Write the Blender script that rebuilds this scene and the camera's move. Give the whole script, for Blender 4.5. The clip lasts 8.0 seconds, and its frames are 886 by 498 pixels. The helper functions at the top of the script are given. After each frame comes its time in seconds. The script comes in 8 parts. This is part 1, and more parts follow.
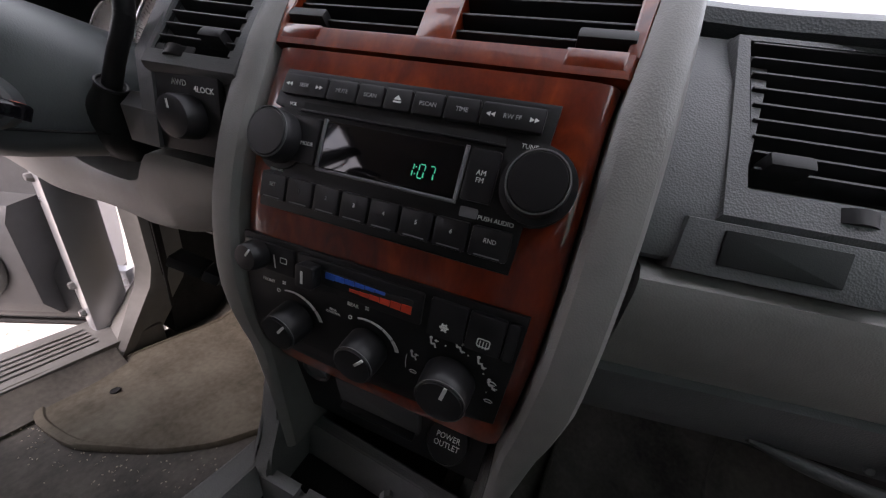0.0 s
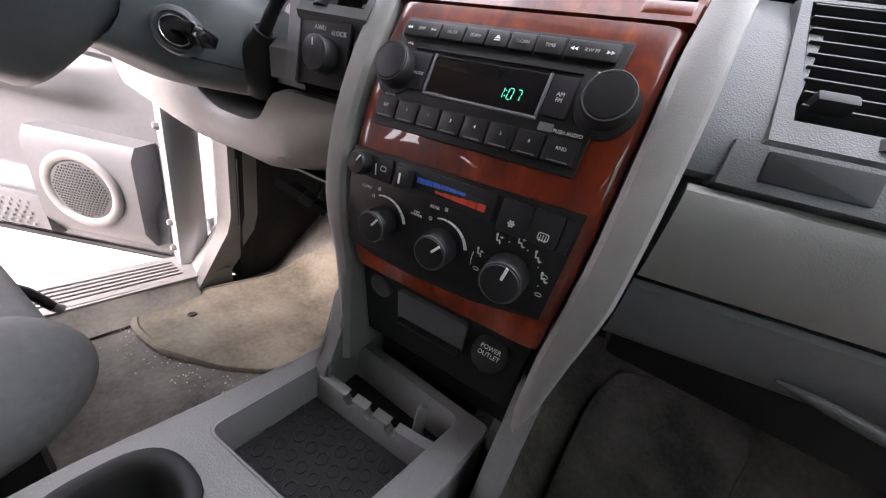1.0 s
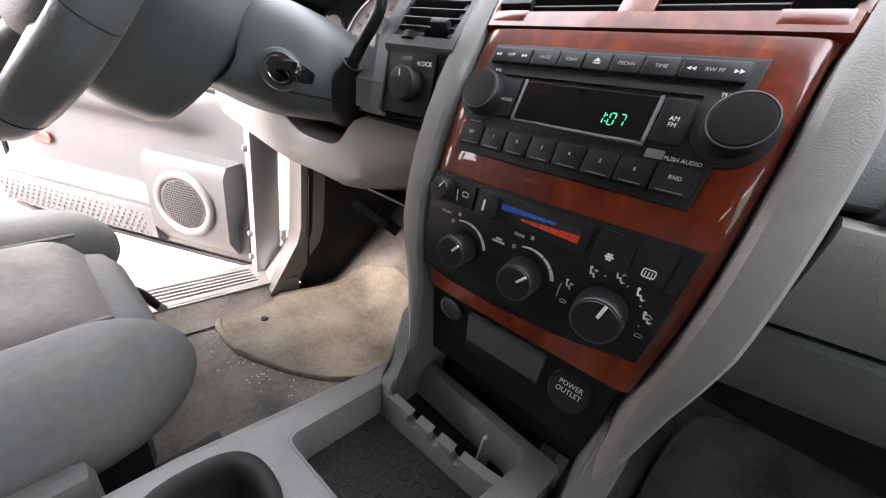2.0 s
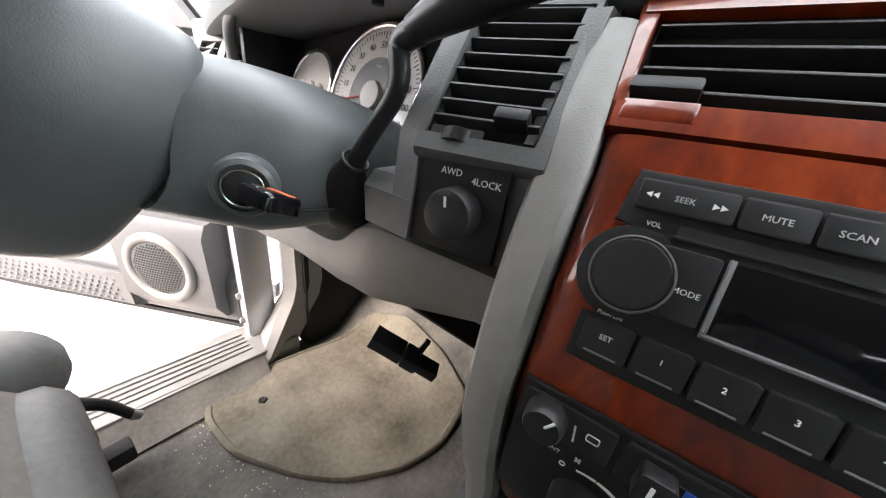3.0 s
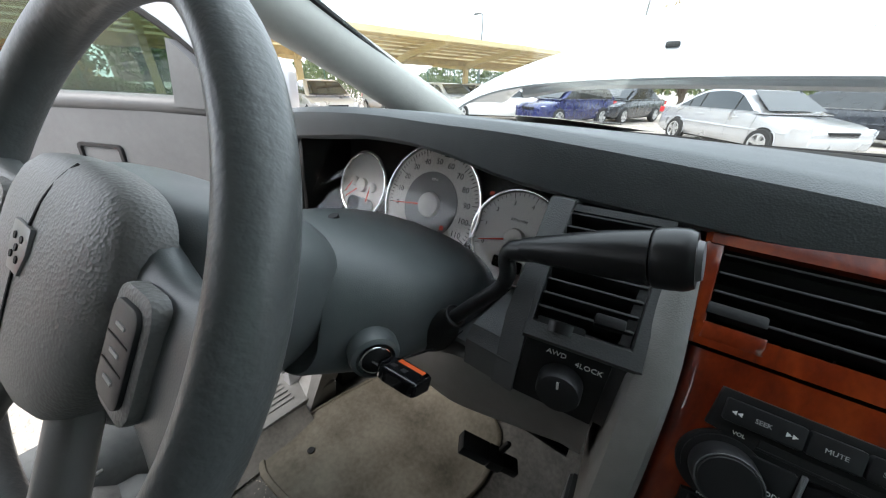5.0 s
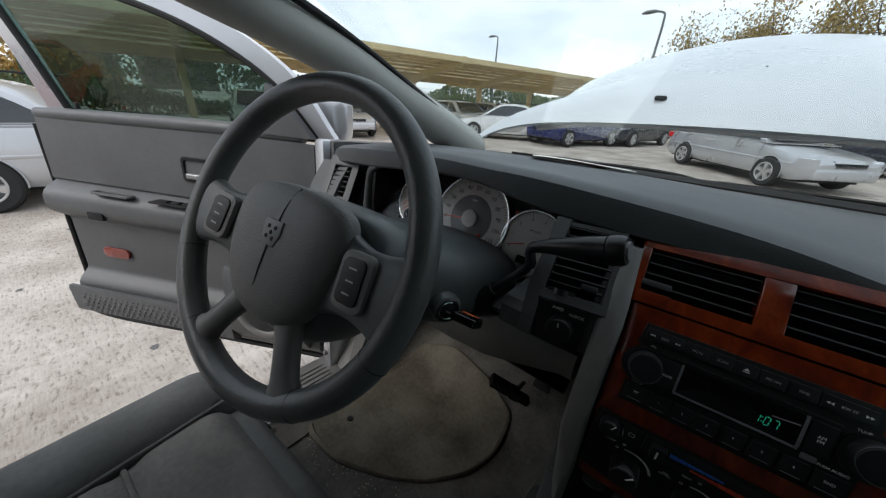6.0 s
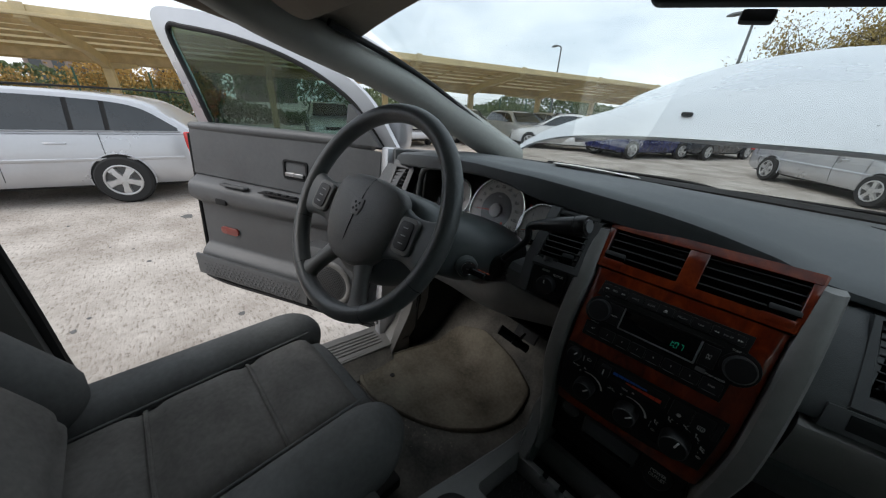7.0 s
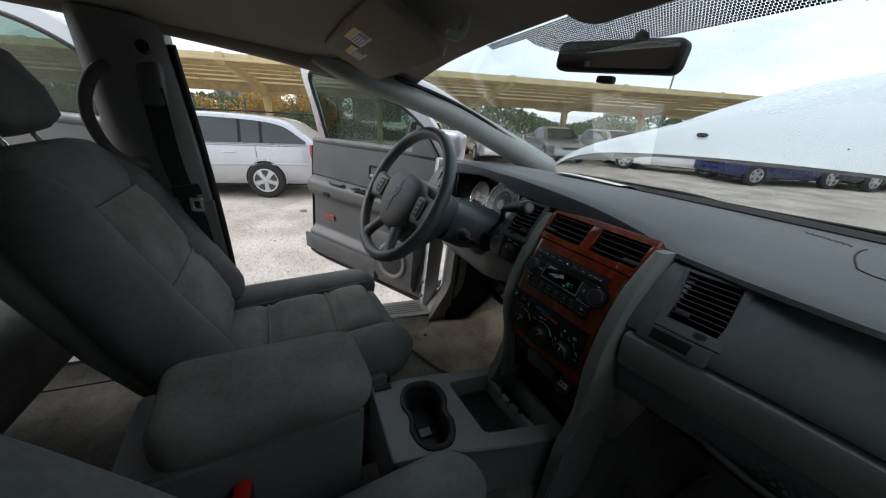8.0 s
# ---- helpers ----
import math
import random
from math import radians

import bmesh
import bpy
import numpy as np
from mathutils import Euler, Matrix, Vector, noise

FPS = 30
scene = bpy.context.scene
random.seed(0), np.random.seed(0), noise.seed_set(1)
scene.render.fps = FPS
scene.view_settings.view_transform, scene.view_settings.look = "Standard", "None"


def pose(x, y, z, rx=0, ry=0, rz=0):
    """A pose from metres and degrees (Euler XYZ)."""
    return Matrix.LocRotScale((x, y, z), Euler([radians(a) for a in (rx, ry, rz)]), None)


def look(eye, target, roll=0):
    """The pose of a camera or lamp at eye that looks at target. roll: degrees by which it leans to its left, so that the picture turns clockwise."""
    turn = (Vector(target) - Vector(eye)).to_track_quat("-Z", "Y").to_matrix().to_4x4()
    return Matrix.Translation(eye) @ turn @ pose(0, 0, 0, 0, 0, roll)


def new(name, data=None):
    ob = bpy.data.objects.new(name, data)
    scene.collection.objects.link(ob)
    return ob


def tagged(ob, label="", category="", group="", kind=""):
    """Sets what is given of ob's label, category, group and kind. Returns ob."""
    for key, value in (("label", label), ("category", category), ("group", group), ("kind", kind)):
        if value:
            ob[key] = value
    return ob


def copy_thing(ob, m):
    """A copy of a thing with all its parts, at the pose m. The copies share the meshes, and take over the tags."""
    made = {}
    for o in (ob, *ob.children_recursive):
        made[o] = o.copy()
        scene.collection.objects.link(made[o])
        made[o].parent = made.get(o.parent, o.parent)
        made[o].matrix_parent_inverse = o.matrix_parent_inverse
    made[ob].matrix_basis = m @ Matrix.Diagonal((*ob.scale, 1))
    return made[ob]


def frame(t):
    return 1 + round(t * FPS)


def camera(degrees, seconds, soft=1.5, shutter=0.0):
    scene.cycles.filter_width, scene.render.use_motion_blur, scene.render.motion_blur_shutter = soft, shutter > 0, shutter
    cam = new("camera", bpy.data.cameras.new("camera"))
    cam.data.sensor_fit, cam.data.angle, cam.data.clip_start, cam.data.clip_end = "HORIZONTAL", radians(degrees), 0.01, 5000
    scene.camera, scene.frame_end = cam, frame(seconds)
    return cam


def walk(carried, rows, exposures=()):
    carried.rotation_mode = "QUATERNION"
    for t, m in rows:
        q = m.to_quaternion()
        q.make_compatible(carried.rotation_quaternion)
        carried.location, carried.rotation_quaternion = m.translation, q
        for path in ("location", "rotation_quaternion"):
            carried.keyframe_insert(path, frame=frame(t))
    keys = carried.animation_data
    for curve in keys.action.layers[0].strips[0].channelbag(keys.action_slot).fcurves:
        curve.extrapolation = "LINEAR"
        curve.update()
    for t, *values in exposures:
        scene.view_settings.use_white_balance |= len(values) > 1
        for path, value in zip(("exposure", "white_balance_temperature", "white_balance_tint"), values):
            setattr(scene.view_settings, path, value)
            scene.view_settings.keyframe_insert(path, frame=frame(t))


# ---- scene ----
# camera and its walk
cam = camera(110.0, 8.0, soft=1.2)
PATH = [
    (0, 0.1039, -0.1803, 1.2062, 61.31, -6.06, 24.80),
    (0.5, 0.1089, -0.2181, 1.1833, 61.18, -7.75, 28.57),
    (1, 0.1208, -0.2583, 1.1589, 61.43, -9.63, 33.77),
    (1.2, 0.1255, -0.2748, 1.1543, 61.52, -9.58, 35.57),
    (2.3, 0.0478, -0.2589, 1.1778, 61.94, -6.65, 42.96),
    (2.5, 0.0120, -0.2382, 1.1976, 61.25, -6.13, 41.89),
    (3, -0.0740, -0.1723, 1.2302, 61.78, -3.75, 39.59),
    (3.5, -0.1318, -0.1510, 1.2576, 62.00, -2.82, 38.67),
    (4, -0.1444, -0.1432, 1.2967, 61.19, -1.03, 38.98),
    (4.5, -0.1524, -0.1607, 1.3283, 61.51, -0.86, 38.15),
    (4.7, -0.1545, -0.1729, 1.3409, 61.36, -0.65, 37.72),
    (5.8, -0.1191, -0.3530, 1.4105, 64.82, -3.47, 38.88),
    (6, -0.0994, -0.3771, 1.4179, 64.37, -2.87, 39.93),
    (6.5, -0.0434, -0.4651, 1.4309, 64.78, -2.90, 43.45),
    (7, 0.0595, -0.4898, 1.4408, 65.45, -2.58, 49.62),
    (7.5, 0.2232, -0.4991, 1.4513, 66.37, -2.40, 57.26),
    (8, 0.4241, -0.5054, 1.4616, 67.58, -2.50, 65.53),
]
STOPS = [(0, 2.3), (0.5, 3.3), (1.0, 3.8), (1.2, 3.9), (2.3, 4.0), (2.5, 4.0), (3.0, 3.9), (3.5, 3.85), (4.0, 3.55), (4.5, 3.2), (4.7, 2.9),
         (5.8, 0.9), (6.5, 0.62), (7.0, 0.62), (8.0, 0.88)]
# white balance: temperature and tint drift from the dim start to the daylight outside
EXPOSURES = [(t, e, float(np.interp(t, [0, 1.2, 2.5, 3.5, 4.2, 5.8], [7000, 7000, 7200, 7150, 6700, 6500])), float(np.interp(t, [0, 1.2, 2.5, 3.5, 4.2, 5.8], [30, 30, 24, 18, 13, 13]))) for t, e in STOPS]
walk(cam, [(t, pose(*p)) for t, *p in PATH], EXPOSURES)

# the vehicle stands a little nose-down against the axes in which its inside is drawn up
CAR = pose(0.0004, -0.1208, -0.1287, -5.07, -0.05, -0.375)

# the centre stack leans a little towards the passenger side of the dash
STACK = CAR @ pose(0, 0.004, 0, 0, 0, 4.0) @ Matrix.Diagonal((0.965, 1.0, 1.0, 1.0))

# world: overcast sky, one wide weak sun
SUN_EL, SUN_ROT = radians(42), radians(200)
world = bpy.data.worlds.new("overcast_sky")
scene.world = world
world.use_nodes = True
wn, wl = world.node_tree.nodes, world.node_tree.links
wn.clear()
w_out, w_bg = wn.new("ShaderNodeOutputWorld"), wn.new("ShaderNodeBackground")
w_sky = wn.new("ShaderNodeTexSky")
w_sky.sky_type, w_sky.sun_disc, w_sky.sun_elevation, w_sky.sun_rotation = "NISHITA", False, SUN_EL, SUN_ROT
w_co, w_map = wn.new("ShaderNodeTexCoord"), wn.new("ShaderNodeMapping")
w_map.inputs["Scale"].default_value = (1.2, 1.2, 3.5)
w_noise, w_ramp = wn.new("ShaderNodeTexNoise"), wn.new("ShaderNodeValToRGB")
w_noise.inputs["Scale"].default_value, w_noise.inputs["Detail"].default_value, w_noise.inputs["Roughness"].default_value = 2.2, 7, 0.6
w_ramp.color_ramp.elements[0].position, w_ramp.color_ramp.elements[0].color = 0.3, (5.4, 6.2, 6.9, 1)
w_ramp.color_ramp.elements[1].position, w_ramp.color_ramp.elements[1].color = 0.65, (9.0, 9.6, 9.9, 1)
w_mix = wn.new("ShaderNodeMix")
w_mix.data_type = "RGBA"
w_mix.inputs[0].default_value = 0.8
wl.new(w_co.outputs["Generated"], w_map.inputs[0])
wl.new(w_map.outputs[0], w_noise.inputs["Vector"])
wl.new(w_noise.outputs[0], w_ramp.inputs[0])
wl.new(w_sky.outputs[0], w_mix.inputs[6])
wl.new(w_ramp.outputs[0], w_mix.inputs[7])
wl.new(w_mix.outputs[2], w_bg.inputs["Color"])
w_bg.inputs["Strength"].default_value = 0.1
wl.new(w_bg.outputs[0], w_out.inputs[0])

sun = bpy.data.lights.new("sun", "SUN")
sun.energy, sun.angle, sun.color = 0.9, radians(25), (1.0, 0.96, 0.9)
sun_ob = new("sun", sun)
sun_ob.matrix_world = look((0, 0, 30), (-math.sin(SUN_ROT) * 30 / math.tan(SUN_EL), -math.cos(SUN_ROT) * 30 / math.tan(SUN_EL), 0))

# ---- materials ----
def node_mat(name):
    m = bpy.data.materials.new(name)
    m.use_nodes = True
    return m, m.node_tree.nodes, m.node_tree.links, m.node_tree.nodes["Principled BSDF"]


def surface(name, color, rough=0.5, metal=0.0, vary=0.12, scale=6.0, grain=0.0, grain_scale=900.0, tint=None, coat=0.0, spec=0.5, smudge=0.08, voronoi=False, each=0.0):
    """A surface with broad stains, fine grain, uneven gloss and fine relief. each: how much single pieces differ."""
    m, n, l, b = node_mat(name)
    co = n.new("ShaderNodeTexCoord")
    broad = n.new("ShaderNodeTexNoise")
    broad.inputs["Scale"].default_value, broad.inputs["Detail"].default_value = scale, 6
    fine = n.new("ShaderNodeTexNoise")
    fine.inputs["Scale"].default_value, fine.inputs["Detail"].default_value = scale * 14, 3
    l.new(co.outputs["Object"], broad.inputs["Vector"])
    l.new(co.outputs["Object"], fine.inputs["Vector"])
    mixn = n.new("ShaderNodeMath")
    mixn.operation = "MULTIPLY_ADD"
    mixn.inputs[1].default_value = 0.35
    l.new(fine.outputs[0], mixn.inputs[0])
    l.new(broad.outputs[0], mixn.inputs[2])
    ramp = n.new("ShaderNodeValToRGB")
    dark = [c * (1 - vary) for c in color]
    lite = [min(1, c * (1 + vary)) for c in (tint or color)]
    ramp.color_ramp.elements[0].position, ramp.color_ramp.elements[0].color = 0.45, (*dark, 1)
    ramp.color_ramp.elements[1].position, ramp.color_ramp.elements[1].color = 0.9, (*lite, 1)
    l.new(mixn.outputs[0], ramp.inputs[0])
    col = ramp.outputs[0]
    if each:
        info, hsv, rng = n.new("ShaderNodeObjectInfo"), n.new("ShaderNodeHueSaturation"), n.new("ShaderNodeMapRange")
        rng.inputs[3].default_value, rng.inputs[4].default_value = 1 - each, 1 + each
        l.new(info.outputs["Random"], rng.inputs[0])
        l.new(rng.outputs[0], hsv.inputs["Value"])
        l.new(col, hsv.inputs["Color"])
        col = hsv.outputs[0]
    l.new(col, b.inputs["Base Color"])
    rr = n.new("ShaderNodeMapRange")
    rr.inputs[1].default_value, rr.inputs[2].default_value = 0.3, 0.7
    rr.inputs[3].default_value, rr.inputs[4].default_value = max(0.02, rough - smudge), min(1, rough + smudge)
    l.new(broad.outputs[0], rr.inputs[0])
    l.new(rr.outputs[0], b.inputs["Roughness"])
    b.inputs["Metallic"].default_value = metal
    b.inputs["Coat Weight"].default_value = coat
    b.inputs["Coat Roughness"].default_value = 0.06
    b.inputs["Specular IOR Level"].default_value = spec
    if grain:
        g = n.new("ShaderNodeTexVoronoi" if voronoi else "ShaderNodeTexNoise")
        g.inputs["Scale"].default_value = grain_scale
        l.new(co.outputs["Object"], g.inputs["Vector"])
        bump = n.new("ShaderNodeBump")
        bump.inputs["Strength"].default_value, bump.inputs["Distance"].default_value = grain, 0.0006
        l.new(g.outputs[0], bump.inputs["Height"])
        l.new(bump.outputs[0], b.inputs["Normal"])
    return m


def wood_veneer(name):
    m, n, l, b = node_mat(name)
    co, mp = n.new("ShaderNodeTexCoord"), n.new("ShaderNodeMapping")
    mp.inputs["Scale"].default_value = (26, 26, 9)
    burl, fig, ramp = n.new("ShaderNodeTexNoise"), n.new("ShaderNodeTexNoise"), n.new("ShaderNodeValToRGB")
    burl.inputs["Scale"].default_value, burl.inputs["Detail"].default_value, burl.inputs["Distortion"].default_value = 1.1, 8, 1.6
    fig.inputs["Scale"].default_value, fig.inputs["Detail"].default_value = 14, 5
    l.new(co.outputs["Object"], mp.inputs[0])
    l.new(mp.outputs[0], burl.inputs["Vector"])
    l.new(mp.outputs[0], fig.inputs["Vector"])
    add = n.new("ShaderNodeMath")
    add.operation = "MULTIPLY_ADD"
    add.inputs[1].default_value = 0.22
    l.new(fig.outputs[0], add.inputs[0])
    l.new(burl.outputs[0], add.inputs[2])
    e = ramp.color_ramp.elements
    e[0].position, e[0].color = 0.36, (0.070, 0.006, 0.0012, 1)
    e[1].position, e[1].color = 0.82, (0.26, 0.038, 0.006, 1)
    mid = e.new(0.6)
    mid.color = (0.16, 0.0175, 0.0026, 1)
    l.new(add.outputs[0], ramp.inputs[0])
    l.new(ramp.outputs[0], b.inputs["Base Color"])
    b.inputs["Roughness"].default_value = 0.3
    b.inputs["Coat Weight"].default_value, b.inputs["Coat Roughness"].default_value = 0.85, 0.02
    b.inputs["Specular IOR Level"].default_value = 0.25
    return m


def glass(name, tint=(0.9, 0.96, 0.94), gloss=0.0, base=0.03):
    """A thin pane: see-through, its mirror growing at flat angles."""
    m, n, l, b = node_mat(name)
    n.remove(b)
    tr, gl, mix, lw = n.new("ShaderNodeBsdfTransparent"), n.new("ShaderNodeBsdfGlossy"), n.new("ShaderNodeMixShader"), n.new("ShaderNodeLayerWeight")
    pw, sc = n.new("ShaderNodeMath"), n.new("ShaderNodeMath")
    tr.inputs[0].default_value, gl.inputs["Roughness"].default_value = (*tint, 1), gloss
    pw.operation, sc.operation = "POWER", "MULTIPLY_ADD"
    pw.inputs[1].default_value = 5.0
    sc.inputs[1].default_value, sc.inputs[2].default_value = 0.9, base
    lw.inputs[0].default_value = 0.5
    l.new(lw.outputs["Facing"], pw.inputs[0])
    l.new(pw.outputs[0], sc.inputs[0])
    l.new(sc.outputs[0], mix.inputs[0])
    l.new(tr.outputs[0], mix.inputs[1])
    l.new(gl.outputs[0], mix.inputs[2])
    l.new(mix.outputs[0], n["Material Output"].inputs[0])
    return m


def glow(name, color, strength):
    m, n, l, b = node_mat(name)
    b.inputs["Base Color"].default_value = (*color, 1)
    b.inputs["Emission Color"].default_value, b.inputs["Emission Strength"].default_value = (*color, 1), strength
    return m


M_PAD = surface("dark_slate_dash_vinyl", (0.068, 0.075, 0.078), 0.52, grain=0.38, grain_scale=800, voronoi=True, vary=0.16, scale=4)
M_PANEL = surface("mid_grey_panel_plastic", (0.098, 0.101, 0.103), 0.48, grain=0.36, grain_scale=850, voronoi=True, vary=0.17, scale=5)
M_LOWER = surface("light_grey_trim_plastic", (0.205, 0.20, 0.19), 0.5, grain=0.24, grain_scale=850, voronoi=True, vary=0.16, scale=5)
M_CONSOLE = surface("grey_console_plastic", (0.15, 0.152, 0.148), 0.42, grain=0.5, grain_scale=520, voronoi=True, vary=0.12, scale=9)
M_BLACK = surface("black_switch_plastic", (0.010, 0.010, 0.0105), 0.45, grain=0.12, grain_scale=1400, vary=0.25, spec=0.3)
M_SATIN = surface("satin_black_knob", (0.014, 0.014, 0.015), 0.38, vary=0.2, spec=0.35)
M_GLOSSBLK = surface("gloss_black_display", (0.004, 0.004, 0.005), 0.06, vary=0.1, smudge=0.03)
# near-black colour that stands in for shade in holes, gaps and seams
M_HOLESHADE = surface("recess_shade", (0.006, 0.006, 0.006), 0.8, vary=0.2)
M_WOOD = wood_veneer("red_brown_wood_veneer")
M_SILVERTRIM = surface("silver_grey_trim", (0.32, 0.32, 0.32), 0.3, metal=0.6, vary=0.06)
M_CHROME = surface("chrome", (0.8, 0.8, 0.8), 0.12, metal=1.0, vary=0.05, smudge=0.05)
M_WHITEINK = surface("white_marking", (0.72, 0.72, 0.70), 0.6, vary=0.04)
M_DIMINK = surface("dim_grey_marking", (0.34, 0.34, 0.34), 0.6, vary=0.04)
M_BLUEINK = surface("blue_marking", (0.02, 0.12, 0.55), 0.5, vary=0.05)
M_REDINK = surface("red_marking", (0.62, 0.05, 0.02), 0.5, vary=0.05)
M_ORANGE = surface("orange_plastic", (0.75, 0.12, 0.03), 0.4, vary=0.05)
M_CLOCK = glow("green_clock_segments", (0.02, 0.75, 0.42), 0.05)
M_DIAL = surface("silver_white_dial", (0.62, 0.60, 0.57), 0.45, vary=0.05)
M_DIALGREY = surface("grey_dial_centre", (0.16, 0.16, 0.165), 0.5, vary=0.08)
M_LENS = glass("clear_cluster_lens", (0.96, 0.96, 0.96), 0.01, 0.015)
M_WSGLASS = glass("windscreen_glass", (0.93, 0.965, 0.965), 0.0, 0.03)
M_SIDEGLASS = glass("green_side_glass", (0.40, 0.50, 0.46), 0.0, 0.05)
# tint kept very dark to cut daylight entering the cabin
M_TINTGLASS = glass("light_cutting_glass", (0.045, 0.05, 0.05))
M_LEATHER = surface("black_leather", (0.080, 0.087, 0.087), 0.38, grain=0.95, grain_scale=210, vary=0.2)
M_WHEELGREY = surface("dark_grey_wheel_plastic", (0.150, 0.148, 0.142), 0.48, grain=0.8, grain_scale=420, voronoi=True, vary=0.14)
M_SPOKE = surface("satin_grey_spoke_plastic", (0.15, 0.147, 0.14), 0.38, grain=0.15, grain_scale=700, vary=0.12)
M_COLUMN = surface("slate_column_plastic", (0.080, 0.090, 0.091), 0.42, grain=0.13, grain_scale=900, voronoi=True, vary=0.14)
M_FABRIC = surface("charcoal_seat_cloth", (0.160, 0.153, 0.143), 0.95, grain=0.9, grain_scale=1100, vary=0.32, scale=8, spec=0.2)
M_BOLSTER = surface("grey_seat_bolster_cloth", (0.14, 0.143, 0.14), 0.92, grain=0.6, grain_scale=1300, vary=0.26, scale=7, spec=0.2)
M_CARPET = surface("dusty_grey_carpet", (0.088, 0.088, 0.083), 1.0, grain=1.0, grain_scale=700, vary=0.4, scale=8, tint=(0.118, 0.11, 0.097), spec=0.1)
M_MAT = surface("worn_olive_floor_mat", (0.098, 0.087, 0.066), 1.0, grain=1.0, grain_scale=800, vary=0.32, scale=7, tint=(0.135, 0.122, 0.097), spec=0.1)
# near-black cloth: the shade under the dash is put into its colour
M_FOOTSHADE = surface("footwell_shade_cloth", (0.032, 0.032, 0.031), 1.0, grain=1.0, grain_scale=800, vary=0.3, scale=7, spec=0.1)
M_MATGREY = surface("dusty_grey_floor_mat", (0.062, 0.061, 0.058), 1.0, grain=1.0, grain_scale=800, vary=0.4, scale=9, tint=(0.088, 0.084, 0.076), spec=0.1)
M_RUBBER = surface("black_rubber", (0.013, 0.013, 0.013), 0.6, grain=0.2, grain_scale=900, vary=0.25, spec=0.3)
M_HEADLINER = surface("grey_headliner_cloth", (0.31, 0.272, 0.228), 1.0, grain=0.5, grain_scale=1200, vary=0.08, spec=0.1)
M_PILLAR = surface("grey_pillar_trim", (0.40, 0.405, 0.375), 0.6, grain=0.3, grain_scale=700, voronoi=True, vary=0.08)
# pillar trim darkened: the shade behind the door is in its colour
M_PILLARSHADE = surface("shaded_pillar_trim", (0.085, 0.083, 0.078), 0.6, grain=0.3, grain_scale=700, voronoi=True, vary=0.1)
M_BEZEL = surface("dark_grey_bezel_plastic", (0.066, 0.068, 0.069), 0.5, grain=0.25, grain_scale=700, voronoi=True, vary=0.1)
M_BELT = surface("black_seat_belt_webbing", (0.02, 0.02, 0.021), 0.75, grain=0.5, grain_scale=1500, vary=0.15)
M_PAPER = surface("white_label_paper", (0.75, 0.74, 0.68), 0.7, vary=0.05)
M_CRUMB = surface("pale_grit", (0.42, 0.37, 0.29), 0.9, vary=0.3, scale=40)
M_YELLOW = surface("yellow_label_band", (0.75, 0.5, 0.06), 0.6, vary=0.05)
M_REDLENS = surface("red_reflector_lens", (0.22, 0.03, 0.02), 0.25, coat=0.6, vary=0.1)
M_REDBTN = surface("red_release_button", (0.5, 0.02, 0.015), 0.4, vary=0.08)
M_SILVER = surface("silver_car_paint", (0.50, 0.51, 0.53), 0.32, metal=0.55, coat=0.8, vary=0.05, scale=2)
M_WHITEPAINT = surface("white_car_paint", (0.72, 0.73, 0.74), 0.3, coat=0.8, vary=0.05, scale=2)
M_HOODPAINT = surface("dusty_silver_bonnet_paint", (0.62, 0.64, 0.66), 0.35, metal=0.35, coat=0.5, vary=0.05, scale=2, smudge=0.12)
M_BLUEPAINT = surface("blue_car_paint", (0.012, 0.020, 0.105), 0.28, metal=0.3, coat=0.9, vary=0.1)
M_DARKPAINT = surface("dark_grey_car_paint", (0.03, 0.035, 0.045), 0.28, metal=0.3, coat=0.9, vary=0.1)
M_REDPAINT = surface("red_car_paint", (0.42, 0.02, 0.015), 0.3, coat=0.8, vary=0.1)
M_TAIL = surface("red_tail_lamp", (0.55, 0.02, 0.02), 0.12, coat=1.0, vary=0.1)
M_HEADLAMP = surface("clear_headlamp", (0.6, 0.62, 0.64), 0.12, metal=0.5, coat=1.0, vary=0.08)
M_CARGLASS = surface("dark_car_window", (0.02, 0.025, 0.028), 0.06, vary=0.1, smudge=0.03, spec=0.8)
M_TYRE = surface("tyre_rubber", (0.022, 0.022, 0.022), 0.85, vary=0.25, scale=12)
M_ALLOY = surface("alloy_wheel_metal", (0.55, 0.55, 0.55), 0.35, metal=0.7, vary=0.1, scale=15)
M_CONCRETE = surface("weathered_pale_concrete", (0.45, 0.385, 0.325), 0.9, grain=0.0, vary=0.3, scale=1.3, tint=(0.50, 0.455, 0.41), spec=0.3)
M_STEEL = surface("cream_painted_steel", (0.60, 0.49, 0.28), 0.55, vary=0.14, scale=3)
M_STEELDARK = surface("brown_painted_purlin", (0.48, 0.38, 0.22), 0.6, vary=0.2, scale=3)
M_ROOFSHEET = surface("pale_roof_sheet", (0.68, 0.62, 0.48), 0.6, vary=0.15, scale=1.0)
M_FENCE = surface("green_fence_wire", (0.03, 0.09, 0.055), 0.5, vary=0.15)
M_POLE = surface("grey_lamp_post_steel", (0.12, 0.13, 0.13), 0.5, metal=0.3, vary=0.15)
M_BARK = surface("grey_brown_bark", (0.075, 0.06, 0.045), 0.9, vary=0.3, scale=12)
M_LEAF_Y = surface("yellow_autumn_leaves", (0.26, 0.19, 0.055), 0.7, vary=0.4, scale=3)
M_LEAF_G = surface("dull_green_leaves", (0.11, 0.14, 0.06), 0.7, vary=0.4, scale=1)
M_LEAF_O = surface("orange_autumn_leaves", (0.42, 0.26, 0.07), 0.7, vary=0.4, scale=1)
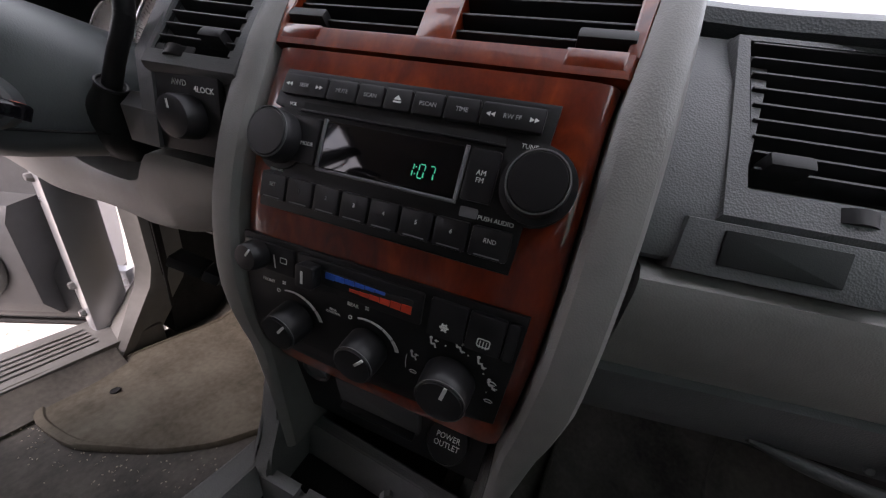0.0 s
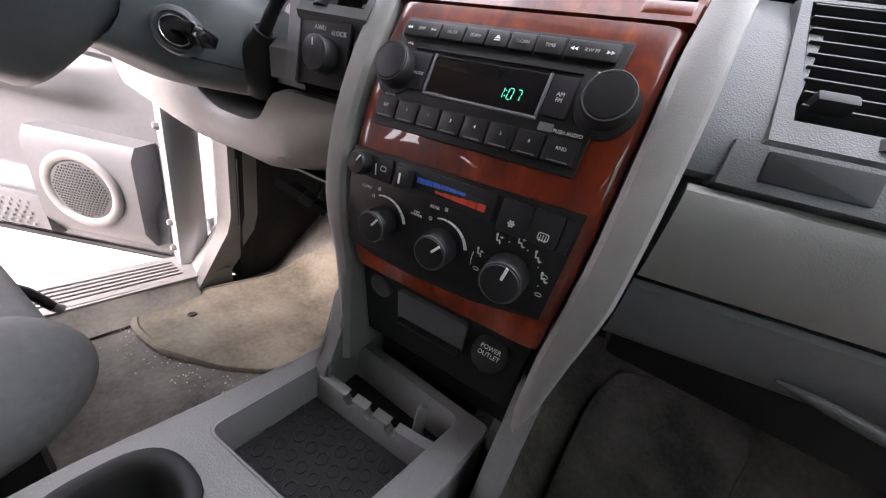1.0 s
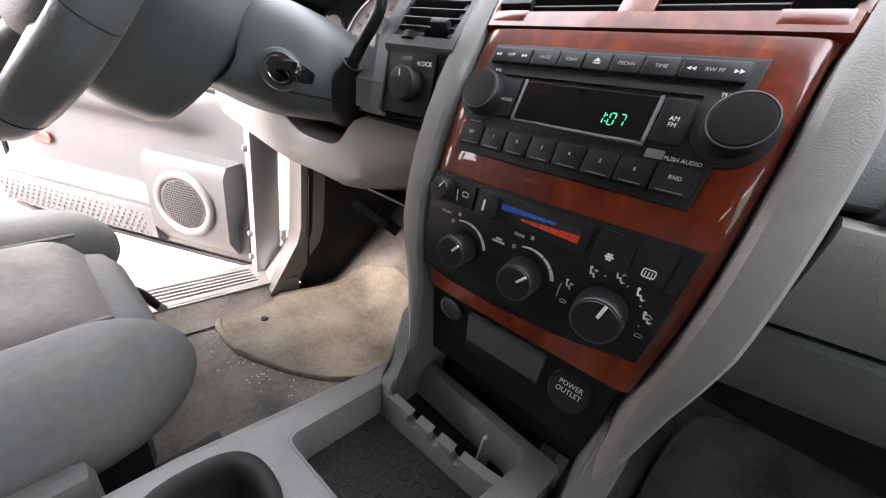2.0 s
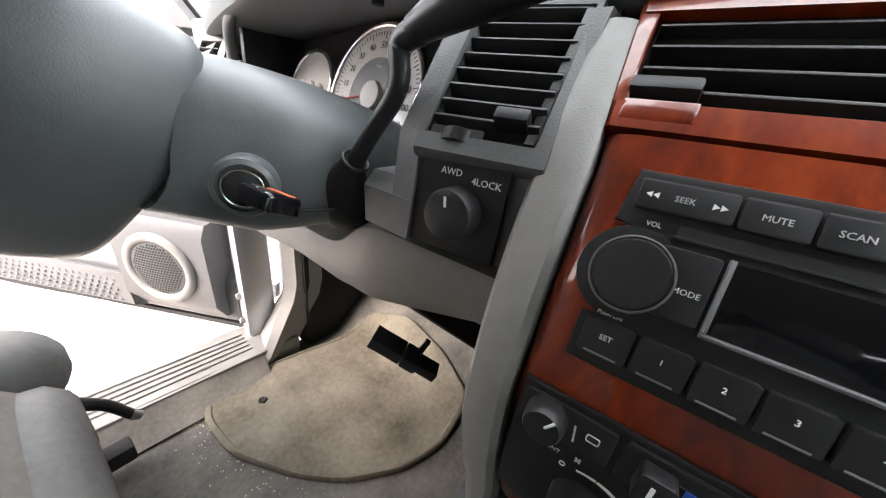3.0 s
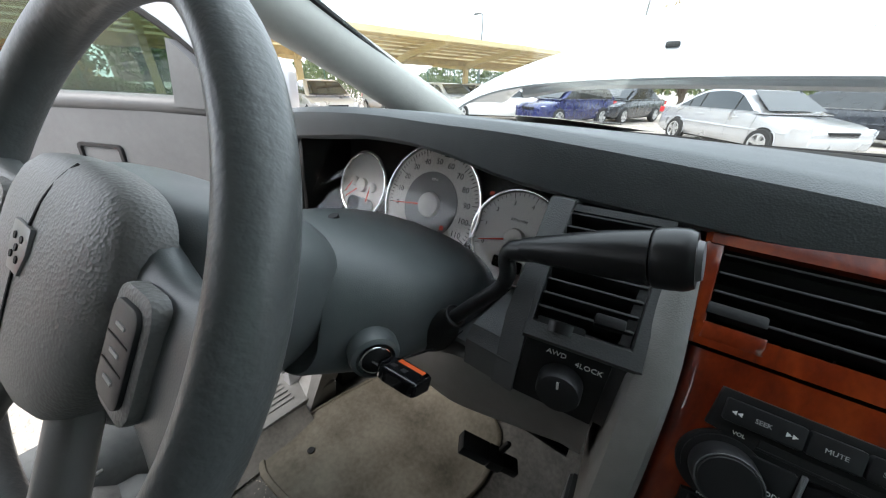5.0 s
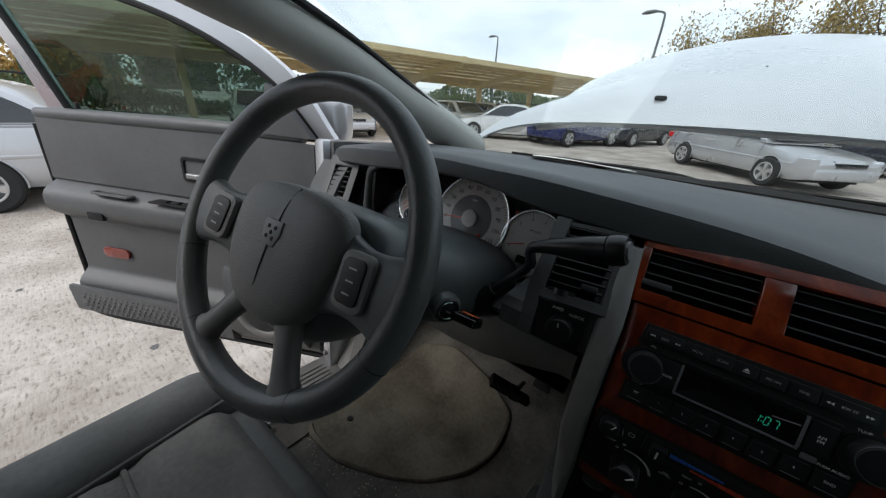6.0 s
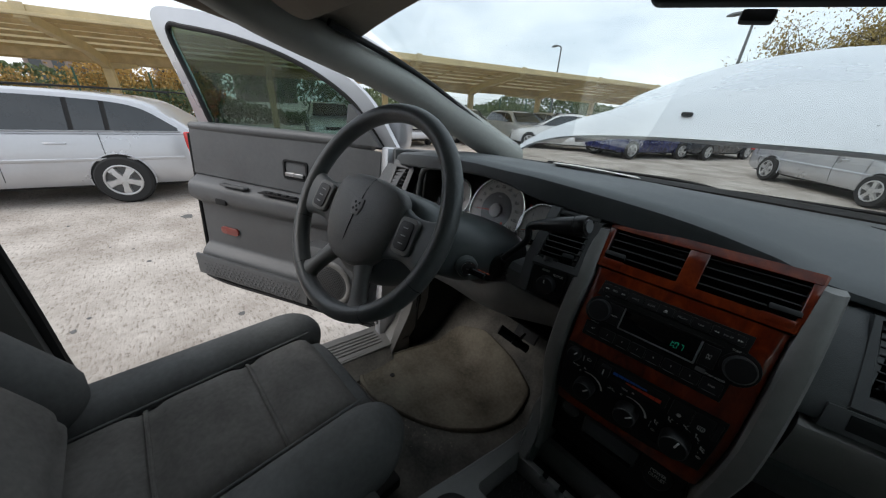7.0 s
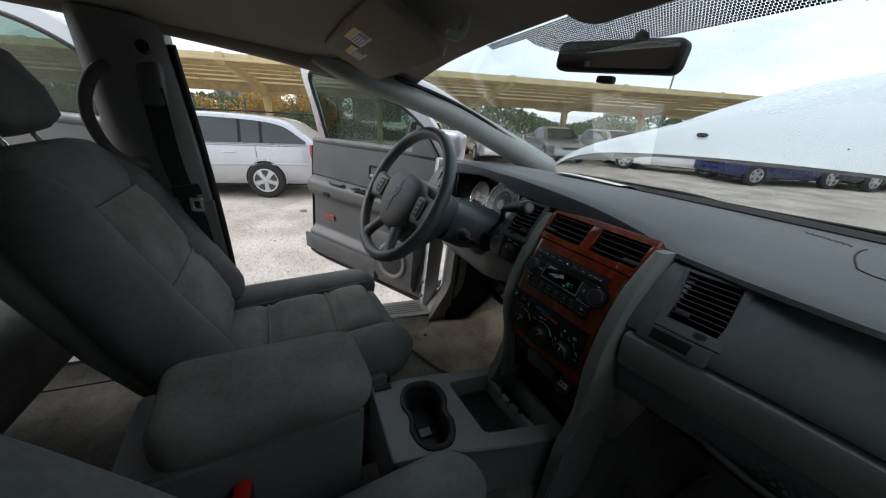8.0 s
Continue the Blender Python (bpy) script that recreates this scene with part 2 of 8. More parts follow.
M_WALL = surface("brown_block_facade", (0.25, 0.2, 0.17), 0.85, vary=0.15, scale=0.5)


def concrete_relief():
    """Broom marks and coarse specks on the parking ground."""
    n, l = M_CONCRETE.node_tree.nodes, M_CONCRETE.node_tree.links
    b = n["Principled BSDF"]
    co, a, s, bump = n.new("ShaderNodeTexCoord"), n.new("ShaderNodeTexNoise"), n.new("ShaderNodeTexNoise"), n.new("ShaderNodeBump")
    mp = n.new("ShaderNodeMapping")
    mp.inputs["Scale"].default_value = (14, 60, 14)
    s.inputs["Scale"].default_value, s.inputs["Detail"].default_value = 1.0, 6
    a.inputs["Scale"].default_value, a.inputs["Detail"].default_value, a.inputs["Roughness"].default_value = 38, 6, 0.75
    l.new(co.outputs["Object"], mp.inputs[0])
    l.new(mp.outputs[0], s.inputs["Vector"])
    l.new(co.outputs["Object"], a.inputs["Vector"])
    add, ramp, mul = n.new("ShaderNodeMath"), n.new("ShaderNodeValToRGB"), n.new("ShaderNodeMix")
    l.new(a.outputs[0], add.inputs[0])
    l.new(s.outputs[0], add.inputs[1])
    bump.inputs["Strength"].default_value, bump.inputs["Distance"].default_value = 0.7, 0.01
    l.new(add.outputs[0], bump.inputs["Height"])
    l.new(bump.outputs[0], b.inputs["Normal"])
    ramp.color_ramp.elements[0].position, ramp.color_ramp.elements[0].color = 0.75, (0.55, 0.53, 0.5, 1)
    ramp.color_ramp.elements[1].position, ramp.color_ramp.elements[1].color = 1.15 / 1.2, (1, 1, 1, 1)
    l.new(add.outputs[0], ramp.inputs[0])
    mul.data_type, mul.blend_type = "RGBA", "MULTIPLY"
    mul.inputs[0].default_value = 1.0
    old = b.inputs["Base Color"].links[0].from_socket
    l.new(old, mul.inputs[6])
    l.new(ramp.outputs[0], mul.inputs[7])
    l.new(mul.outputs[2], b.inputs["Base Color"])


def let_light_through(m, share):
    """A thin sheet that passes part of the daylight."""
    n, l = m.node_tree.nodes, m.node_tree.links
    b, tr, mix = n["Principled BSDF"], n.new("ShaderNodeBsdfTranslucent"), n.new("ShaderNodeMixShader")
    tr.inputs[0].default_value = (0.85, 0.78, 0.60, 1)
    mix.inputs[0].default_value = share
    l.new(b.outputs[0], mix.inputs[1])
    l.new(tr.outputs[0], mix.inputs[2])
    l.new(mix.outputs[0], n["Material Output"].inputs[0])


let_light_through(M_ROOFSHEET, 0.5)
concrete_relief()


# ---- building helpers ----
def part(name, bm, material, parent=None, label="", smooth=True, angle=38):
    """Links a bmesh as one mesh object, under a thing or a part where given."""
    bmesh.ops.remove_doubles(bm, verts=bm.verts, dist=1e-6)
    bmesh.ops.recalc_face_normals(bm, faces=bm.faces)
    if smooth:
        for f in bm.faces:
            f.smooth = True
        for e in bm.edges:
            if len(e.link_faces) == 2 and e.calc_face_angle(0) > radians(angle):
                e.smooth = False
    me = bpy.data.meshes.new(name)
    bm.to_mesh(me)
    bm.free()
    mats = material if isinstance(material, (list, tuple)) else [material]
    for mt in mats:
        me.materials.append(mt)
    ob = new(name, me)
    if parent:
        ob.parent = parent
    if label:
        ob["label"] = label
    return ob


def thing(name, label, category, group="", kind="", at=None):
    ob = new(name)
    ob.empty_display_size = 0.05
    if at is not None:
        ob.matrix_world = at
    return tagged(ob, label, category, group, kind)


def place(bm, m):
    bmesh.ops.transform(bm, matrix=m, verts=bm.verts)
    return bm


def box(cx, cy, cz, sx, sy, sz, bevel=0.0, seg=2, m=None, taper=None):
    bm = bmesh.new()
    bmesh.ops.create_cube(bm, size=1.0)
    for v in bm.verts:
        k = 1.0
        if taper and v.co.z > 0:
            k = taper
        v.co = Vector((v.co.x * sx * k, v.co.y * sy * k, v.co.z * sz))
    if bevel:
        bmesh.ops.bevel(bm, geom=bm.edges, offset=bevel, segments=seg, profile=0.6, affect="EDGES")
    bmesh.ops.translate(bm, vec=(cx, cy, cz), verts=bm.verts)
    if m is not None:
        place(bm, m)
    return bm


def add(bm, other):
    """Joins other into bm."""
    me = bpy.data.meshes.new("join")
    other.to_mesh(me)
    other.free()
    bm.from_mesh(me)
    bpy.data.meshes.remove(me)
    return bm


def loft(rings, close=True, caps=True, loop=False):
    """A skin over rings of equally many points."""
    bm = bmesh.new()
    vs = [[bm.verts.new(p) for p in r] for r in rings]
    n = len(rings[0])
    pairs = list(zip(vs, vs[1:])) + ([(vs[-1], vs[0])] if loop else [])
    for a, b in pairs:
        for i in range(n if close else n - 1):
            j = (i + 1) % n
            bm.faces.new((a[i], a[j], b[j], b[i]))
    if caps and close and not loop:
        bm.faces.new(vs[0])
        bm.faces.new(list(reversed(vs[-1])))
    return bm


def spline(points, steps):
    """A smooth line (Catmull-Rom) through a few points, sampled evenly in its parameter."""
    p = [np.array(q, float) for q in points]
    p = [2 * p[0] - p[1]] + p + [2 * p[-1] - p[-2]]
    out = []
    segs = len(p) - 3
    for k in range(steps + 1):
        u = k / steps * segs
        i = min(int(u), segs - 1)
        t = u - i
        a, b, c, d = p[i:i + 4]
        out.append(0.5 * (2 * b + (c - a) * t + (2 * a - 5 * b + 4 * c - d) * t * t + (3 * b - a - 3 * c + d) * t ** 3))
    return out


def tube(points, radii, steps=24, seg=14, flat=1.0):
    """A tapered round bar along a smooth line."""
    line = spline(points, steps)
    rad = [float(r[0]) for r in spline([(r,) for r in radii], steps)] if len(radii) > 1 else [radii[0]] * (steps + 1)
    rings = []
    ref = Vector((0.3, 0.2, 1)).normalized()
    for i, p in enumerate(line):
        d = Vector(line[min(i + 1, steps)] - line[max(i - 1, 0)]).normalized()
        s = d.cross(ref).normalized()
        u = s.cross(d).normalized()
        rings.append([Vector(p) + s * math.cos(a) * rad[i] + u * math.sin(a) * rad[i] * flat for a in (2 * math.pi * k / seg for k in range(seg))])
    return loft(rings)


def lathe(profile, seg=32):
    """A body of revolution about z from (radius, z) pairs."""
    rings = [[Vector((r * math.cos(a), r * math.sin(a), z)) for a in (2 * math.pi * k / seg for k in range(seg))] for r, z in profile]
    return loft(rings)


def torus(radius, thick, seg=48, tube_seg=14, flat=1.0, arc=(0, 2 * math.pi)):
    full = arc[1] - arc[0] > 6.28
    rings = []
    for k in range(seg if full else seg + 1):
        a = arc[0] + (arc[1] - arc[0]) * k / seg
        rings.append([Vector(((radius + thick * math.cos(b)) * math.cos(a), (radius + thick * math.cos(b)) * math.sin(a), thick * flat * math.sin(b))) for b in (2 * math.pi * j / tube_seg for j in range(tube_seg))])
    return loft(rings, loop=full)


def plate(outline, depth, bevel=0.0, seg=2):
    """A flat plate from a 2D outline in x, z; it fills y from 0 to -depth (its face looks to -y)."""
    bm = bmesh.new()
    vs = [bm.verts.new((x, 0, z)) for x, z in outline]
    f = bm.faces.new(vs)
    r = bmesh.ops.extrude_face_region(bm, geom=[f])
    top = [v for v in r["geom"] if isinstance(v, bmesh.types.BMVert)]
    bmesh.ops.translate(bm, vec=(0, -depth, 0), verts=top)
    if bevel:
        es = [e for e in bm.edges if all(v in top for v in e.verts)]
        bmesh.ops.bevel(bm, geom=es, offset=bevel, segments=seg, profile=0.6, affect="EDGES")
    return bm


def round_rect(w, h, r, n=4, cx=0.0, cz=0.0):
    pts = []
    for sx, sz, a0 in ((1, 1, 0), (-1, 1, 90), (-1, -1, 180), (1, -1, 270)):
        for k in range(n + 1):
            a = radians(a0 + 90 * k / n)
            pts.append((cx + sx * (w / 2 - r) + r * math.cos(a), cz + sz * (h / 2 - r) + r * math.sin(a)))
    return pts


def frame_plate(outer, inner, depth):
    """A flat ring between two outlines of equally many points, facing -y."""
    rings = [[Vector((x, y, z)) for x, z in o] for o, y in ((outer, 0), (outer, -depth * 0.7), ([(ox + (ix - ox) * 0.15, oz + (iz - oz) * 0.15) for (ox, oz), (ix, iz) in zip(outer, inner)], -depth),
             ([(ix + (ox - ix) * 0.15, iz + (oz - iz) * 0.15) for (ox, oz), (ix, iz) in zip(outer, inner)], -depth), (inner, -depth * 0.7), (inner, 0))]
    return loft(rings, loop=True)


def sheet(fn, nu, nv, thick):
    """A sheet over u, v in 0..1 with thickness along its own normals."""
    bm = bmesh.new()
    g = [[Vector(fn(i / nu, j / nv)) for j in range(nv + 1)] for i in range(nu + 1)]
    v1 = [[bm.verts.new(p) for p in row] for row in g]
    nrm = lambda i, j: ((g[min(i + 1, nu)][j] - g[max(i - 1, 0)][j]).cross(g[i][min(j + 1, nv)] - g[i][max(j - 1, 0)])).normalized()
    v2 = [[bm.verts.new(g[i][j] + nrm(i, j) * thick) for j in range(nv + 1)] for i in range(nu + 1)]
    for i in range(nu):
        for j in range(nv):
            bm.faces.new((v1[i][j], v1[i + 1][j], v1[i + 1][j + 1], v1[i][j + 1]))
            bm.faces.new((v2[i][j], v2[i][j + 1], v2[i + 1][j + 1], v2[i + 1][j]))
    for i in range(nu):
        for j in (0, nv):
            bm.faces.new((v1[i][j], v2[i][j], v2[i + 1][j], v1[i + 1][j]))
    for j in range(nv):
        for i in (0, nu):
            bm.faces.new((v1[i][j], v1[i][j + 1], v2[i][j + 1], v2[i][j]))
    return bm


def words(text, size, m, material, parent, name="lettering", extrude=0.0002, align="CENTER"):
    """Raised lettering in the built-in font, turned into a mesh; m maps its x, y plane."""
    cu = bpy.data.curves.new(name, "FONT")
    cu.body, cu.size, cu.extrude, cu.align_x, cu.align_y = text, size, extrude, align, "CENTER"
    cu.resolution_u = 2
    tmp = bpy.data.objects.new(name, cu)
    scene.collection.objects.link(tmp)
    dg = bpy.context.evaluated_depsgraph_get()
    me = bpy.data.meshes.new_from_object(tmp.evaluated_get(dg))
    bpy.data.objects.remove(tmp)
    bpy.data.curves.remove(cu)
    me.transform(m)
    me.materials.clear()
    me.materials.append(material)
    me.name = name
    ob = new(name, me)
    ob.parent = parent
    return ob


def bar(w, h, m, material, parent, name="marking", d=0.0004):
    bm = box(0, 0, 0, w, h, d)
    place(bm, m)
    return part(name, bm, material, parent, smooth=False)

# ---- the vehicle: shell and setting ----
def rounded(pts, r, n=5):
    """A polygon with its corners rounded off."""
    out = []
    for k, p in enumerate(pts):
        q, a, b = Vector(p), Vector(pts[k - 1]), Vector(pts[(k + 1) % len(pts)])
        pa, pb = q + (a - q).normalized() * r, q + (b - q).normalized() * r
        for j in range(n + 1):
            t = j / n
            v = pa.lerp(q, t).lerp(q.lerp(pb, t), t)
            out.append((v.x, v.y))
    return out


def setting(name, bm, material, label, category, smooth=True):
    ob = part(name, bm, material, smooth=smooth)
    ob.matrix_world = CAR
    return tagged(ob, label, category, kind="structure")


def sweep(x):
    return 0.26 * max(0.0, min(x, 0.32) - 0.125) + 0.16 * max(0.0, x - 0.32)


# floor pan with the toe board rising under the dash
def floor_fn(u, v):
    x, s = -0.86 + 1.72 * u, v
    y = -2.3 + 2.95 * s
    z = 0.632 + 0.006 * math.sin(9 * x) * math.sin(7 * y)
    if y > 0.30:
        z += (y - 0.30) * 0.9
    tunnel = max(0.0, 1 - abs(x) / 0.17)
    return (x, y, z + 0.16 * min(1, tunnel * 2.2))


setting("floor", sheet(floor_fn, 44, 60, -0.02), M_CARPET, "dusty grey carpeted floor with worn patches", "floor")

# headliner, roof skin
def roof_fn(u, v):
    x, y = -0.74 + 1.48 * u, -2.4 + 2.27 * v
    return (x, y, 1.768 - 0.055 * (abs(x) / 0.74) ** 3 - 0.022 * max(0, v - 0.72) ** 2 / 0.08)


setting("ceiling", sheet(roof_fn, 24, 28, 0.03), M_HEADLINER, "grey cloth headliner of the vehicle roof", "ceiling")
setting("roof_skin", place(sheet(roof_fn, 12, 12, 0.02), Matrix.Translation((0, 0, 0.045))), M_SILVER, "silver painted roof skin", "roof")

# roof rails over the doors (both sides), sills, rear wall
for side, nm in ((-1, "trim_west"), (1, "trim_east")):
    rail = tube([(side * 0.71, -2.4, 1.69), (side * 0.735, -1.2, 1.735), (side * 0.735, -0.6, 1.725), (side * 0.715, -0.27, 1.690)], [0.034], steps=20, seg=10)
    setting(nm, rail, M_HEADLINER, "grey cloth covered roof rail above the door opening", "trim")

# A-pillars
for side, nm in ((-1, "a_pillar_west"), (1, "a_pillar_east")):
    pil = tube([(side * 0.71, -0.46, 1.715), (side * 0.705, -0.32, 1.690), (side * 0.76, -0.02, 1.645), (side * 0.80, 0.25, 1.575), (side * 0.80, 0.60, 1.455)], [0.020, 0.050, 0.062, 0.068, 0.08], steps=30, seg=16, flat=0.75)
    setting(nm, pil, M_PILLAR, "pale grey plastic trim of the windscreen pillar", "pillar")
    out = tube([(side * 0.76, -0.28, 1.73), (side * 0.82, -0.0, 1.685), (side * 0.88, 0.25, 1.60), (side * 0.90, 0.62, 1.46)], [0.03, 0.03, 0.035, 0.05], steps=20, seg=10)
    setting(nm + "_skin", out, M_SILVER, "silver painted windscreen pillar outside", "pillar")
    seal = tube([(side * 0.655, -0.22, 1.70), (side * 0.715, 0.02, 1.665), (side * 0.75, 0.28, 1.59), (side * 0.755, 0.6, 1.47)], [0.007], steps=20, seg=8)
    setting(nm + "_seal", seal, M_RUBBER, "black rubber windscreen seal", "seal")

# B-pillars
def b_pillar(side, t0, t1, grow):
    rings = []
    for k in range(11):
        t = t0 + (t1 - t0) * k / 10
        z = 0.70 + 1.02 * t
        y = -0.835 - 0.065 * t
        w = 0.122 - 0.03 * t + 0.05 * max(0, 0.25 - t)
        x = side * (0.80 - 0.075 * max(0, t - 0.5) * 2)
        w, d = w * grow, 0.045 * grow
        rings.append([Vector((x + side * d, y - w, z)), Vector((x - side * d * 0.2, y - w * 0.95, z)), Vector((x - side * d, y - w * 0.55, z)), Vector((x - side * d * 1.15, y, z)),
                      Vector((x - side * d, y + w * 0.55, z)), Vector((x - side * d * 0.2, y + w * 0.95, z)), Vector((x + side * d, y + w, z))])
    return loft(rings)


for side, nm in ((-1, "b_pillar_west"), (1, "b_pillar_east")):
    # upper trim lighter, lower cover darker: daylight and shade put into their greys
    setting(nm, b_pillar(side, 0.52, 1.0, 1.0), M_CONSOLE, "grey plastic trim of the pillar behind the front door, lightened for daylight", "pillar")
    setting(nm + "_cover", b_pillar(side, 0.0, 0.545, 1.05), M_PILLARSHADE, "grey lower cover of the pillar behind the front door, darkened for shade", "pillar")
    seal = tube([(side * 0.815, -0.715, 0.70), (side * 0.815, -0.745, 1.1), (side * 0.80, -0.775, 1.4), (side * 0.735, -0.80, 1.68)], [0.011], steps=18, seg=8)
    setting(nm + "_seal", seal, M_RUBBER, "black rubber door seal on the pillar", "seal")

# door sills with ribbed scuff plates
for side, nm in ((-1, "sill_west"), (1, "sill_east")):
    s = box(side * 0.885, -0.70, 0.655, 0.15, 1.75, 0.07, 0.015)
    sill = setting(nm, s, M_LOWER, "pale grey ribbed plastic door sill plate", "door sill")
    for k in range(5):
        part("rib", box(side * (0.845 + 0.018 * k), -0.42, 0.692, 0.007, 0.95, 0.004, 0.0015, 1), M_LOWER, sill)
    rocker = setting(nm + "_rocker", box(side * 0.95, -0.7, 0.60, 0.05, 1.85, 0.16, 0.02), M_SILVER, "silver painted rocker panel", "rocker")

# carpet running up from the floor to the sill plates
for side, nm in ((-1, "sill_carpet_west"), (1, "sill_carpet_east")):
    setting(nm, sheet(lambda u, v: (side * (0.745 + 0.075 * u), -1.55 + 1.62 * v, 0.640 + 0.048 * u ** 1.6 + 0.002 * math.sin(23 * v)), 6, 24, -0.01 * side), M_CARPET, "dusty grey carpet turned up along the door sill", "carpet edge")

# kick panels beside the footwells
def kick(side):
    rings = []
    for k in range(11):
        t = k / 10
        z = 0.64 + 0.52 * t
        y0 = 0.045 + 0.12 * min(1, t * 3.0)
        flare = 0.06 * max(0, 0.3 - t) / 0.3
        rings.append([Vector((side * (0.90 + flare * 0.3), y0 + 0.02, z)), Vector((side * (0.86 - flare), y0, z)), Vector((side * (0.83 - flare * 0.6), y0 + 0.02, z)),
                      Vector((side * 0.82, y0 + 0.07, z)), Vector((side * 0.825, y0 + 0.11, z)), Vector((side * 0.90, y0 + 0.11, z))])
    return loft(rings)


for side, nm in ((-1, "kick_panel_west"), (1, "kick_panel_east")):
    kp = setting(nm, kick(side), M_LOWER, "pale grey plastic kick panel at the door opening", "kick panel")
    part("cover_edge", box(side * 0.818, 0.205, 0.87, 0.006, 0.006, 0.30, 0.002), M_BLACK, kp)
    # footwell side past the kick panel, under-dash shade held in its dark colour
    setting("footwell_side_west" if side < 0 else "footwell_side_east", box(side * 0.868, 0.42, 0.93, 0.09, 0.44, 0.62, 0.01), M_FOOTSHADE, "carpeted side of the footwell, darkened for the shade under the dash", "footwell side")

# front door jamb and wing on the open side
jb = setting("jamb_west", box(-0.912, 0.108, 1.03, 0.045, 0.08, 0.84, 0.012), M_SILVER, "silver painted door jamb with hinge bolts", "door jamb")
for z in (0.74, 0.82, 1.08, 1.16):
    part("hinge_bolt", place(lathe([(0, 0), (0.010, 0), (0.010, 0.006), (0.007, 0.010), (0, 0.010)], 6), pose(-0.912, 0.068, z, 90)), M_SILVERTRIM, jb)
for side, nm in ((-1, "wing_west"), (1, "wing_east")):
    setting(nm, box(side * 0.925, 0.62, 1.00, 0.05, 0.86, 0.80, 0.02), M_SILVER, "silver painted front wing", "front wing")
# unseen panels and panes added to hold back light from the passenger side
setting("light_block_east", box(0.895, -0.395, 1.03, 0.09, 0.97, 0.82, 0.03), M_PANEL, "unseen grey panel that blocks light from the passenger door opening", "door trim")
setting("light_block_east_rear", box(0.895, -1.42, 1.04, 0.09, 1.0, 0.80, 0.03), M_PANEL, "unseen grey panel that blocks light from the rear passenger side", "door trim")
for nm, y0, y1, zf in (("window_2", 0.06, -0.84, 1.62), ("window_3", -0.92, -1.95, 1.66)):
    pane = loft([[Vector((0.885 + d, y0, 1.44)), Vector((0.885 + d, y1, 1.44)), Vector((0.765 + d, y1, 1.68)), Vector((0.80 + d, y0 - 0.18, zf + 0.06))] for d in (0, 0.004)])
    setting(nm, pane, M_SIDEGLASS if nm == "window_2" else M_TINTGLASS, "unseen side pane that dims light from the passenger side", "window", smooth=False)

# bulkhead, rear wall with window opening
# the bulkhead shares the footwell shade colour
setting("firewall", box(0, 0.68, 0.98, 1.75, 0.05, 0.86, 0.02), M_FOOTSHADE, "insulated bulkhead ahead of the footwells, in the dark footwell shade colour", "bulkhead")
for nm, cx, cz, sx, sz in (("wall_rear_low", 0, 0.93, 1.75, 0.66), ("wall_rear_top", 0, 1.72, 1.5, 0.10), ("wall_rear_west", -0.70, 1.46, 0.2, 0.5), ("wall_rear_east", 0.70, 1.46, 0.2, 0.5)):
    setting(nm, box(cx, -2.42, cz, sx, 0.06, sz, 0.015), M_PILLAR, "grey trim of the closed tailgate", "wall")
# unseen rear pane, dark so that little light reaches the stack
setting("window_4", box(0, -2.42, 1.465, 1.22, 0.006, 0.45), M_TINTGLASS, "unseen rear window glass, tinted dark to cut light in the cabin", "window", smooth=False)
setting("wall_quarter_east", box(0.86, -1.75, 1.02, 0.08, 1.25, 0.80, 0.02), M_PILLAR, "grey rear side trim", "wall")
setting("wall_quarter_west", box(-0.86, -2.1, 1.02, 0.08, 0.55, 0.80, 0.02), M_PILLAR, "grey rear side trim", "wall")

# windscreen with the dotted band at its top, cowl and wipers
def ws(u, v):
    x = -1.0 + 2.0 * u
    w = 0.70 + 0.10 * v
    return (x * w, -0.10 + 0.86 * v + 0.10 * (1 - x * x) * (0.3 + 0.7 * v) - 0.05, 1.735 - 0.285 * v - 0.03 * v * v + 0.02 * (1 - x * x))


screen = setting("window_1", sheet(ws, 20, 14, 0.004), M_WSGLASS, "clear curved windscreen with specks of dirt", "windscreen")
screen.visible_shadow = False
dots = bmesh.new()
for i in range(150):
    for j in range(24):
        x = -0.275 + 0.0040 * (i + 0.5 * (j % 2))
        deep = 0.022 + 0.074 * min(1, max(0, min(x + 0.16, 0.32 - x) / 0.06)) ** 0.5
        v = 0.004 + 0.0046 * j
        if v > deep:
            continue
        p = Vector(ws((x / (0.70 + 0.10 * v) + 1) / 2, v)) + Vector((0, 0, -0.005))
        corners = [p + Vector((dx, dy, -0.35 * dy)) for dx, dy in ((-0.0014, -0.0014), (0.0014, -0.0014), (0.0014, 0.0014), (-0.0014, 0.0014))]
        up_ = [dots.verts.new(c) for c in corners]
        low = [dots.verts.new(c + Vector((0, 0, -0.0006))) for c in corners]
        dots.faces.new(up_)
        dots.faces.new(list(reversed(low)))
        for k in range(4):
            dots.faces.new((up_[k], low[k], low[(k + 1) % 4], up_[(k + 1) % 4]))
db = part("dotted_band", dots, M_RUBBER, screen, "black printed dots along the screen's top", smooth=False)
setting("cowl", sheet(lambda u, v: (-0.82 + 1.64 * u, 0.57 + 0.26 * v + 0.04 * (1 - (2 * u - 1) ** 2), 1.440 + 0.008 * math.sin(6 * v) + 0.012 * (1 - (2 * u - 1) ** 2)), 24, 6, -0.02), M_RUBBER, "black plastic cowl under the windscreen", "cowl")


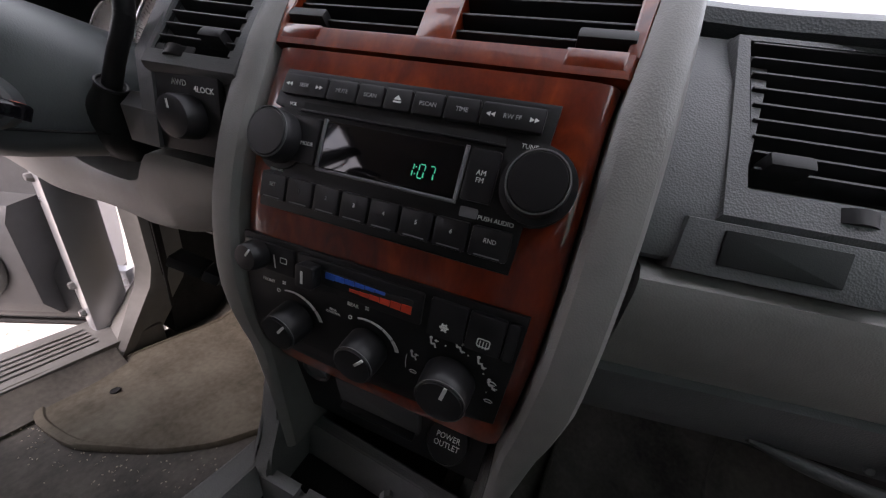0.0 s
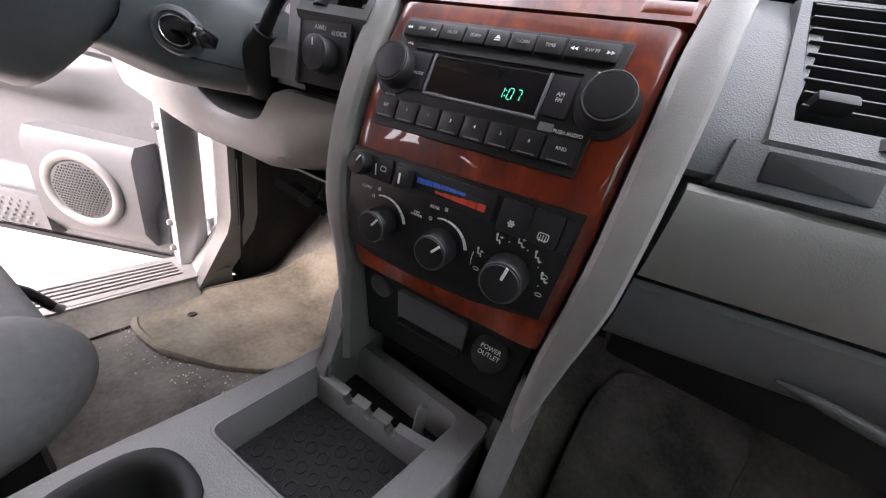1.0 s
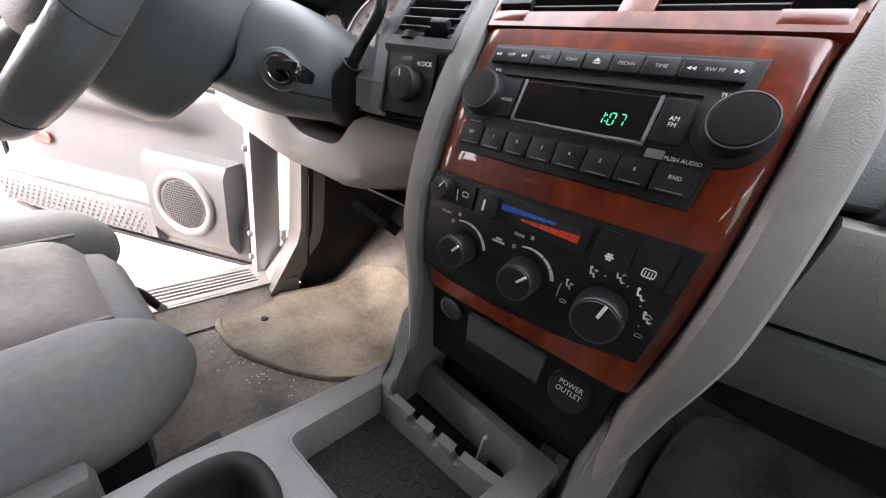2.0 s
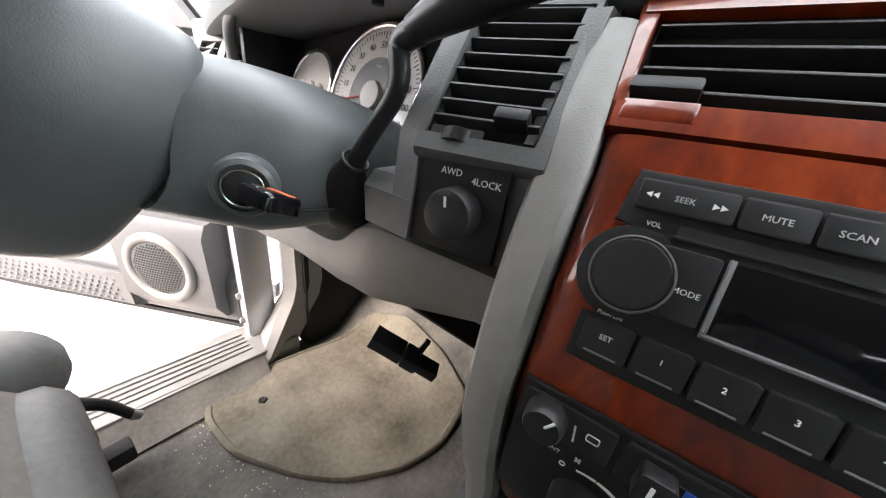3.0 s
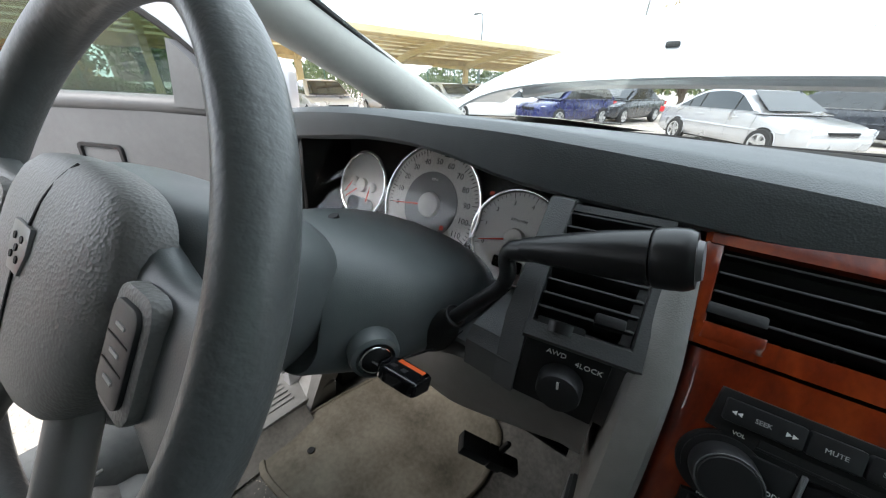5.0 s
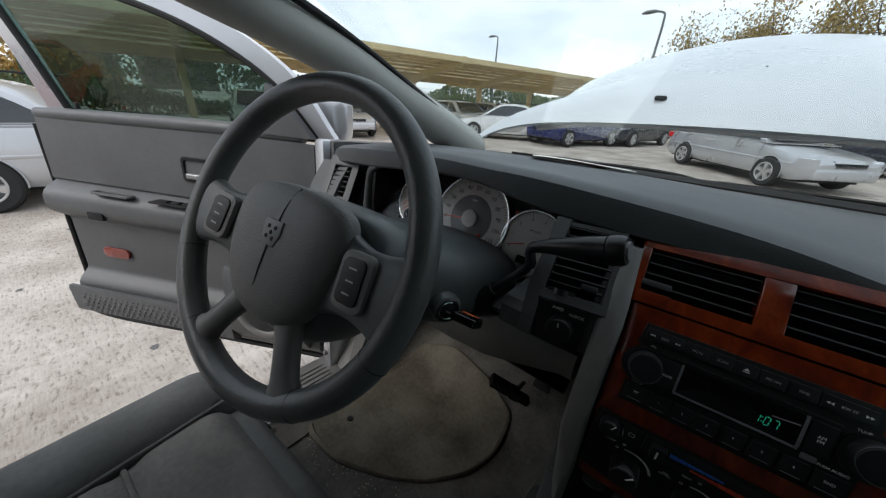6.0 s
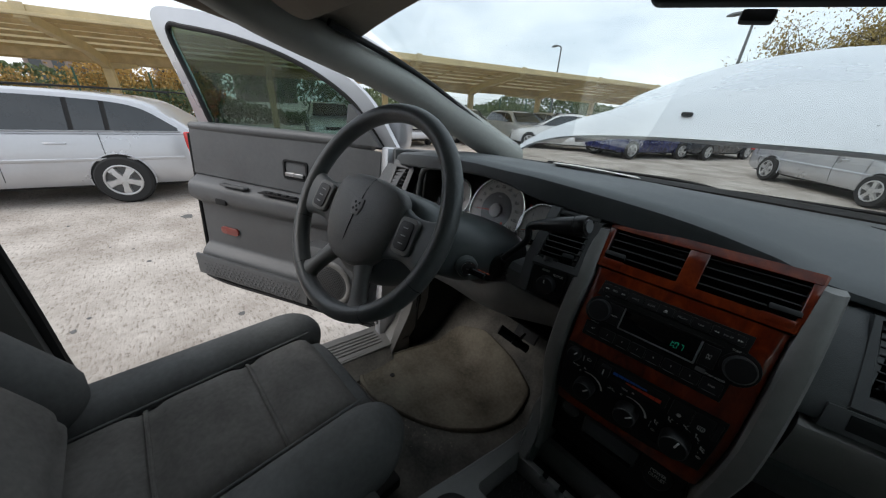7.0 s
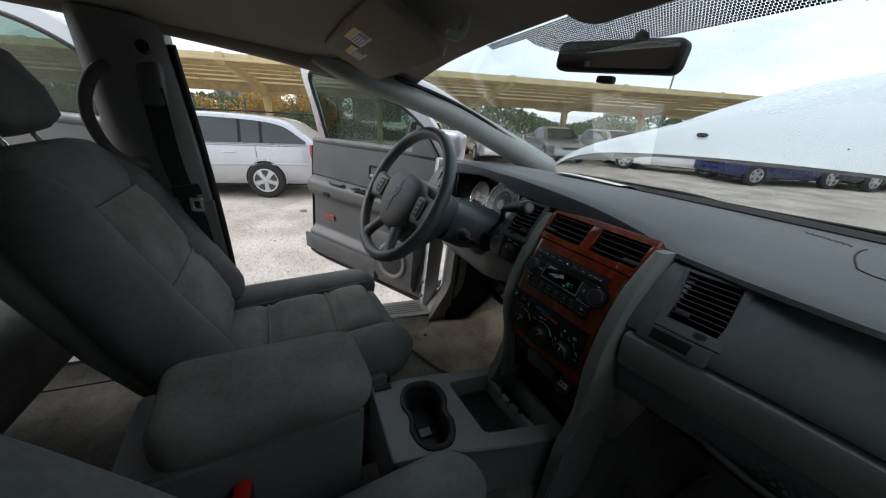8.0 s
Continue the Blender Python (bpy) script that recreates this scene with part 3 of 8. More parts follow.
def wiper(x0, x1, z):
    w = thing("windscreen_wiper", "black windscreen wiper lying on the cowl", "wiper", "windscreen wipers", at=CAR)
    part("arm", tube([(x0, 0.76, z - 0.01), (x0 + 0.3 * (x1 - x0), 0.745, z + 0.01), (x1, 0.72, z)], [0.008, 0.007, 0.004], steps=12, seg=8), M_RUBBER, w)
    part("blade", tube([(x0 + 0.15 * (x1 - x0), 0.715, z + 0.005), ((x0 + x1) / 2 + 0.1, 0.725, z + 0.012), (x1 + 0.12 * (x1 - x0), 0.70, z + 0.004)], [0.005], steps=12, seg=6), M_RUBBER, w)


wiper(0.55, 0.0, 1.452)
wiper(-0.05, -0.60, 1.448)

# raised bonnet seen from behind the screen
def hood_fn(u, v):
    x, t = -0.86 + 1.72 * u, v
    e = abs(x) / 0.86
    z = 1.590 + 0.430 * t ** 0.62 + 0.045 * t - 0.20 * e ** 2 * min(1, t * 3) - 0.09 * e ** 8 * (1 - t) - 0.05 * e ** 2 * (1 - t)
    return (x * (1 - 0.06 * t), 0.74 + 1.12 * t - 0.05 * e ** 2 + 0.05 * (1 - e ** 2) * 0, z)


hood = thing("bonnet", "dusty silver car bonnet propped open above the engine bay", "bonnet", at=CAR)
part("skin", sheet(hood_fn, 40, 34, -0.008), M_HOODPAINT, hood)
for x in (-0.268, 0.268):
    p = Vector(hood_fn((x + 0.86) / 1.72, 0.055))
    part("washer_jet", box(p.x, p.y, p.z + 0.006, 0.03, 0.02, 0.012, 0.004), M_RUBBER, hood, "black plastic washer jet")
part("under_frame", tube([(-0.7, 0.95, 1.56), (-0.4, 0.97, 1.60), (0.4, 0.97, 1.60), (0.7, 0.95, 1.56)], [0.02], steps=24, seg=8), M_SILVER, hood)

# ---- dashboard ----
dash = thing("dashboard", "two-tone grey vinyl dashboard with a hooded instrument bay", "dashboard", at=CAR)


def edge_line(x):
    """Rear edge of the top pad: y, z and thickness."""
    pts = spline([(-0.86, 0.085, 1.425, 0.03), (-0.78, 0.045, 1.446, 0.032), (-0.60, 0.015, 1.464, 0.034), (-0.45, 0.012, 1.471, 0.026), (-0.35, 0.018, 1.469, 0.026), (-0.25, 0.030, 1.466, 0.041), (-0.05, 0.058, 1.449, 0.036), (0.07, 0.076, 1.427, 0.022),
                  (0.155, 0.090, 1.406, 0.012), (0.45, 0.105, 1.400, 0.012), (0.86, 0.20, 1.394, 0.012)], 80)
    xs = [p[0] for p in pts]
    return [float(np.interp(x, xs, [p[k] for p in pts])) for k in (1, 2, 3)]


rings = []
for k in range(73):
    x = -0.86 + 1.72 * k / 72
    y, z, th = edge_line(x)
    f = 0.60 - 0.04 * (x / 0.86) ** 2
    rise_ = max(0.0, min(1.0, (1.47 - z) / 0.06))
    rings.append([Vector(p) for p in ((x, f, 1.415), (x, f, 1.448), (x, f * 0.6 + y * 0.4, 1.460 + 0.3 * (z - 1.44)), (x, y + 0.12, z + 0.003 + 0.019 * rise_), (x, y + 0.05, z + 0.003 + 0.007 * rise_), (x, y + 0.016, z + 0.003), (x, y + 0.002, z - 0.004), (x, y, z - 0.012),
                                     (x, y + 0.001, z - th), (x, y + 0.006, z - th - 0.004), (x, y + 0.05, z - th - 0.006), (x, y + 0.2, z - th + 0.0), (x, f - 0.02, 1.405))])
part("top_pad", loft(rings), M_PAD, dash, "dark slate grained vinyl pad")

# passenger side face and lower panel
def face_ring(x, prof, extra=0.0):
    return [Vector((x, y + sweep(x) + extra, z)) for y, z in prof]


UP = [(0.14, 1.391), (0.090, 1.390), (0.077, 1.387), (0.052, 1.362), (0.028, 1.328), (0.010, 1.300), (0.001, 1.280), (0.0005, 1.270), (0.006, 1.266), (0.14, 1.266)]
for x0, x1 in ((0.140, 0.184), (0.2525, 0.86)):
    n = 3 if x1 < 0.2 else 24
    part("upper_panel", loft([face_ring(x0 + (x1 - x0) * k / n, UP, 0.0055 if x1 < 0.2 else 0.0) for k in range(n + 1)]), M_PANEL, dash)
part("vent_header", loft([face_ring(0.164 + 0.100 * k / 4, [(0.14, 1.391), (0.090, 1.390), (0.080, 1.387), (0.078, 1.374), (0.14, 1.374)]) for k in range(5)]), M_PANEL, dash)
part("vent_header", loft([[Vector((x, y, z)) for y, z in ((0.14, 1.430), (0.062, 1.426), (0.056, 1.418), (0.058, 1.404), (0.14, 1.404))] for x in (-0.232, -0.19, -0.138)]), M_PANEL, dash)
LOW = [(0.14, 1.262), (0.005, 1.262), (-0.002, 1.258), (-0.004, 1.250), (-0.001, 1.225), (0.006, 1.198), (0.013, 1.189), (0.03, 1.186), (0.14, 1.186)]
part("lower_panel", loft([face_ring(0.150 + 0.71 * k / 28, LOW) for k in range(29)]), M_LOWER, dash, "light grey grained panel")
UND = [(0.14, 1.183), (0.022, 1.183), (0.018, 1.178), (0.024, 1.150), (0.036, 1.126), (0.050, 1.114), (0.066, 1.108), (0.17, 1.104), (0.30, 1.11), (0.30, 1.183)]
part("glove_box_bottom", loft([face_ring(0.150 + 0.70 * k / 20, UND) for k in range(21)]), M_PANEL, dash)

# pull ledge with a dimpled grip under the glove box, black heater housing and bracket behind it
part("pull_ledge", tube([(x, 0.028 + dy + sweep(x), z) for x, dy, z in ((0.275, 0.004, 1.134), (0.31, -0.004, 1.130), (0.36, -0.004, 1.122), (0.44, -0.002, 1.120), (0.52, 0.004, 1.122))], [0.002, 0.0055, 0.006, 0.006, 0.003], steps=24, seg=10), M_BEZEL, dash)
for r in range(3):
    for c in range(9):
        x = 0.345 + 0.013 * c + 0.006 * (r % 2)
        part("grip_dimple", place(lathe([(0, 0), (0.0034, 0), (0.0026, 0.0012), (0, 0.0014)], 10), pose(x, 0.0215 + 0.0022 * r + sweep(x), 1.158 - 0.009 * r, 78)), M_BEZEL, dash)
# black housing also placed to shade the footwell under it
part("heater_housing", box(0.47, 0.45, 1.038, 0.58, 0.38, 0.135, 0.02), M_BLACK, dash, "black plastic heater housing")
part("housing_bracket", place(box(0, 0, 0, 0.014, 0.10, 0.004, 0.001), pose(0.42, 0.315, 0.952, -25, 0, -35)), M_BEZEL, dash)
# dark sheet added where the toe board lies in shade
part("toe_shade_sheet", sheet(lambda u, v: (0.19 + 0.63 * u, 0.53 + 0.12 * v, 0.852 + 0.108 * v + 0.004 * math.sin(30 * u)), 14, 4, 0.008), M_FOOTSHADE, dash, "dark sheet added for the shade behind the footwell carpet")

# driver side: knee panel from the centre strip to the door, dipping under the column
rings = []
for k in range(41):
    x = -0.150 - 0.69 * k / 40
    dip = math.exp(-((x + 0.42) / 0.11) ** 4)
    top = 1.254 - 0.055 * dip + 0.03 * max(0, -x - 0.55)
    yb = -0.004 - 0.06 * min(0.12, max(0, -x - 0.165)) + 0.0 + 0.02 * dip
    bot = 1.190 - 0.06 * min(1, max(0, -x - 0.165) / 0.2) + 0.10 * max(0, -x - 0.50)
    rings.append([Vector(p) for p in ((x, 0.14, top), (x, yb + 0.012, top), (x, yb + 0.002, top - 0.004), (x, yb - 0.002, top - 0.014), (x, yb + 0.0, (top + bot) / 2), (x, yb + 0.012, bot + 0.012), (x, yb + 0.03, bot), (x, yb + 0.09, bot - 0.012), (x, 0.14, bot))])
part("knee_panel", loft(rings), M_LOWER, dash, "light grey grained knee panel")
# bay walls around the instruments
part("bay_floor", sheet(lambda u, v: (-0.66 + 0.425 * u, 0.0 + 0.14 * v, 1.262 + 0.012 * v), 12, 6, -0.006), M_PANEL, dash)
part("bay_back", box(-0.45, 0.150, 1.35, 0.52, 0.012, 0.20, 0.003), M_BLACK, dash)
part("bay_roof", sheet(lambda u, v: (-0.66 + 0.47 * u, 0.055 + 0.10 * v, 1.440 + 0.010 * math.sin(math.pi * u) - 0.008 * v), 14, 6, 0.006), M_BLACK, dash)
part("bay_side", box(-0.652, 0.100, 1.35, 0.012, 0.10, 0.15, 0.004), M_BLACK, dash)
part("bay_lip", tube([(-0.585, 0.024, 1.436), (-0.632, 0.030, 1.418), (-0.652, 0.036, 1.375), (-0.654, 0.032, 1.31), (-0.648, 0.018, 1.262)], [0.004, 0.008, 0.008, 0.008, 0.006], steps=24, seg=12), M_PAD, dash)
part("bay_side", loft([[Vector(p) for p in ((-0.232 + dx, 0.01, 1.262), (-0.232 + dx, 0.145, 1.262), (-0.228 + dx, 0.145, 1.43), (-0.228 + dx, 0.045, 1.425))] for dx in (0.0, 0.012)]), M_PANEL, dash)
for x in (-0.595, -0.36):
    part("screw_hole", place(lathe([(0.006, 0), (0.006, 0.004), (0.001, 0.004)], 12), pose(x, 0.062, 1.431)), M_HOLESHADE, dash)
# left end of the dash beside the door, with a small shelf piece
part("end_panel", loft([[Vector((x, y + 0.05 * (abs(x) - 0.66), z)) for y, z in ((0.14, 1.405), (0.045, 1.405), (0.02, 1.37), (-0.012, 1.31), (-0.022, 1.26), (-0.01, 1.19), (0.14, 1.19))] for x in (-0.745, -0.79, -0.86)]), M_PANEL, dash)
for side in (-1, 1):
    part("end_cap", box(side * 0.89, 0.26, 1.33, 0.03, 0.34, 0.24, 0.012), M_PANEL, dash)
part("under_cover", sheet(lambda u, v: (-0.16 - 0.66 * u, 0.05 + 0.45 * v, 1.14 + 0.06 * v), 10, 8, 0.004), M_BLACK, dash)


# ---- centre stack ----
def sy(z):
    return -0.029 + 1.8 * (z - 1.19) ** 2


def stack_m(x, z, d=0.0):
    """Local axes on the stack's face: x right, y up along the face, z outwards."""
    s = 3.6 * (z - 1.19)
    up, nrm = Vector((0, s, 1)).normalized(), Vector((0, -1, s)).normalized()
    m = Matrix.Identity(4)
    for r in range(3):
        m[r][0], m[r][1], m[r][2] = (1, 0, 0)[r], up[r], nrm[r]
    m.translation = Vector((x, sy(z), z)) + nrm * d
    return m


def warp(bm, lift=0.0):
    """Lays a flat piece, drawn in x, z with its face to -y, on the stack."""
    zs = [v.co.z for v in bm.verts]
    for k in range(1, 40):
        z = min(zs) + (max(zs) - min(zs)) * k / 40
        bmesh.ops.bisect_plane(bm, geom=bm.verts[:] + bm.edges[:] + bm.faces[:], plane_co=(0, 0, z), plane_no=(0, 0, 1))
    for v in bm.verts:
        p = stack_m(v.co.x, v.co.z, -v.co.y + lift).translation
        v.co = p
    return bm


def slab(x0, x1, z0, z1, d0, d1, nz=8, bevel=0.0, x0b=None, x1b=None):
    """A thin slab on the stack between heights; the b values are the sides at its foot."""
    x0b, x1b = (x0 if x0b is None else x0b), (x1 if x1b is None else x1b)
    rings = []
    for k in range(nz + 1):
        t = k / nz
        z = z0 + (z1 - z0) * t
        a, b = x0b + (x0 - x0b) * t, x1b + (x1 - x1b) * t
        e = bevel * (1.0 if k in (0, nz) else 0.0)
        rings.append([stack_m(a, z, d0).translation, stack_m(a, z, d1 - bevel).translation, stack_m(a + bevel, z, d1 - e).translation, stack_m(b - bevel, z, d1 - e).translation, stack_m(b, z, d1 - bevel).translation, stack_m(b, z, d0).translation])
    return loft(rings)


def woodw(z):
    return 0.1165 + 0.10 * max(0, z - 1.33) ** 1.0 - 0.05 * max(0, 1.20 - z)


stack = thing("centre_stack", "centre stack with glossy red-brown wood-look fascia and grey side strips", "centre stack", at=STACK)
# near-black core: shade behind the fascia put into its colour
part("backing", loft([[Vector((s * 0.118, y, z)) for s, y in ((-1, 0.055), (1, 0.055), (1, 0.13), (-1, 0.13))] for z in (1.0, 1.40)]), M_HOLESHADE, stack)
wood = bmesh.new()
FASCIA_EDGE = [(0.0, -0.004), (0.0008, -0.0012), (0.003, 0.0010), (0.007, 0.0026), (0.014, 0.0036), (0.030, 0.0040)]
add(wood, loft([[stack_m(-woodw(z), z, -0.02).translation, *[stack_m(q * (woodw(z) - e_), z, d_).translation for q, line in ((-1, FASCIA_EDGE), (1, FASCIA_EDGE[::-1])) for e_, d_ in line], stack_m(woodw(z), z, -0.02).translation]
                for z in [1.098 + (1.3475 - 1.098) * k / 20 for k in range(21)]]))
part("fascia", wood, M_WOOD, stack, "glossy red-brown burl wood-look fascia")
top = bmesh.new()
for a, b, z0, z1 in ((-1, 1, 1.3495, 1.3615), (-1, 1, 1.4055, 1.4165)):
    add(top, loft([[stack_m(-woodw(z) - 0.003, z, -0.02).translation, stack_m(-woodw(z) - 0.003, z, 0.002).translation, stack_m(-woodw(z), z, 0.005).translation, stack_m(woodw(z), z, 0.005).translation, stack_m(woodw(z) + 0.003, z, 0.002).translation, stack_m(woodw(z) + 0.003, z, -0.02).translation] for z in [z0 + (z1 - z0) * k / 4 for k in range(5)]]))
add(top, slab(-0.011, 0.0135, 1.361, 1.406, -0.02, 0.005, 6, 0.001))
for s in (-1, 1):
    add(top, slab(min(s * 0.117, s * (0.1265)), max(s * 0.117, s * 0.1265), 1.361, 1.406, -0.02, 0.005, 6, 0.001, min(s * 0.115, s * 0.122), max(s * 0.115, s * 0.122)))
part("vent_surround", top, M_WOOD, stack, "glossy wood-look vent surround")
for s in (-1, 1):
    part("step_edge", slab(min(s * 0.116, s * 0.084), max(s * 0.116, s * 0.084), 1.3535, 1.3625, 0.004, 0.0065, 2, 0.0015), M_WOOD, stack)

# grey strips at both sides running down into the console
for s in (-1, 1):
    rings = []
    for k in range(29):
        z = 1.404 - 0.470 * k / 28
        xi = woodw(max(z, 1.098)) + 0.002
        xo = max(0.1475 - 0.10 * max(0, 1.17 - z), xi + 0.017)
        base = sy(z) if z > 1.10 else sy(1.10) + (1.10 - z) * 0.12
        rings.append([Vector((s * a, y, z)) for a, y in ((xi, base + 0.02), (xi, base - 0.006), (xi + 0.004, base - 0.0105), ((xi + xo) / 2, base - 0.012), (xo - 0.004, base - 0.0085), (xo, base - 0.002), (xo + 0.002, base + 0.10), (xi, base + 0.10))])
    part("side_strip", loft(rings), M_LOWER, stack, "light grey grained side strip")
# lower black section below the fascia
rings = []
for k in range(9):
    z = 1.0985 - 0.125 * k / 8
    y = sy(1.0985) + 0.012 + (1.0985 - z) * 0.25
    rings.append([Vector((-0.112, y + 0.05, z)), Vector((-0.112, y, z)), Vector((0.105, y, z)), Vector((0.105, y + 0.05, z))])
part("lower_section", loft(rings), M_BLACK, stack, "black plastic lower section")


def low_m(x, z, d=0.0):
    up, nrm = Vector((0, -0.25, 1)).normalized(), Vector((0, -1, -0.25)).normalized()
    m = Matrix.Identity(4)
    for r in range(3):
        m[r][0], m[r][1], m[r][2] = (1, 0, 0)[r], up[r], nrm[r]
    m.translation = Vector((x, sy(1.0985) + 0.012 + (1.0985 - z) * 0.25, z)) + nrm * d
    return m


FLAT = Matrix(((1, 0, 0, 0), (0, 0, 1, 0), (0, -1, 0, 0), (0, 0, 0, 1)))
part("blank_plug", place(lathe([(0.0, 0.0), (0.0160, 0), (0.0160, 0.004), (0.0140, 0.005), (0.0130, 0.002), (0.0, 0.002)], 28), low_m(-0.083, 1.066)), M_BEZEL, stack)
part("ash_tray_front", place(plate(round_rect(0.094, 0.046, 0.004), 0.006, 0.002), low_m(-0.008, 1.055) @ FLAT), M_BEZEL, stack)
part("ash_tray_lip", place(box(0, -0.021, 0.009, 0.086, 0.006, 0.008, 0.002), low_m(-0.008, 1.055)), M_SATIN, stack)
CAP = Matrix(((1, 0, 0, 0), (0, 0.6, -0.8, 0), (0, 0.8, 0.6, 0), (0, 0, 0, 1)))
CAP.translation = low_m(0.070, 1.052).translation + Vector((0, -0.001, 0))
cap = part("outlet_cap", place(lathe([(0.0, 0.0), (0.0205, 0.0), (0.0205, 0.012), (0.0185, 0.0155), (0.0, 0.0165)], 32), CAP), M_SATIN, stack, "round black socket cap")
words("POWER\nOUTLET", 0.0066, CAP @ Matrix.Translation((0, 0, 0.0166)) @ pose(0, 0, 0, 0, 0, 0), M_WHITEINK, cap)
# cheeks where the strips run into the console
# black sheet closing the gap, coloured as the deep shade behind it
part("recess_back", box(0, 0.085, 1.00, 0.226, 0.02, 0.20, 0.002), M_HOLESHADE, stack)
for x0, x1 in ((-0.148, -0.122), (0.108, 0.136)):
    prof = [(-0.034, 0.70), (-0.034, 0.930), (-0.022, 0.950), (-0.014, 0.985), (-0.010, 1.030), (0.0, 1.044), (0.12, 1.044), (0.12, 0.70)]
    ck = loft([[Vector((x, y, z)) for y, z in prof] for x in (x0, x1)])
    bmesh.ops.bevel(ck, geom=ck.edges, offset=0.004, segments=2, affect="EDGES")
    part("cheek", ck, M_CONSOLE, stack)
# seams and slots of the top pad


def pad_top(x, y):
    """Height of the top pad."""
    e, z, th = edge_line(x)
    f = 0.60 - 0.04 * (x / 0.86) ** 2
    return float(np.interp(y, [e, e + 0.016, e + 0.05, e + 0.12, f * 0.6 + e * 0.4, f], [z - 0.004, z + 0.003, z + 0.010, z + 0.022, 1.460 + 0.3 * (z - 1.44), 1.448]))


seam = spline([(0.80, 0.32, 0), (0.60, 0.285, 0), (0.36, 0.262, 0), (0.305, 0.270, 0), (0.288, 0.300, 0), (0.272, 0.36, 0), (0.268, 0.43, 0)], 60)
part("airbag_seam", tube([(p[0], p[1], pad_top(p[0], p[1])) for p in seam], [0.0017], steps=120, seg=6), M_HOLESHADE, dash)
for k in range(8):
    x, y = 0.175 + 0.010 * k, 0.475 - 0.006 * k
    part("defrost_slot", place(box(0, 0, 0, 0.0035, 0.034, 0.002), pose(x, y, pad_top(x, y), 0, 0, 22)), M_HOLESHADE, dash, smooth=False)


# ---- radio ----
def pad_on_stack(name, x0, x1, z0, z1, d0, d1, material, parent, r=0.0015, label=""):
    cx, cz = (x0 + x1) / 2, (z0 + z1) / 2
    s = 3.6 * (cz - 1.19)
    h = (z1 - z0) * math.hypot(1, s)
    bm = plate(round_rect(x1 - x0, h, r, 3), d1 - d0, min(0.0009, (d1 - d0) * 0.4), 2)
    return part(name, place(bm, stack_m(cx, cz, d0) @ FLAT), material, parent, label)


def knob(name, x, z, r, h, parent, d=0.004, mark=None, label="", ring=True):
    k = part(name, place(lathe([(0.0, 0), (r * 1.0, 0), (r * 0.985, h * 0.55), (r * 0.93, h * 0.85), (r * 0.84, h), (r * 0.5, h * 1.03), (0, h * 1.03)], 40), stack_m(x, z, d)), M_SATIN, parent, label)
    if ring:
        part("rim_edge", place(torus(r * 0.92, r * 0.035, 40, 8), stack_m(x, z, d + h * 0.93)), M_BEZEL, k)
    if mark is not None:
        part("pointer", place(box(0, r * 0.55, h * 1.02, r * 0.13, r * 0.62, 0.0012, 0.0003, 1), stack_m(x, z, d) @ pose(0, 0, 0, 0, 0, mark)), M_WHITEINK, k)
    return k


radio = thing("car_radio", "black car radio with two round knobs and a lit green clock", "car radio", at=STACK)
outline = [(-0.098, 1.2455), (0.0865, 1.2455), (0.0875, 1.272)] + [(0.088 + 0.022 * math.cos(a), 1.2925 + 0.0205 * math.sin(a)) for a in [radians(-80 + 160 * k / 14) for k in range(15)]] + \
          [(0.0895, 1.3135), (0.0905, 1.3325), (-0.0965, 1.3325), (-0.0995, 1.3105)] + [(-0.0855 + 0.0225 * math.cos(a), 1.2895 + 0.0205 * math.sin(a)) for a in [radians(105 + 150 * k / 14) for k in range(15)]] + [(-0.0985, 1.268)]
bez = plate(outline, 0.0035, 0.0008)
part("bezel", warp(bez, 0.0035), M_BLACK, radio)
D = 0.007
cuts = (-0.0945, -0.0575, -0.0345, -0.0150, 0.0045, 0.0255, 0.0475, 0.0845)
names = ("SEEK", "MUTE", "SCAN", "", "PSCAN", "TIME", "RW FF")
for (a, b), nm in zip(zip(cuts, cuts[1:]), names):
    key = pad_on_stack("key", a + 0.0006, b - 0.0006, 1.3165, 1.3285, D, D + 0.003, M_SATIN, radio)
    m = stack_m((a + b) / 2, 1.3222, D + 0.0031)
    if nm:
        words(nm, 0.0036, m, M_DIMINK, key)
        if nm in ("SEEK", "RW FF"):
            for s in (-1, 1):
                for q in (0.0098, 0.0125):
                    part("arrow", place(loft([[Vector((s * q, -0.0013, z)), Vector((s * q, 0.0013, z)), Vector((s * (q + 0.0024), 0, z))] for z in (0, 0.0003)]), m), M_WHITEINK, key)
    else:
        part("eject_mark", place(loft([[Vector((-0.0026, -0.0002, z)), Vector((0.0026, -0.0002, z)), Vector((0, 0.0026, z))] for z in (0, 0.0003)]), m), M_WHITEINK, key)
        part("eject_bar", place(box(0, -0.0014, 0.0001, 0.0052, 0.0009, 0.0003), m), M_WHITEINK, key)
part("disc_slot", warp(plate([(-0.074, 1.3095), (0.066, 1.3095), (0.066, 1.3135), (-0.074, 1.3135)], 0.0006), D), M_HOLESHADE, radio, smooth=False)
part("slot_lip", warp(plate([(-0.075, 1.3082), (0.067, 1.3082), (0.067, 1.3094), (-0.075, 1.3094)], 0.0016, 0.0004), D), M_SATIN, radio)
disp = pad_on_stack("display", -0.0515, 0.0445, 1.2775, 1.3055, D, D + 0.0012, M_GLOSSBLK, radio, 0.0015, "glossy black display window")
for a, b, c, d in ((-0.0535, 0.0465, 1.2755, 1.2775), (0.0445, 0.0470, 1.2775, 1.3065), (-0.0538, -0.0515, 1.2775, 1.3065)):
    pad_on_stack("display_edge", a, b, c, d, D, D + 0.0022, M_DIALGREY, radio, 0.0004)


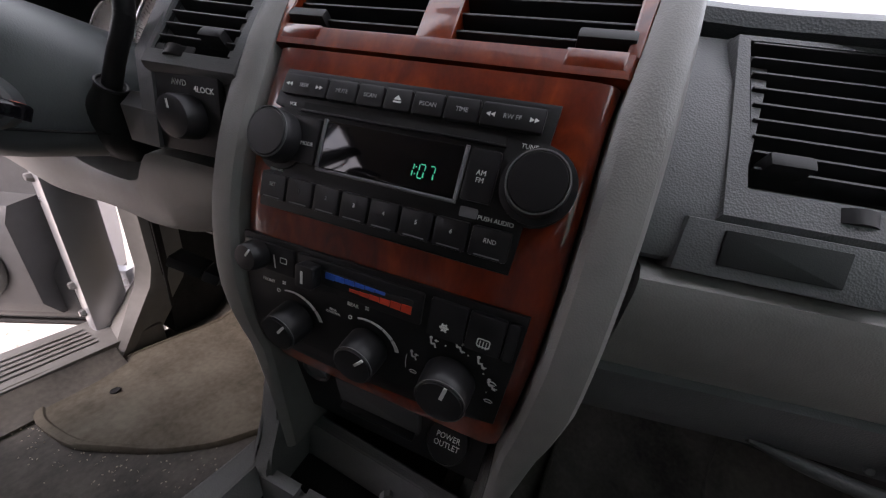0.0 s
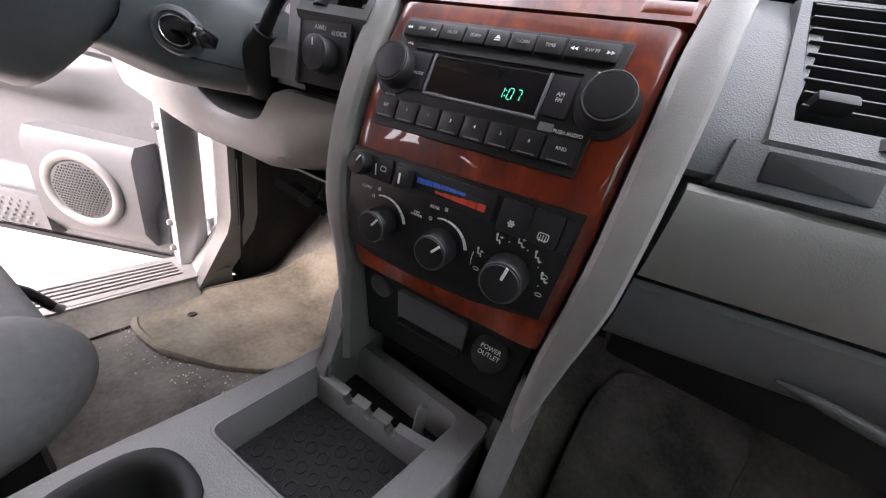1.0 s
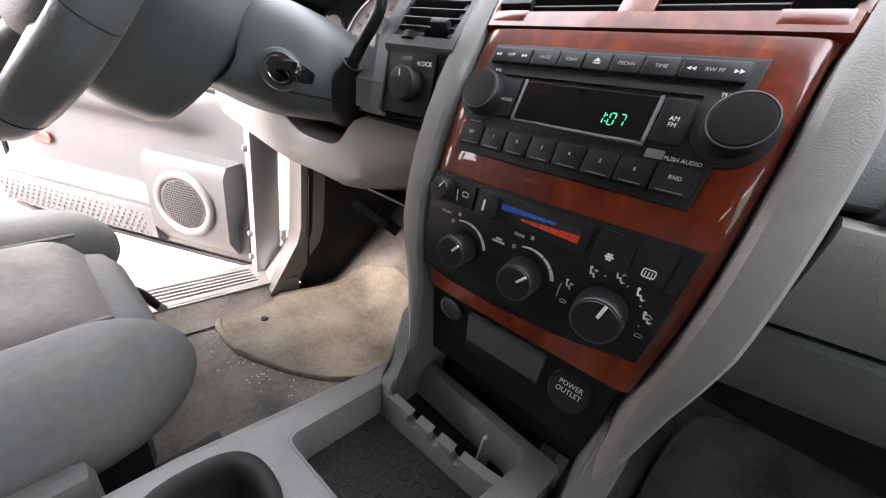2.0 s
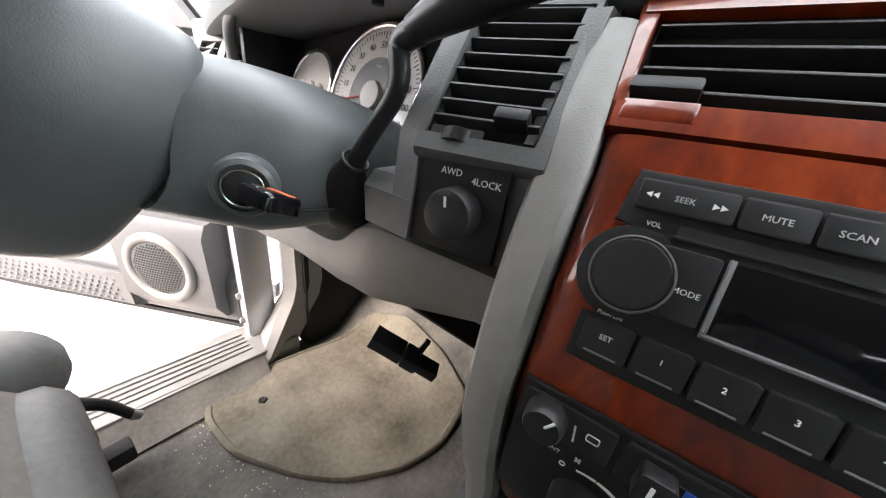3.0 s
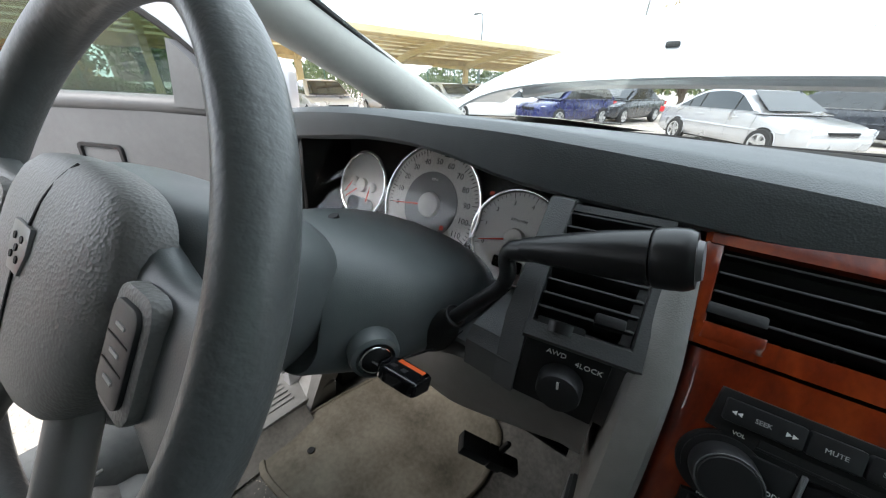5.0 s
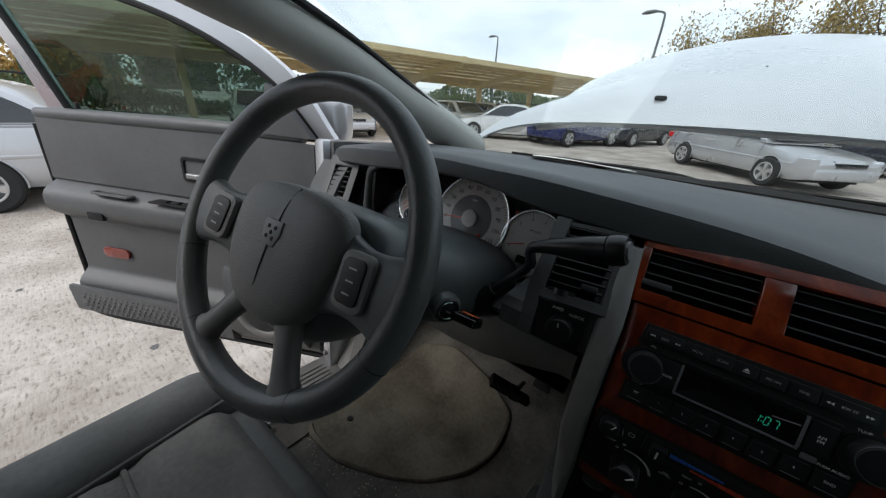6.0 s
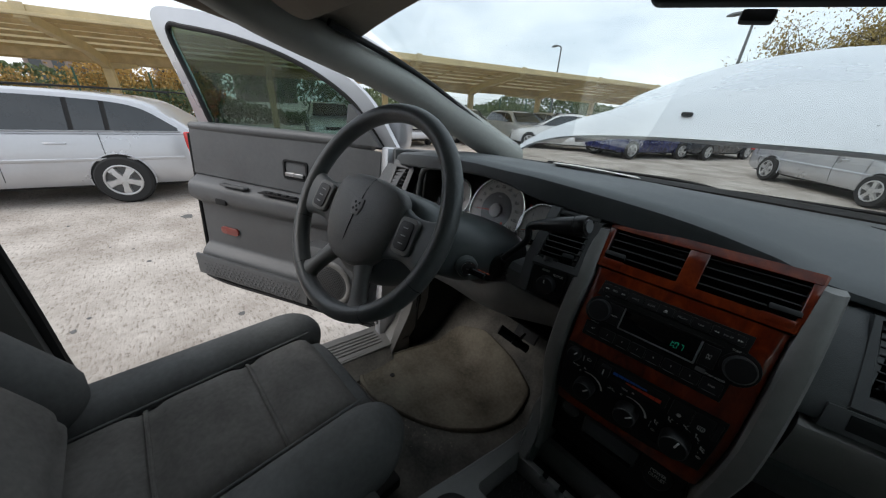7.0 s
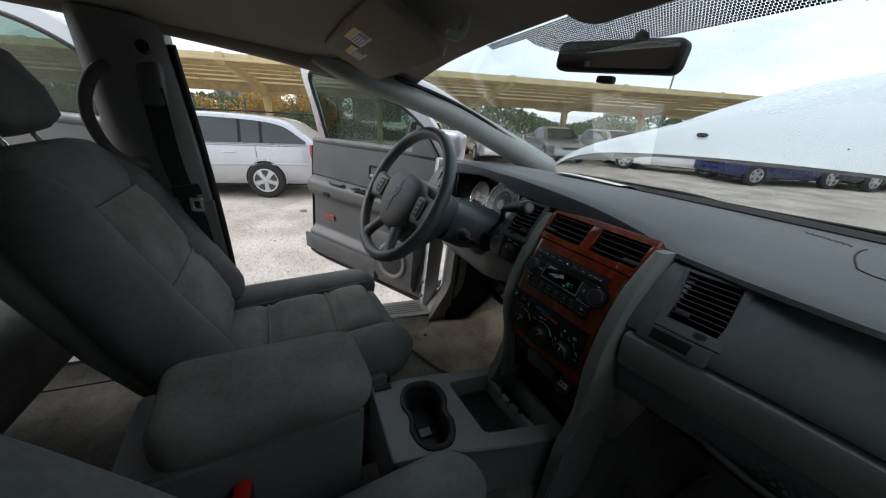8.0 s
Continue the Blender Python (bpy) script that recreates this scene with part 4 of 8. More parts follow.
def digit(segs, x, z, w=0.0037, h=0.0080):
    """Seven-segment figure, one bar for each lit segment."""
    pos = {"a": (0, h / 2, 1), "g": (0, 0, 1), "d": (0, -h / 2, 1), "b": (w / 2, h / 4, 0), "c": (w / 2, -h / 4, 0), "f": (-w / 2, h / 4, 0), "e": (-w / 2, -h / 4, 0)}
    for s in segs:
        px_, pz, hor = pos[s]
        bm = box(px_ + pz * 0.12, pz, 0, w * 0.72 if hor else 0.0007, 0.0007 if hor else h * 0.38, 0.0002)
        part("clock_segment", place(bm, stack_m(x, z, D + 0.0015)), M_CLOCK, disp, smooth=False)


digit("bc", 0.0140, 1.288)
for dz in (-0.002, 0.002):
    part("clock_colon", place(box(0, dz, 0, 0.0009, 0.0009, 0.0002), stack_m(0.0176, 1.288, D + 0.0015)), M_CLOCK, disp, smooth=False)
digit("abcdef", 0.0214, 1.288)
digit("abc", 0.0278, 1.288)
mode = pad_on_stack("mode_key", -0.0770, -0.0555, 1.2775, 1.3055, D, D + 0.0022, M_SATIN, radio)
words("MODE", 0.0036, stack_m(-0.0632, 1.2895, D + 0.0023), M_WHITEINK, mode)
amfm = pad_on_stack("band_key", 0.0485, 0.0665, 1.2785, 1.3055, D, D + 0.0022, M_SATIN, radio)
words("AM\nFM", 0.0040, stack_m(0.0575, 1.2915, D + 0.0023), M_WHITEINK, amfm)
pc = (-0.0955, -0.0725, -0.0500, -0.0285, -0.0070, 0.0150, 0.0375, 0.0600, 0.0845)
for k, ((a, b), nm) in enumerate(zip(zip(pc, pc[1:]), ("SET", "1", "2", "3", "4", "5", "6", "RND"))):
    key = pad_on_stack("preset_key", a + 0.0009, b - 0.0009, 1.2515, 1.2680, D, D + 0.0036, M_SATIN, radio)
    words(nm, 0.0036, stack_m((a + b) / 2, 1.2610, D + 0.0037), M_WHITEINK, key)
    part("key_edge", place(box(0, -0.0072, 0.0036, (b - a) * 0.62, 0.0008, 0.0006), stack_m((a + b) / 2, 1.2598, D)), M_DIALGREY, key, smooth=False)
for s, x in ((0, -0.0850), (1, 0.0890)):
    part("knob_well", place(lathe([(0.0, 0), (0.0205, 0), (0.0205, 0.0012), (0.0185, 0.0016), (0.0, 0.0016)], 40), stack_m(x, 1.2900 + 0.0025 * s, D)), M_BLACK, radio)
    knob("volume_knob" if not s else "tune_knob", x, 1.2900 + 0.0025 * s, 0.0170, 0.0135, radio, D + 0.0014)
words("VOL", 0.0032, stack_m(-0.0835, 1.3115, D + 0.0003), M_WHITEINK, radio)
words("PUSH ON", 0.0026, stack_m(-0.0860, 1.2705, D + 0.0003), M_WHITEINK, radio)
words("TUNE", 0.0036, stack_m(0.0795, 1.3105, D + 0.0003), M_WHITEINK, radio)
words("PUSH AUDIO", 0.0036, stack_m(0.0720, 1.2715, D + 0.0003), M_WHITEINK, radio)
pad_on_stack("disc_mark", 0.0500, 0.0610, 1.2700, 1.2755, D, D + 0.0003, M_DIALGREY, radio, 0.001)

# ---- climate control ----
clim = thing("climate_control_panel", "black climate control panel with three rotary knobs and a temperature slider", "climate control", at=STACK)
hw = [(-0.1125, 1.2235), (0.1055, 1.2260), (0.1025, 1.1360), (0.0400, 1.1225), (-0.0250, 1.1185), (-0.0800, 1.1205), (-0.1120, 1.1280)]
part("panel", warp(plate(list(reversed(hw)), 0.003, 0.0008), 0.0035), M_BLACK, clim)
DC = 0.0066
pad_on_stack("wiper_switch_plate", -0.1095, -0.0625, 1.1995, 1.2205, DC, DC + 0.002, M_SATIN, clim)
knob("wiper_knob", -0.0955, 1.2105, 0.0110, 0.012, clim, DC + 0.002, -35, ring=False)
pad_on_stack("slider_housing", -0.0590, 0.0405, 1.1990, 1.2215, DC, DC + 0.0024, M_SATIN, clim)
pad_on_stack("slider_slot", -0.0430, 0.0340, 1.2045, 1.2150, DC + 0.0024, DC + 0.0030, M_HOLESHADE, clim)
pad_on_stack("slider_knob", -0.0520, -0.0375, 1.2020, 1.2185, DC + 0.0030, DC + 0.0120, M_SATIN, clim, 0.002)
part("slider_line", place(box(-0.002, 0, 0.0122, 0.0018, 0.009, 0.0004), stack_m(-0.0440, 1.2100, DC)), M_WHITEINK, clim, smooth=False)
for k in range(6):
    part("cold_mark", place(box(0, 0, 0.0032, 0.0074, 0.0046 - 0.0005 * k, 0.0004), stack_m(-0.0300 + 0.0080 * k, 1.2122 + 0.0002 * k, DC)), M_BLUEINK, clim, smooth=False)
for k in range(6):
    part("warm_mark", place(box(0, 0, 0.0032, 0.0074, 0.0022 + 0.0007 * k, 0.0004), stack_m(-0.0100 + 0.0080 * k, 1.2076 + 0.0001 * k, DC)), M_REDINK, clim, smooth=False)
for a, b in ((0.0455, 0.0705), (0.0715, 0.0940), (0.0950, 0.1020)):
    pad_on_stack("push_switch", a, b, 1.1960, 1.2215, DC, DC + 0.003, M_SATIN, clim)
for x, zz, r, mk in ((-0.0650, 1.1640, 0.0160, -40), (0.0010, 1.1640, 0.0165, -42), (0.0660, 1.1650, 0.0185, -12)):
    knob("rotary_knob", x, zz, r, 0.020, clim, DC, mk)
# fan arcs: four joined pieces widening round the two left knobs
def arc_piece(r, a0, a1, w0, w1, n=5):
    """Flat piece of a ring between two angles, its width growing along it."""
    line = [(radians(a0 + (a1 - a0) * k / n), w0 + (w1 - w0) * k / n) for k in range(n + 1)]
    pts = [(r * math.cos(a) + 0.5 * w * math.cos(a), r * math.sin(a) + 0.5 * w * math.sin(a)) for a, w in line]
    pts += [(r * math.cos(a) - 0.5 * w * math.cos(a), r * math.sin(a) - 0.5 * w * math.sin(a)) for a, w in reversed(line)]
    return loft([[Vector((x, y, z)) for x, y in pts] for z in (0.0, 0.0003)])


for cx, cz in ((-0.0650, 1.1640), (0.0010, 1.1640)):
    for k in range(4):
        part("fan_mark", place(arc_piece(0.0250, 108 - 24 * k, 85.5 - 24 * k, 0.0012 + 0.0005 * k, 0.0017 + 0.0005 * k), stack_m(cx, cz, DC + 0.0003)), M_WHITEINK, clim, smooth=False)
    part("off_mark", place(torus(0.0014, 0.00035, 16, 6), stack_m(cx - 0.0150, cz + 0.0205, DC + 0.0004)), M_WHITEINK, clim)
words("FRONT", 0.0036, stack_m(-0.0890, 1.1905, DC + 0.0003), M_WHITEINK, clim)
words("REAR", 0.0040, stack_m(-0.0120, 1.1950, DC + 0.0003), M_WHITEINK, clim)
words("REAR\nCONTROL", 0.0026, stack_m(-0.0290, 1.1840, DC + 0.0003), M_WHITEINK, clim)


def blower_icon(x, z, s):
    m = stack_m(x, z, DC + 0.0003)
    for k in range(4):
        a = radians(90 * k + 45)
        part("fan_blade_icon", place(box(0, 0, 0, s * 0.55, s * 0.42, 0.0003), m @ pose(0.45 * s * math.cos(a), 0.45 * s * math.sin(a), 0, 0, 0, 90 * k + 45)), M_WHITEINK, clim, smooth=False)


blower_icon(-0.0740, 1.1925, 0.0026)
blower_icon(-0.0005, 1.1965, 0.0026)
# seated-figure air symbols round the third knob: head, back, thigh, shin and an arrow, a dot between each pair
def air_icon(deg, arrows, screen=False):
    a = radians(deg)
    m = stack_m(0.0660 + 0.0290 * math.cos(a), 1.1650 + 0.0290 * math.sin(a), DC + 0.0003)
    if not screen or arrows:
        part("air_icon_head", place(lathe([(0, 0), (0.00115, 0), (0.00115, 0.0003), (0, 0.0003)], 12), m @ pose(-0.0016, 0.0032, 0)), M_WHITEINK, clim, smooth=False)
        for x, y, l, r in ((-0.0014, 0.0006, 0.0036, 100), (0.0002, -0.0012, 0.0032, 10), (0.0017, -0.0024, 0.0028, -70)):
            part("air_icon_limb", place(box(0, 0, 0, l, 0.0012, 0.0003), m @ pose(x, y, 0, 0, 0, r)), M_WHITEINK, clim, smooth=False)
    for x, y, r in arrows:
        part("air_icon_arrow", place(loft([[Vector((0.0, -0.0012, z)), Vector((0.0020, 0, z)), Vector((0.0, 0.0012, z))] for z in (0, 0.0003)]), m @ pose(x, y, 0, 0, 0, r)), M_WHITEINK, clim, smooth=False)
        part("air_icon_tail", place(box(-0.0006, 0, 0, 0.0014, 0.0006, 0.0003), m @ pose(x, y, 0, 0, 0, r)), M_WHITEINK, clim, smooth=False)
    if screen:
        part("air_icon_screen", place(arc_piece(0.0034, 150, 30, 0.0007, 0.0007), m @ pose(0.0006, -0.0010, 0)), M_WHITEINK, clim, smooth=False)
        part("air_icon_screen", place(box(0.0006, -0.0004, 0, 0.0046, 0.0007, 0.0003), m), M_WHITEINK, clim, smooth=False)


for deg, arrows, screen in ((196, (), True), (164, ((0.0024, 0.0014, 180),), False), (122, ((0.0026, 0.0020, 180),), False), (86, ((0.0026, 0.0020, 180), (0.0036, -0.0036, 180)), False), (52, ((0.0034, -0.0034, 200),), False), (18, ((0.0036, -0.0030, 200),), True), (-14, (), True)):
    air_icon(deg, arrows, screen)
for deg in (104, 69, 35, 2):
    part("air_icon_dot", place(lathe([(0, 0), (0.0006, 0), (0.0006, 0.0003), (0, 0.0003)], 10), stack_m(0.0660 + 0.0262 * math.cos(radians(deg)), 1.1650 + 0.0262 * math.sin(radians(deg)), DC + 0.0003)), M_WHITEINK, clim, smooth=False)
part("air_icon_link", place(arc_piece(0.0335, 190, 168, 0.0006, 0.0006), stack_m(0.0660, 1.1650, DC + 0.0003)), M_WHITEINK, clim, smooth=False)
for k in range(3):
    part("snowflake_icon", place(box(0, 0, 0, 0.0062, 0.0009, 0.0003), stack_m(0.0570, 1.2045, DC + 0.0032) @ pose(0, 0, 0, 0, 0, 60 * k)), M_WHITEINK, clim, smooth=False)
part("snowflake_icon", place(torus(0.0020, 0.0004, 18, 6), stack_m(0.0570, 1.2045, DC + 0.0032)), M_WHITEINK, clim)
part("defrost_icon", place(frame_plate(round_rect(0.0085, 0.0060, 0.0015, 3), round_rect(0.0070, 0.0046, 0.001, 3), 0.0003), stack_m(0.0830, 1.2035, DC + 0.0031) @ FLAT), M_WHITEINK, clim, smooth=False)
for dx in (-0.002, 0, 0.002):
    part("defrost_icon", place(box(dx, -0.0012, 0, 0.0006, 0.0050, 0.0003), stack_m(0.0830, 1.2035, DC + 0.0032)), M_WHITEINK, clim, smooth=False)
part("rear_wiper_icon", place(frame_plate(round_rect(0.0066, 0.0046, 0.0012, 3), round_rect(0.0054, 0.0034, 0.0008, 3), 0.0003), stack_m(-0.0720, 1.2110, DC + 0.0021) @ FLAT), M_WHITEINK, clim, smooth=False)
part("wiper_arc", place(box(0, 0, 0, 0.0010, 0.0100, 0.0003), stack_m(-0.0805, 1.2085, DC + 0.0021) @ pose(0, 0, 0, 0, 0, 8)), M_WHITEINK, clim, smooth=False)


# ---- air vents ----
def vent(label, m, w, h, n, tab_x, tab_z, tilt=0, skew=0.0, group="dashboard air vents", base=CAR):
    """An air vent: a deep dark box with slats and a tab. m: local axes x right, y inwards, z up, at the opening's centre."""
    v = thing("air_vent", label, "air vent", group, at=base @ m)
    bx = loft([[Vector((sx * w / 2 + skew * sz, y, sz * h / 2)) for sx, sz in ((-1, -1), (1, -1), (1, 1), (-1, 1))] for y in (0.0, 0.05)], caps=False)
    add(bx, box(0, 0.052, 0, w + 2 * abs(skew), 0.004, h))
    # duct walls near black, the shade of its depth in the colour
    part("duct", bx, M_HOLESHADE, v, smooth=False)
    for k in range(n):
        z = -h / 2 + h * (k + 0.6) / n
        sl = box(0, 0, 0, w - 0.001, 0.022, 0.0021, 0.0009, 2)
        part("slat", place(sl, pose(skew * z * 2 / h, 0.009, z, -14 + tilt)), M_SATIN, v)
    for k in range(5):
        part("vane", box(-w / 2 + w * (k + 0.5) / 5, 0.032, 0, 0.0015, 0.018, h * 0.94), M_HOLESHADE, v, smooth=False)
    if tab_x is not None:
        part("tab", place(box(0, 0, 0, w * 0.30, 0.012, 0.0085, 0.0020), pose(tab_x, -0.001, tab_z, -10)), M_BLACK, v)
    return v


def axes(origin, xdir, zdir):
    x, z = Vector(xdir).normalized(), Vector(zdir).normalized()
    y = z.cross(x).normalized()
    z = x.cross(y).normalized()
    m = Matrix.Identity(4)
    for r in range(3):
        m[r][0], m[r][1], m[r][2] = x[r], y[r], z[r]
    m.translation = Vector(origin)
    return m


for s in (-1, 1):
    vent("black slatted centre air vent in wood-look trim", stack_m(s * 0.064 + 0.001, 1.3837, -0.001) @ pose(0, 0, 0, -90), 0.1045, 0.052, 4, s * 0.038, -0.017, tilt=6, base=STACK)

SIDE_UP = (0, 0.56, 0.83)
R_AX = axes((0.2135, 0.0685, 1.3480), (0.97, 0.20, 0), SIDE_UP)
L_AX = axes((-0.1790, 0.0120, 1.3740), (0.99, 0.20, 0), SIDE_UP)
for nm, m, w, h, ow, zt, zb, s in (("right", R_AX, 0.070, 0.086, 0.0930, 0.0475, -0.066, 1), ("left", L_AX, 0.066, 0.088, 0.082, 0.052, -0.060, -1)):
    vent("black slatted air vent in a grey bezel", m, w, h, 9 if s > 0 else 8, -s * 0.018 if s > 0 else 0.014, -h / 2 + 0.012, tilt=-6, skew=-0.003 * s)
    outer = [(ow / 2, zt), (-ow / 2, zt), (-ow / 2, zb), (ow / 2, zb)]
    inner = [(w / 2 - 0.003 * s, h / 2), (-w / 2 - 0.003 * s, h / 2), (-w / 2 + 0.003 * s, -h / 2), (w / 2 + 0.003 * s, -h / 2)]
    fr = part("vent_bezel", place(frame_plate(outer, inner, 0.014), m @ Matrix.Translation((0, 0.0125, 0))), M_PANEL if s > 0 else M_BEZEL, dash, "grey plastic vent bezel")
    whl = part("thumb_wheel", place(lathe([(0.0, -0.004), (0.0135, -0.004), (0.0135, 0.004), (0, 0.004)], 26), m @ pose(s * 0.016, 0.009, zb + 0.014, 0, 0, 0)), M_SATIN, dash, "ribbed black thumb wheel")
    part("wheel_slot", place(plate(round_rect(0.034, 0.010, 0.002), 0.0006), m @ pose(s * 0.016, -0.0006, zb + 0.014)), M_HOLESHADE, dash, smooth=False)

# blank slot panel (passenger) and drive selector (driver)
S_AX = axes((0.2080, 0.0240, 1.2800), (0.97, 0.20, 0), (0, 0.30, 0.95))
part("slot_panel", place(plate([(-0.046, 0.014), (-0.048, -0.0145), (0.052, -0.0145), (0.054, 0.014)][::-1], 0.016, 0.0015), S_AX @ Matrix.Translation((0, 0.0155, 0))), M_PANEL, dash)
part("slot_cover", place(plate(round_rect(0.056, 0.0185, 0.001), 0.0012, 0.0004), S_AX @ Matrix.Translation((0, -0.0006, 0.001))), M_BLACK, dash, "flat black blanking cover")
sel = thing("drive_selector", "black rotary selector switch lettered AWD and 4LOCK", "selector switch", at=CAR)
A_AX = axes((-0.1810, -0.0170, 1.2960), (0.99, 0.14, 0), (0, 0.04, 1))
part("plate", place(plate([(-0.0295, 0.0325), (-0.0335, -0.0315), (0.0300, -0.0315), (0.0310, 0.0325)][::-1], 0.004, 0.001), A_AX @ Matrix.Translation((0, 0.002, 0))), M_BLACK, sel)
AF = A_AX @ pose(0, -0.0021, 0, 90)
k = part("dial", place(lathe([(0, 0), (0.0165, 0), (0.0160, 0.012), (0.0150, 0.0145), (0.0120, 0.0155), (0, 0.0155)], 36), AF @ pose(0.002, -0.004, 0)), M_SATIN, sel)
part("dial_line", place(box(0, 0.0085, 0.0156, 0.0016, 0.0062, 0.0006), AF @ pose(0.002, -0.004, 0, 0, 0, 8)), M_WHITEINK, sel, smooth=False)
words("AWD", 0.0060, AF @ pose(-0.006, 0.0195, 0.0002), M_WHITEINK, sel)
words("4LOCK", 0.0060, AF @ pose(0.0175, 0.0165, 0.0002), M_WHITEINK, sel)
part("switch_side", loft([[Vector(p) for p in ((x, -0.008, 1.262), (x, -0.008, 1.329), (x, 0.040, 1.410), (x, 0.09, 1.41), (x, 0.09, 1.262))] for x in (-0.152, -0.138)]), M_BEZEL, dash)
part("pocket", loft([[Vector(p) for p in ((x, -0.024, 1.262), (x, -0.026, 1.291), (x, -0.016, 1.302), (x, 0.06, 1.306), (x, 0.06, 1.262))] for x in (-0.214, -0.262)]), M_PANEL, dash, "grey open cubby beside the selector")
part("left_post", loft([[Vector(p) for p in ((x, -0.028, 1.264), (x, -0.022, 1.333), (x, 0.028, 1.420), (x, 0.10, 1.420), (x, 0.10, 1.264))] for x in (-0.231, -0.212)]), M_PANEL, dash)

# small driver-side vent
F_AX = axes((-0.755, 0.030, 1.372), (0.97, 0.22, 0), (0, 0.45, 0.88))
vent("small slatted air vent by the driver's door", F_AX, 0.052, 0.075, 6, None, 0, tilt=-6)
part("vent_bezel", place(frame_plate([(0.044, 0.058), (-0.044, 0.058), (-0.044, -0.085), (0.044, -0.085)], [(0.026, 0.0375), (-0.026, 0.0375), (-0.026, -0.0375), (0.026, -0.0375)], 0.004), F_AX @ Matrix.Translation((0, 0.003, 0))), M_PANEL, dash, "grey vent bezel")

# ---- instrument cluster ----
clu = thing("instrument_cluster", "instrument cluster with silver-white dials behind a clear lens", "instrument cluster", at=CAR)
C_AX = axes((-0.424, 0.113, 1.352), (1, 0.0, 0), (0, 0.28, 0.96))
part("mask", place(plate(round_rect(0.40, 0.165, 0.03, 5), 0.006, 0.002), C_AX @ Matrix.Translation((0, 0.01, 0))), M_BLACK, clu)


def gauge(cx, cz, r, name, marks, needle, a0, a1, inner=True):
    m = C_AX @ pose(cx, 0.0, cz, 90)
    d = part(name, place(lathe([(0, 0), (r, 0), (r, 0.004), (0, 0.004)], 48), m), M_DIAL, clu)
    part("bezel_ring", place(torus(r, 0.0035, 48, 10), m @ pose(0, 0, 0.005)), M_CHROME, d)
    if inner:
        part("centre_disc", place(lathe([(0, 0), (r * 0.56, 0), (r * 0.56, 0.0006), (0, 0.0006)], 40), m @ pose(0, 0, 0.004)), M_DIALGREY, d)
    part("hub", place(lathe([(0, 0), (r * 0.22, 0), (r * 0.20, 0.006), (r * 0.12, 0.008), (0, 0.008)], 28), m @ pose(0, 0, 0.004)), M_DIAL, d)
    n = len(marks)
    for k, t in enumerate(marks):
        a = radians(a0 + (a1 - a0) * k / (n - 1))
        words(t, r * 0.135, m @ pose(r * 0.73 * math.cos(a), r * 0.73 * math.sin(a), 0.0045), M_BLACK, d, "figure")
    ticks = bmesh.new()
    q = (n - 1) * 5
    for k in range(q + 1):
        a = a0 + (a1 - a0) * k / q
        ln = r * (0.10 if k % 5 == 0 else 0.055)
        add(ticks, place(box(r * 0.93 - ln / 2, 0, 0, ln, r * 0.012, 0.0004), m @ pose(0, 0, 0.0044, 0, 0, a)))
    part("scale", ticks, M_BLACK, d, smooth=False)
    nd = loft([[Vector((0, w, z)) for w, z in ((-0.0016, 0), (0.0016, 0), (0.0012, 0.0012), (-0.0012, 0.0012))], [Vector((r * 0.82, w, z)) for w, z in ((-0.0005, 0), (0.0005, 0), (0.0004, 0.0008), (-0.0004, 0.0008))]])
    part("needle", place(nd, m @ pose(0, 0, 0.0065, 0, 0, needle)), M_REDINK, d)
    return d


gauge(0.0, 0.0, 0.084, "speedometer", [str(v) for v in range(0, 121, 10)], 188, 188, -48)
gauge(0.136, -0.010, 0.058, "tachometer", [str(v) for v in range(0, 8)], 196, 200, -20, inner=False)
gauge(-0.146, 0.0, 0.054, "fuel_and_temperature_gauge", ["", "", ""], 215, 215, 90, inner=False)
# two small needles with hubs of their own, and a black lower half
for dx, dz, turn in ((-0.020, 0.004, 235), (0.024, 0.000, 262)):
    part("small_hub", place(lathe([(0, 0), (0.0085, 0), (0.0080, 0.005), (0.005, 0.007), (0, 0.007)], 22), C_AX @ pose(-0.146 + dx, -0.004, dz, 90)), M_DIAL, clu)
    part("small_needle", place(box(0.012, 0, 0, 0.026, 0.0018, 0.001), C_AX @ pose(-0.146 + dx, -0.0105, dz, 90) @ pose(0, 0, 0, 0, 0, turn)), M_REDINK, clu)
words("MPH", 0.0055, C_AX @ pose(0, -0.0052, 0.036, 90), M_WHITEINK, clu)
words("RPMx1000", 0.0048, C_AX @ pose(0.136, -0.0052, 0.012, 90), M_BLACK, clu)
part("odometer_window", place(plate(round_rect(0.038, 0.014, 0.002), 0.001), C_AX @ Matrix.Translation((0.136, -0.0062, -0.042))), M_GLOSSBLK, clu)
part("fuel_window", place(plate(round_rect(0.064, 0.026, 0.012), 0.001), C_AX @ Matrix.Translation((-0.143, -0.0062, -0.033))), M_GLOSSBLK, clu)
part("warning_lamp", place(box(0, 0, 0, 0.006, 0.005, 0.0004), C_AX @ pose(0.092, -0.005, 0.036, 90)), M_REDINK, clu)
part("warning_lamp", place(box(0, 0, 0, 0.006, 0.006, 0.0004), C_AX @ pose(0.030, -0.0055, -0.026, 90)), M_REDINK, clu)
lens = part("lens", sheet(lambda u, v: (-0.645 + 0.41 * u, 0.030 + 0.085 * v + 0.012 * math.sin(math.pi * u), 1.275 + 0.155 * v), 16, 8, 0.002), M_LENS, clu, "clear plastic lens")
lens.visible_shadow = False


M_STAINDARK = surface("dark_speck_dirt", (0.05, 0.045, 0.04), 0.9, vary=0.3)


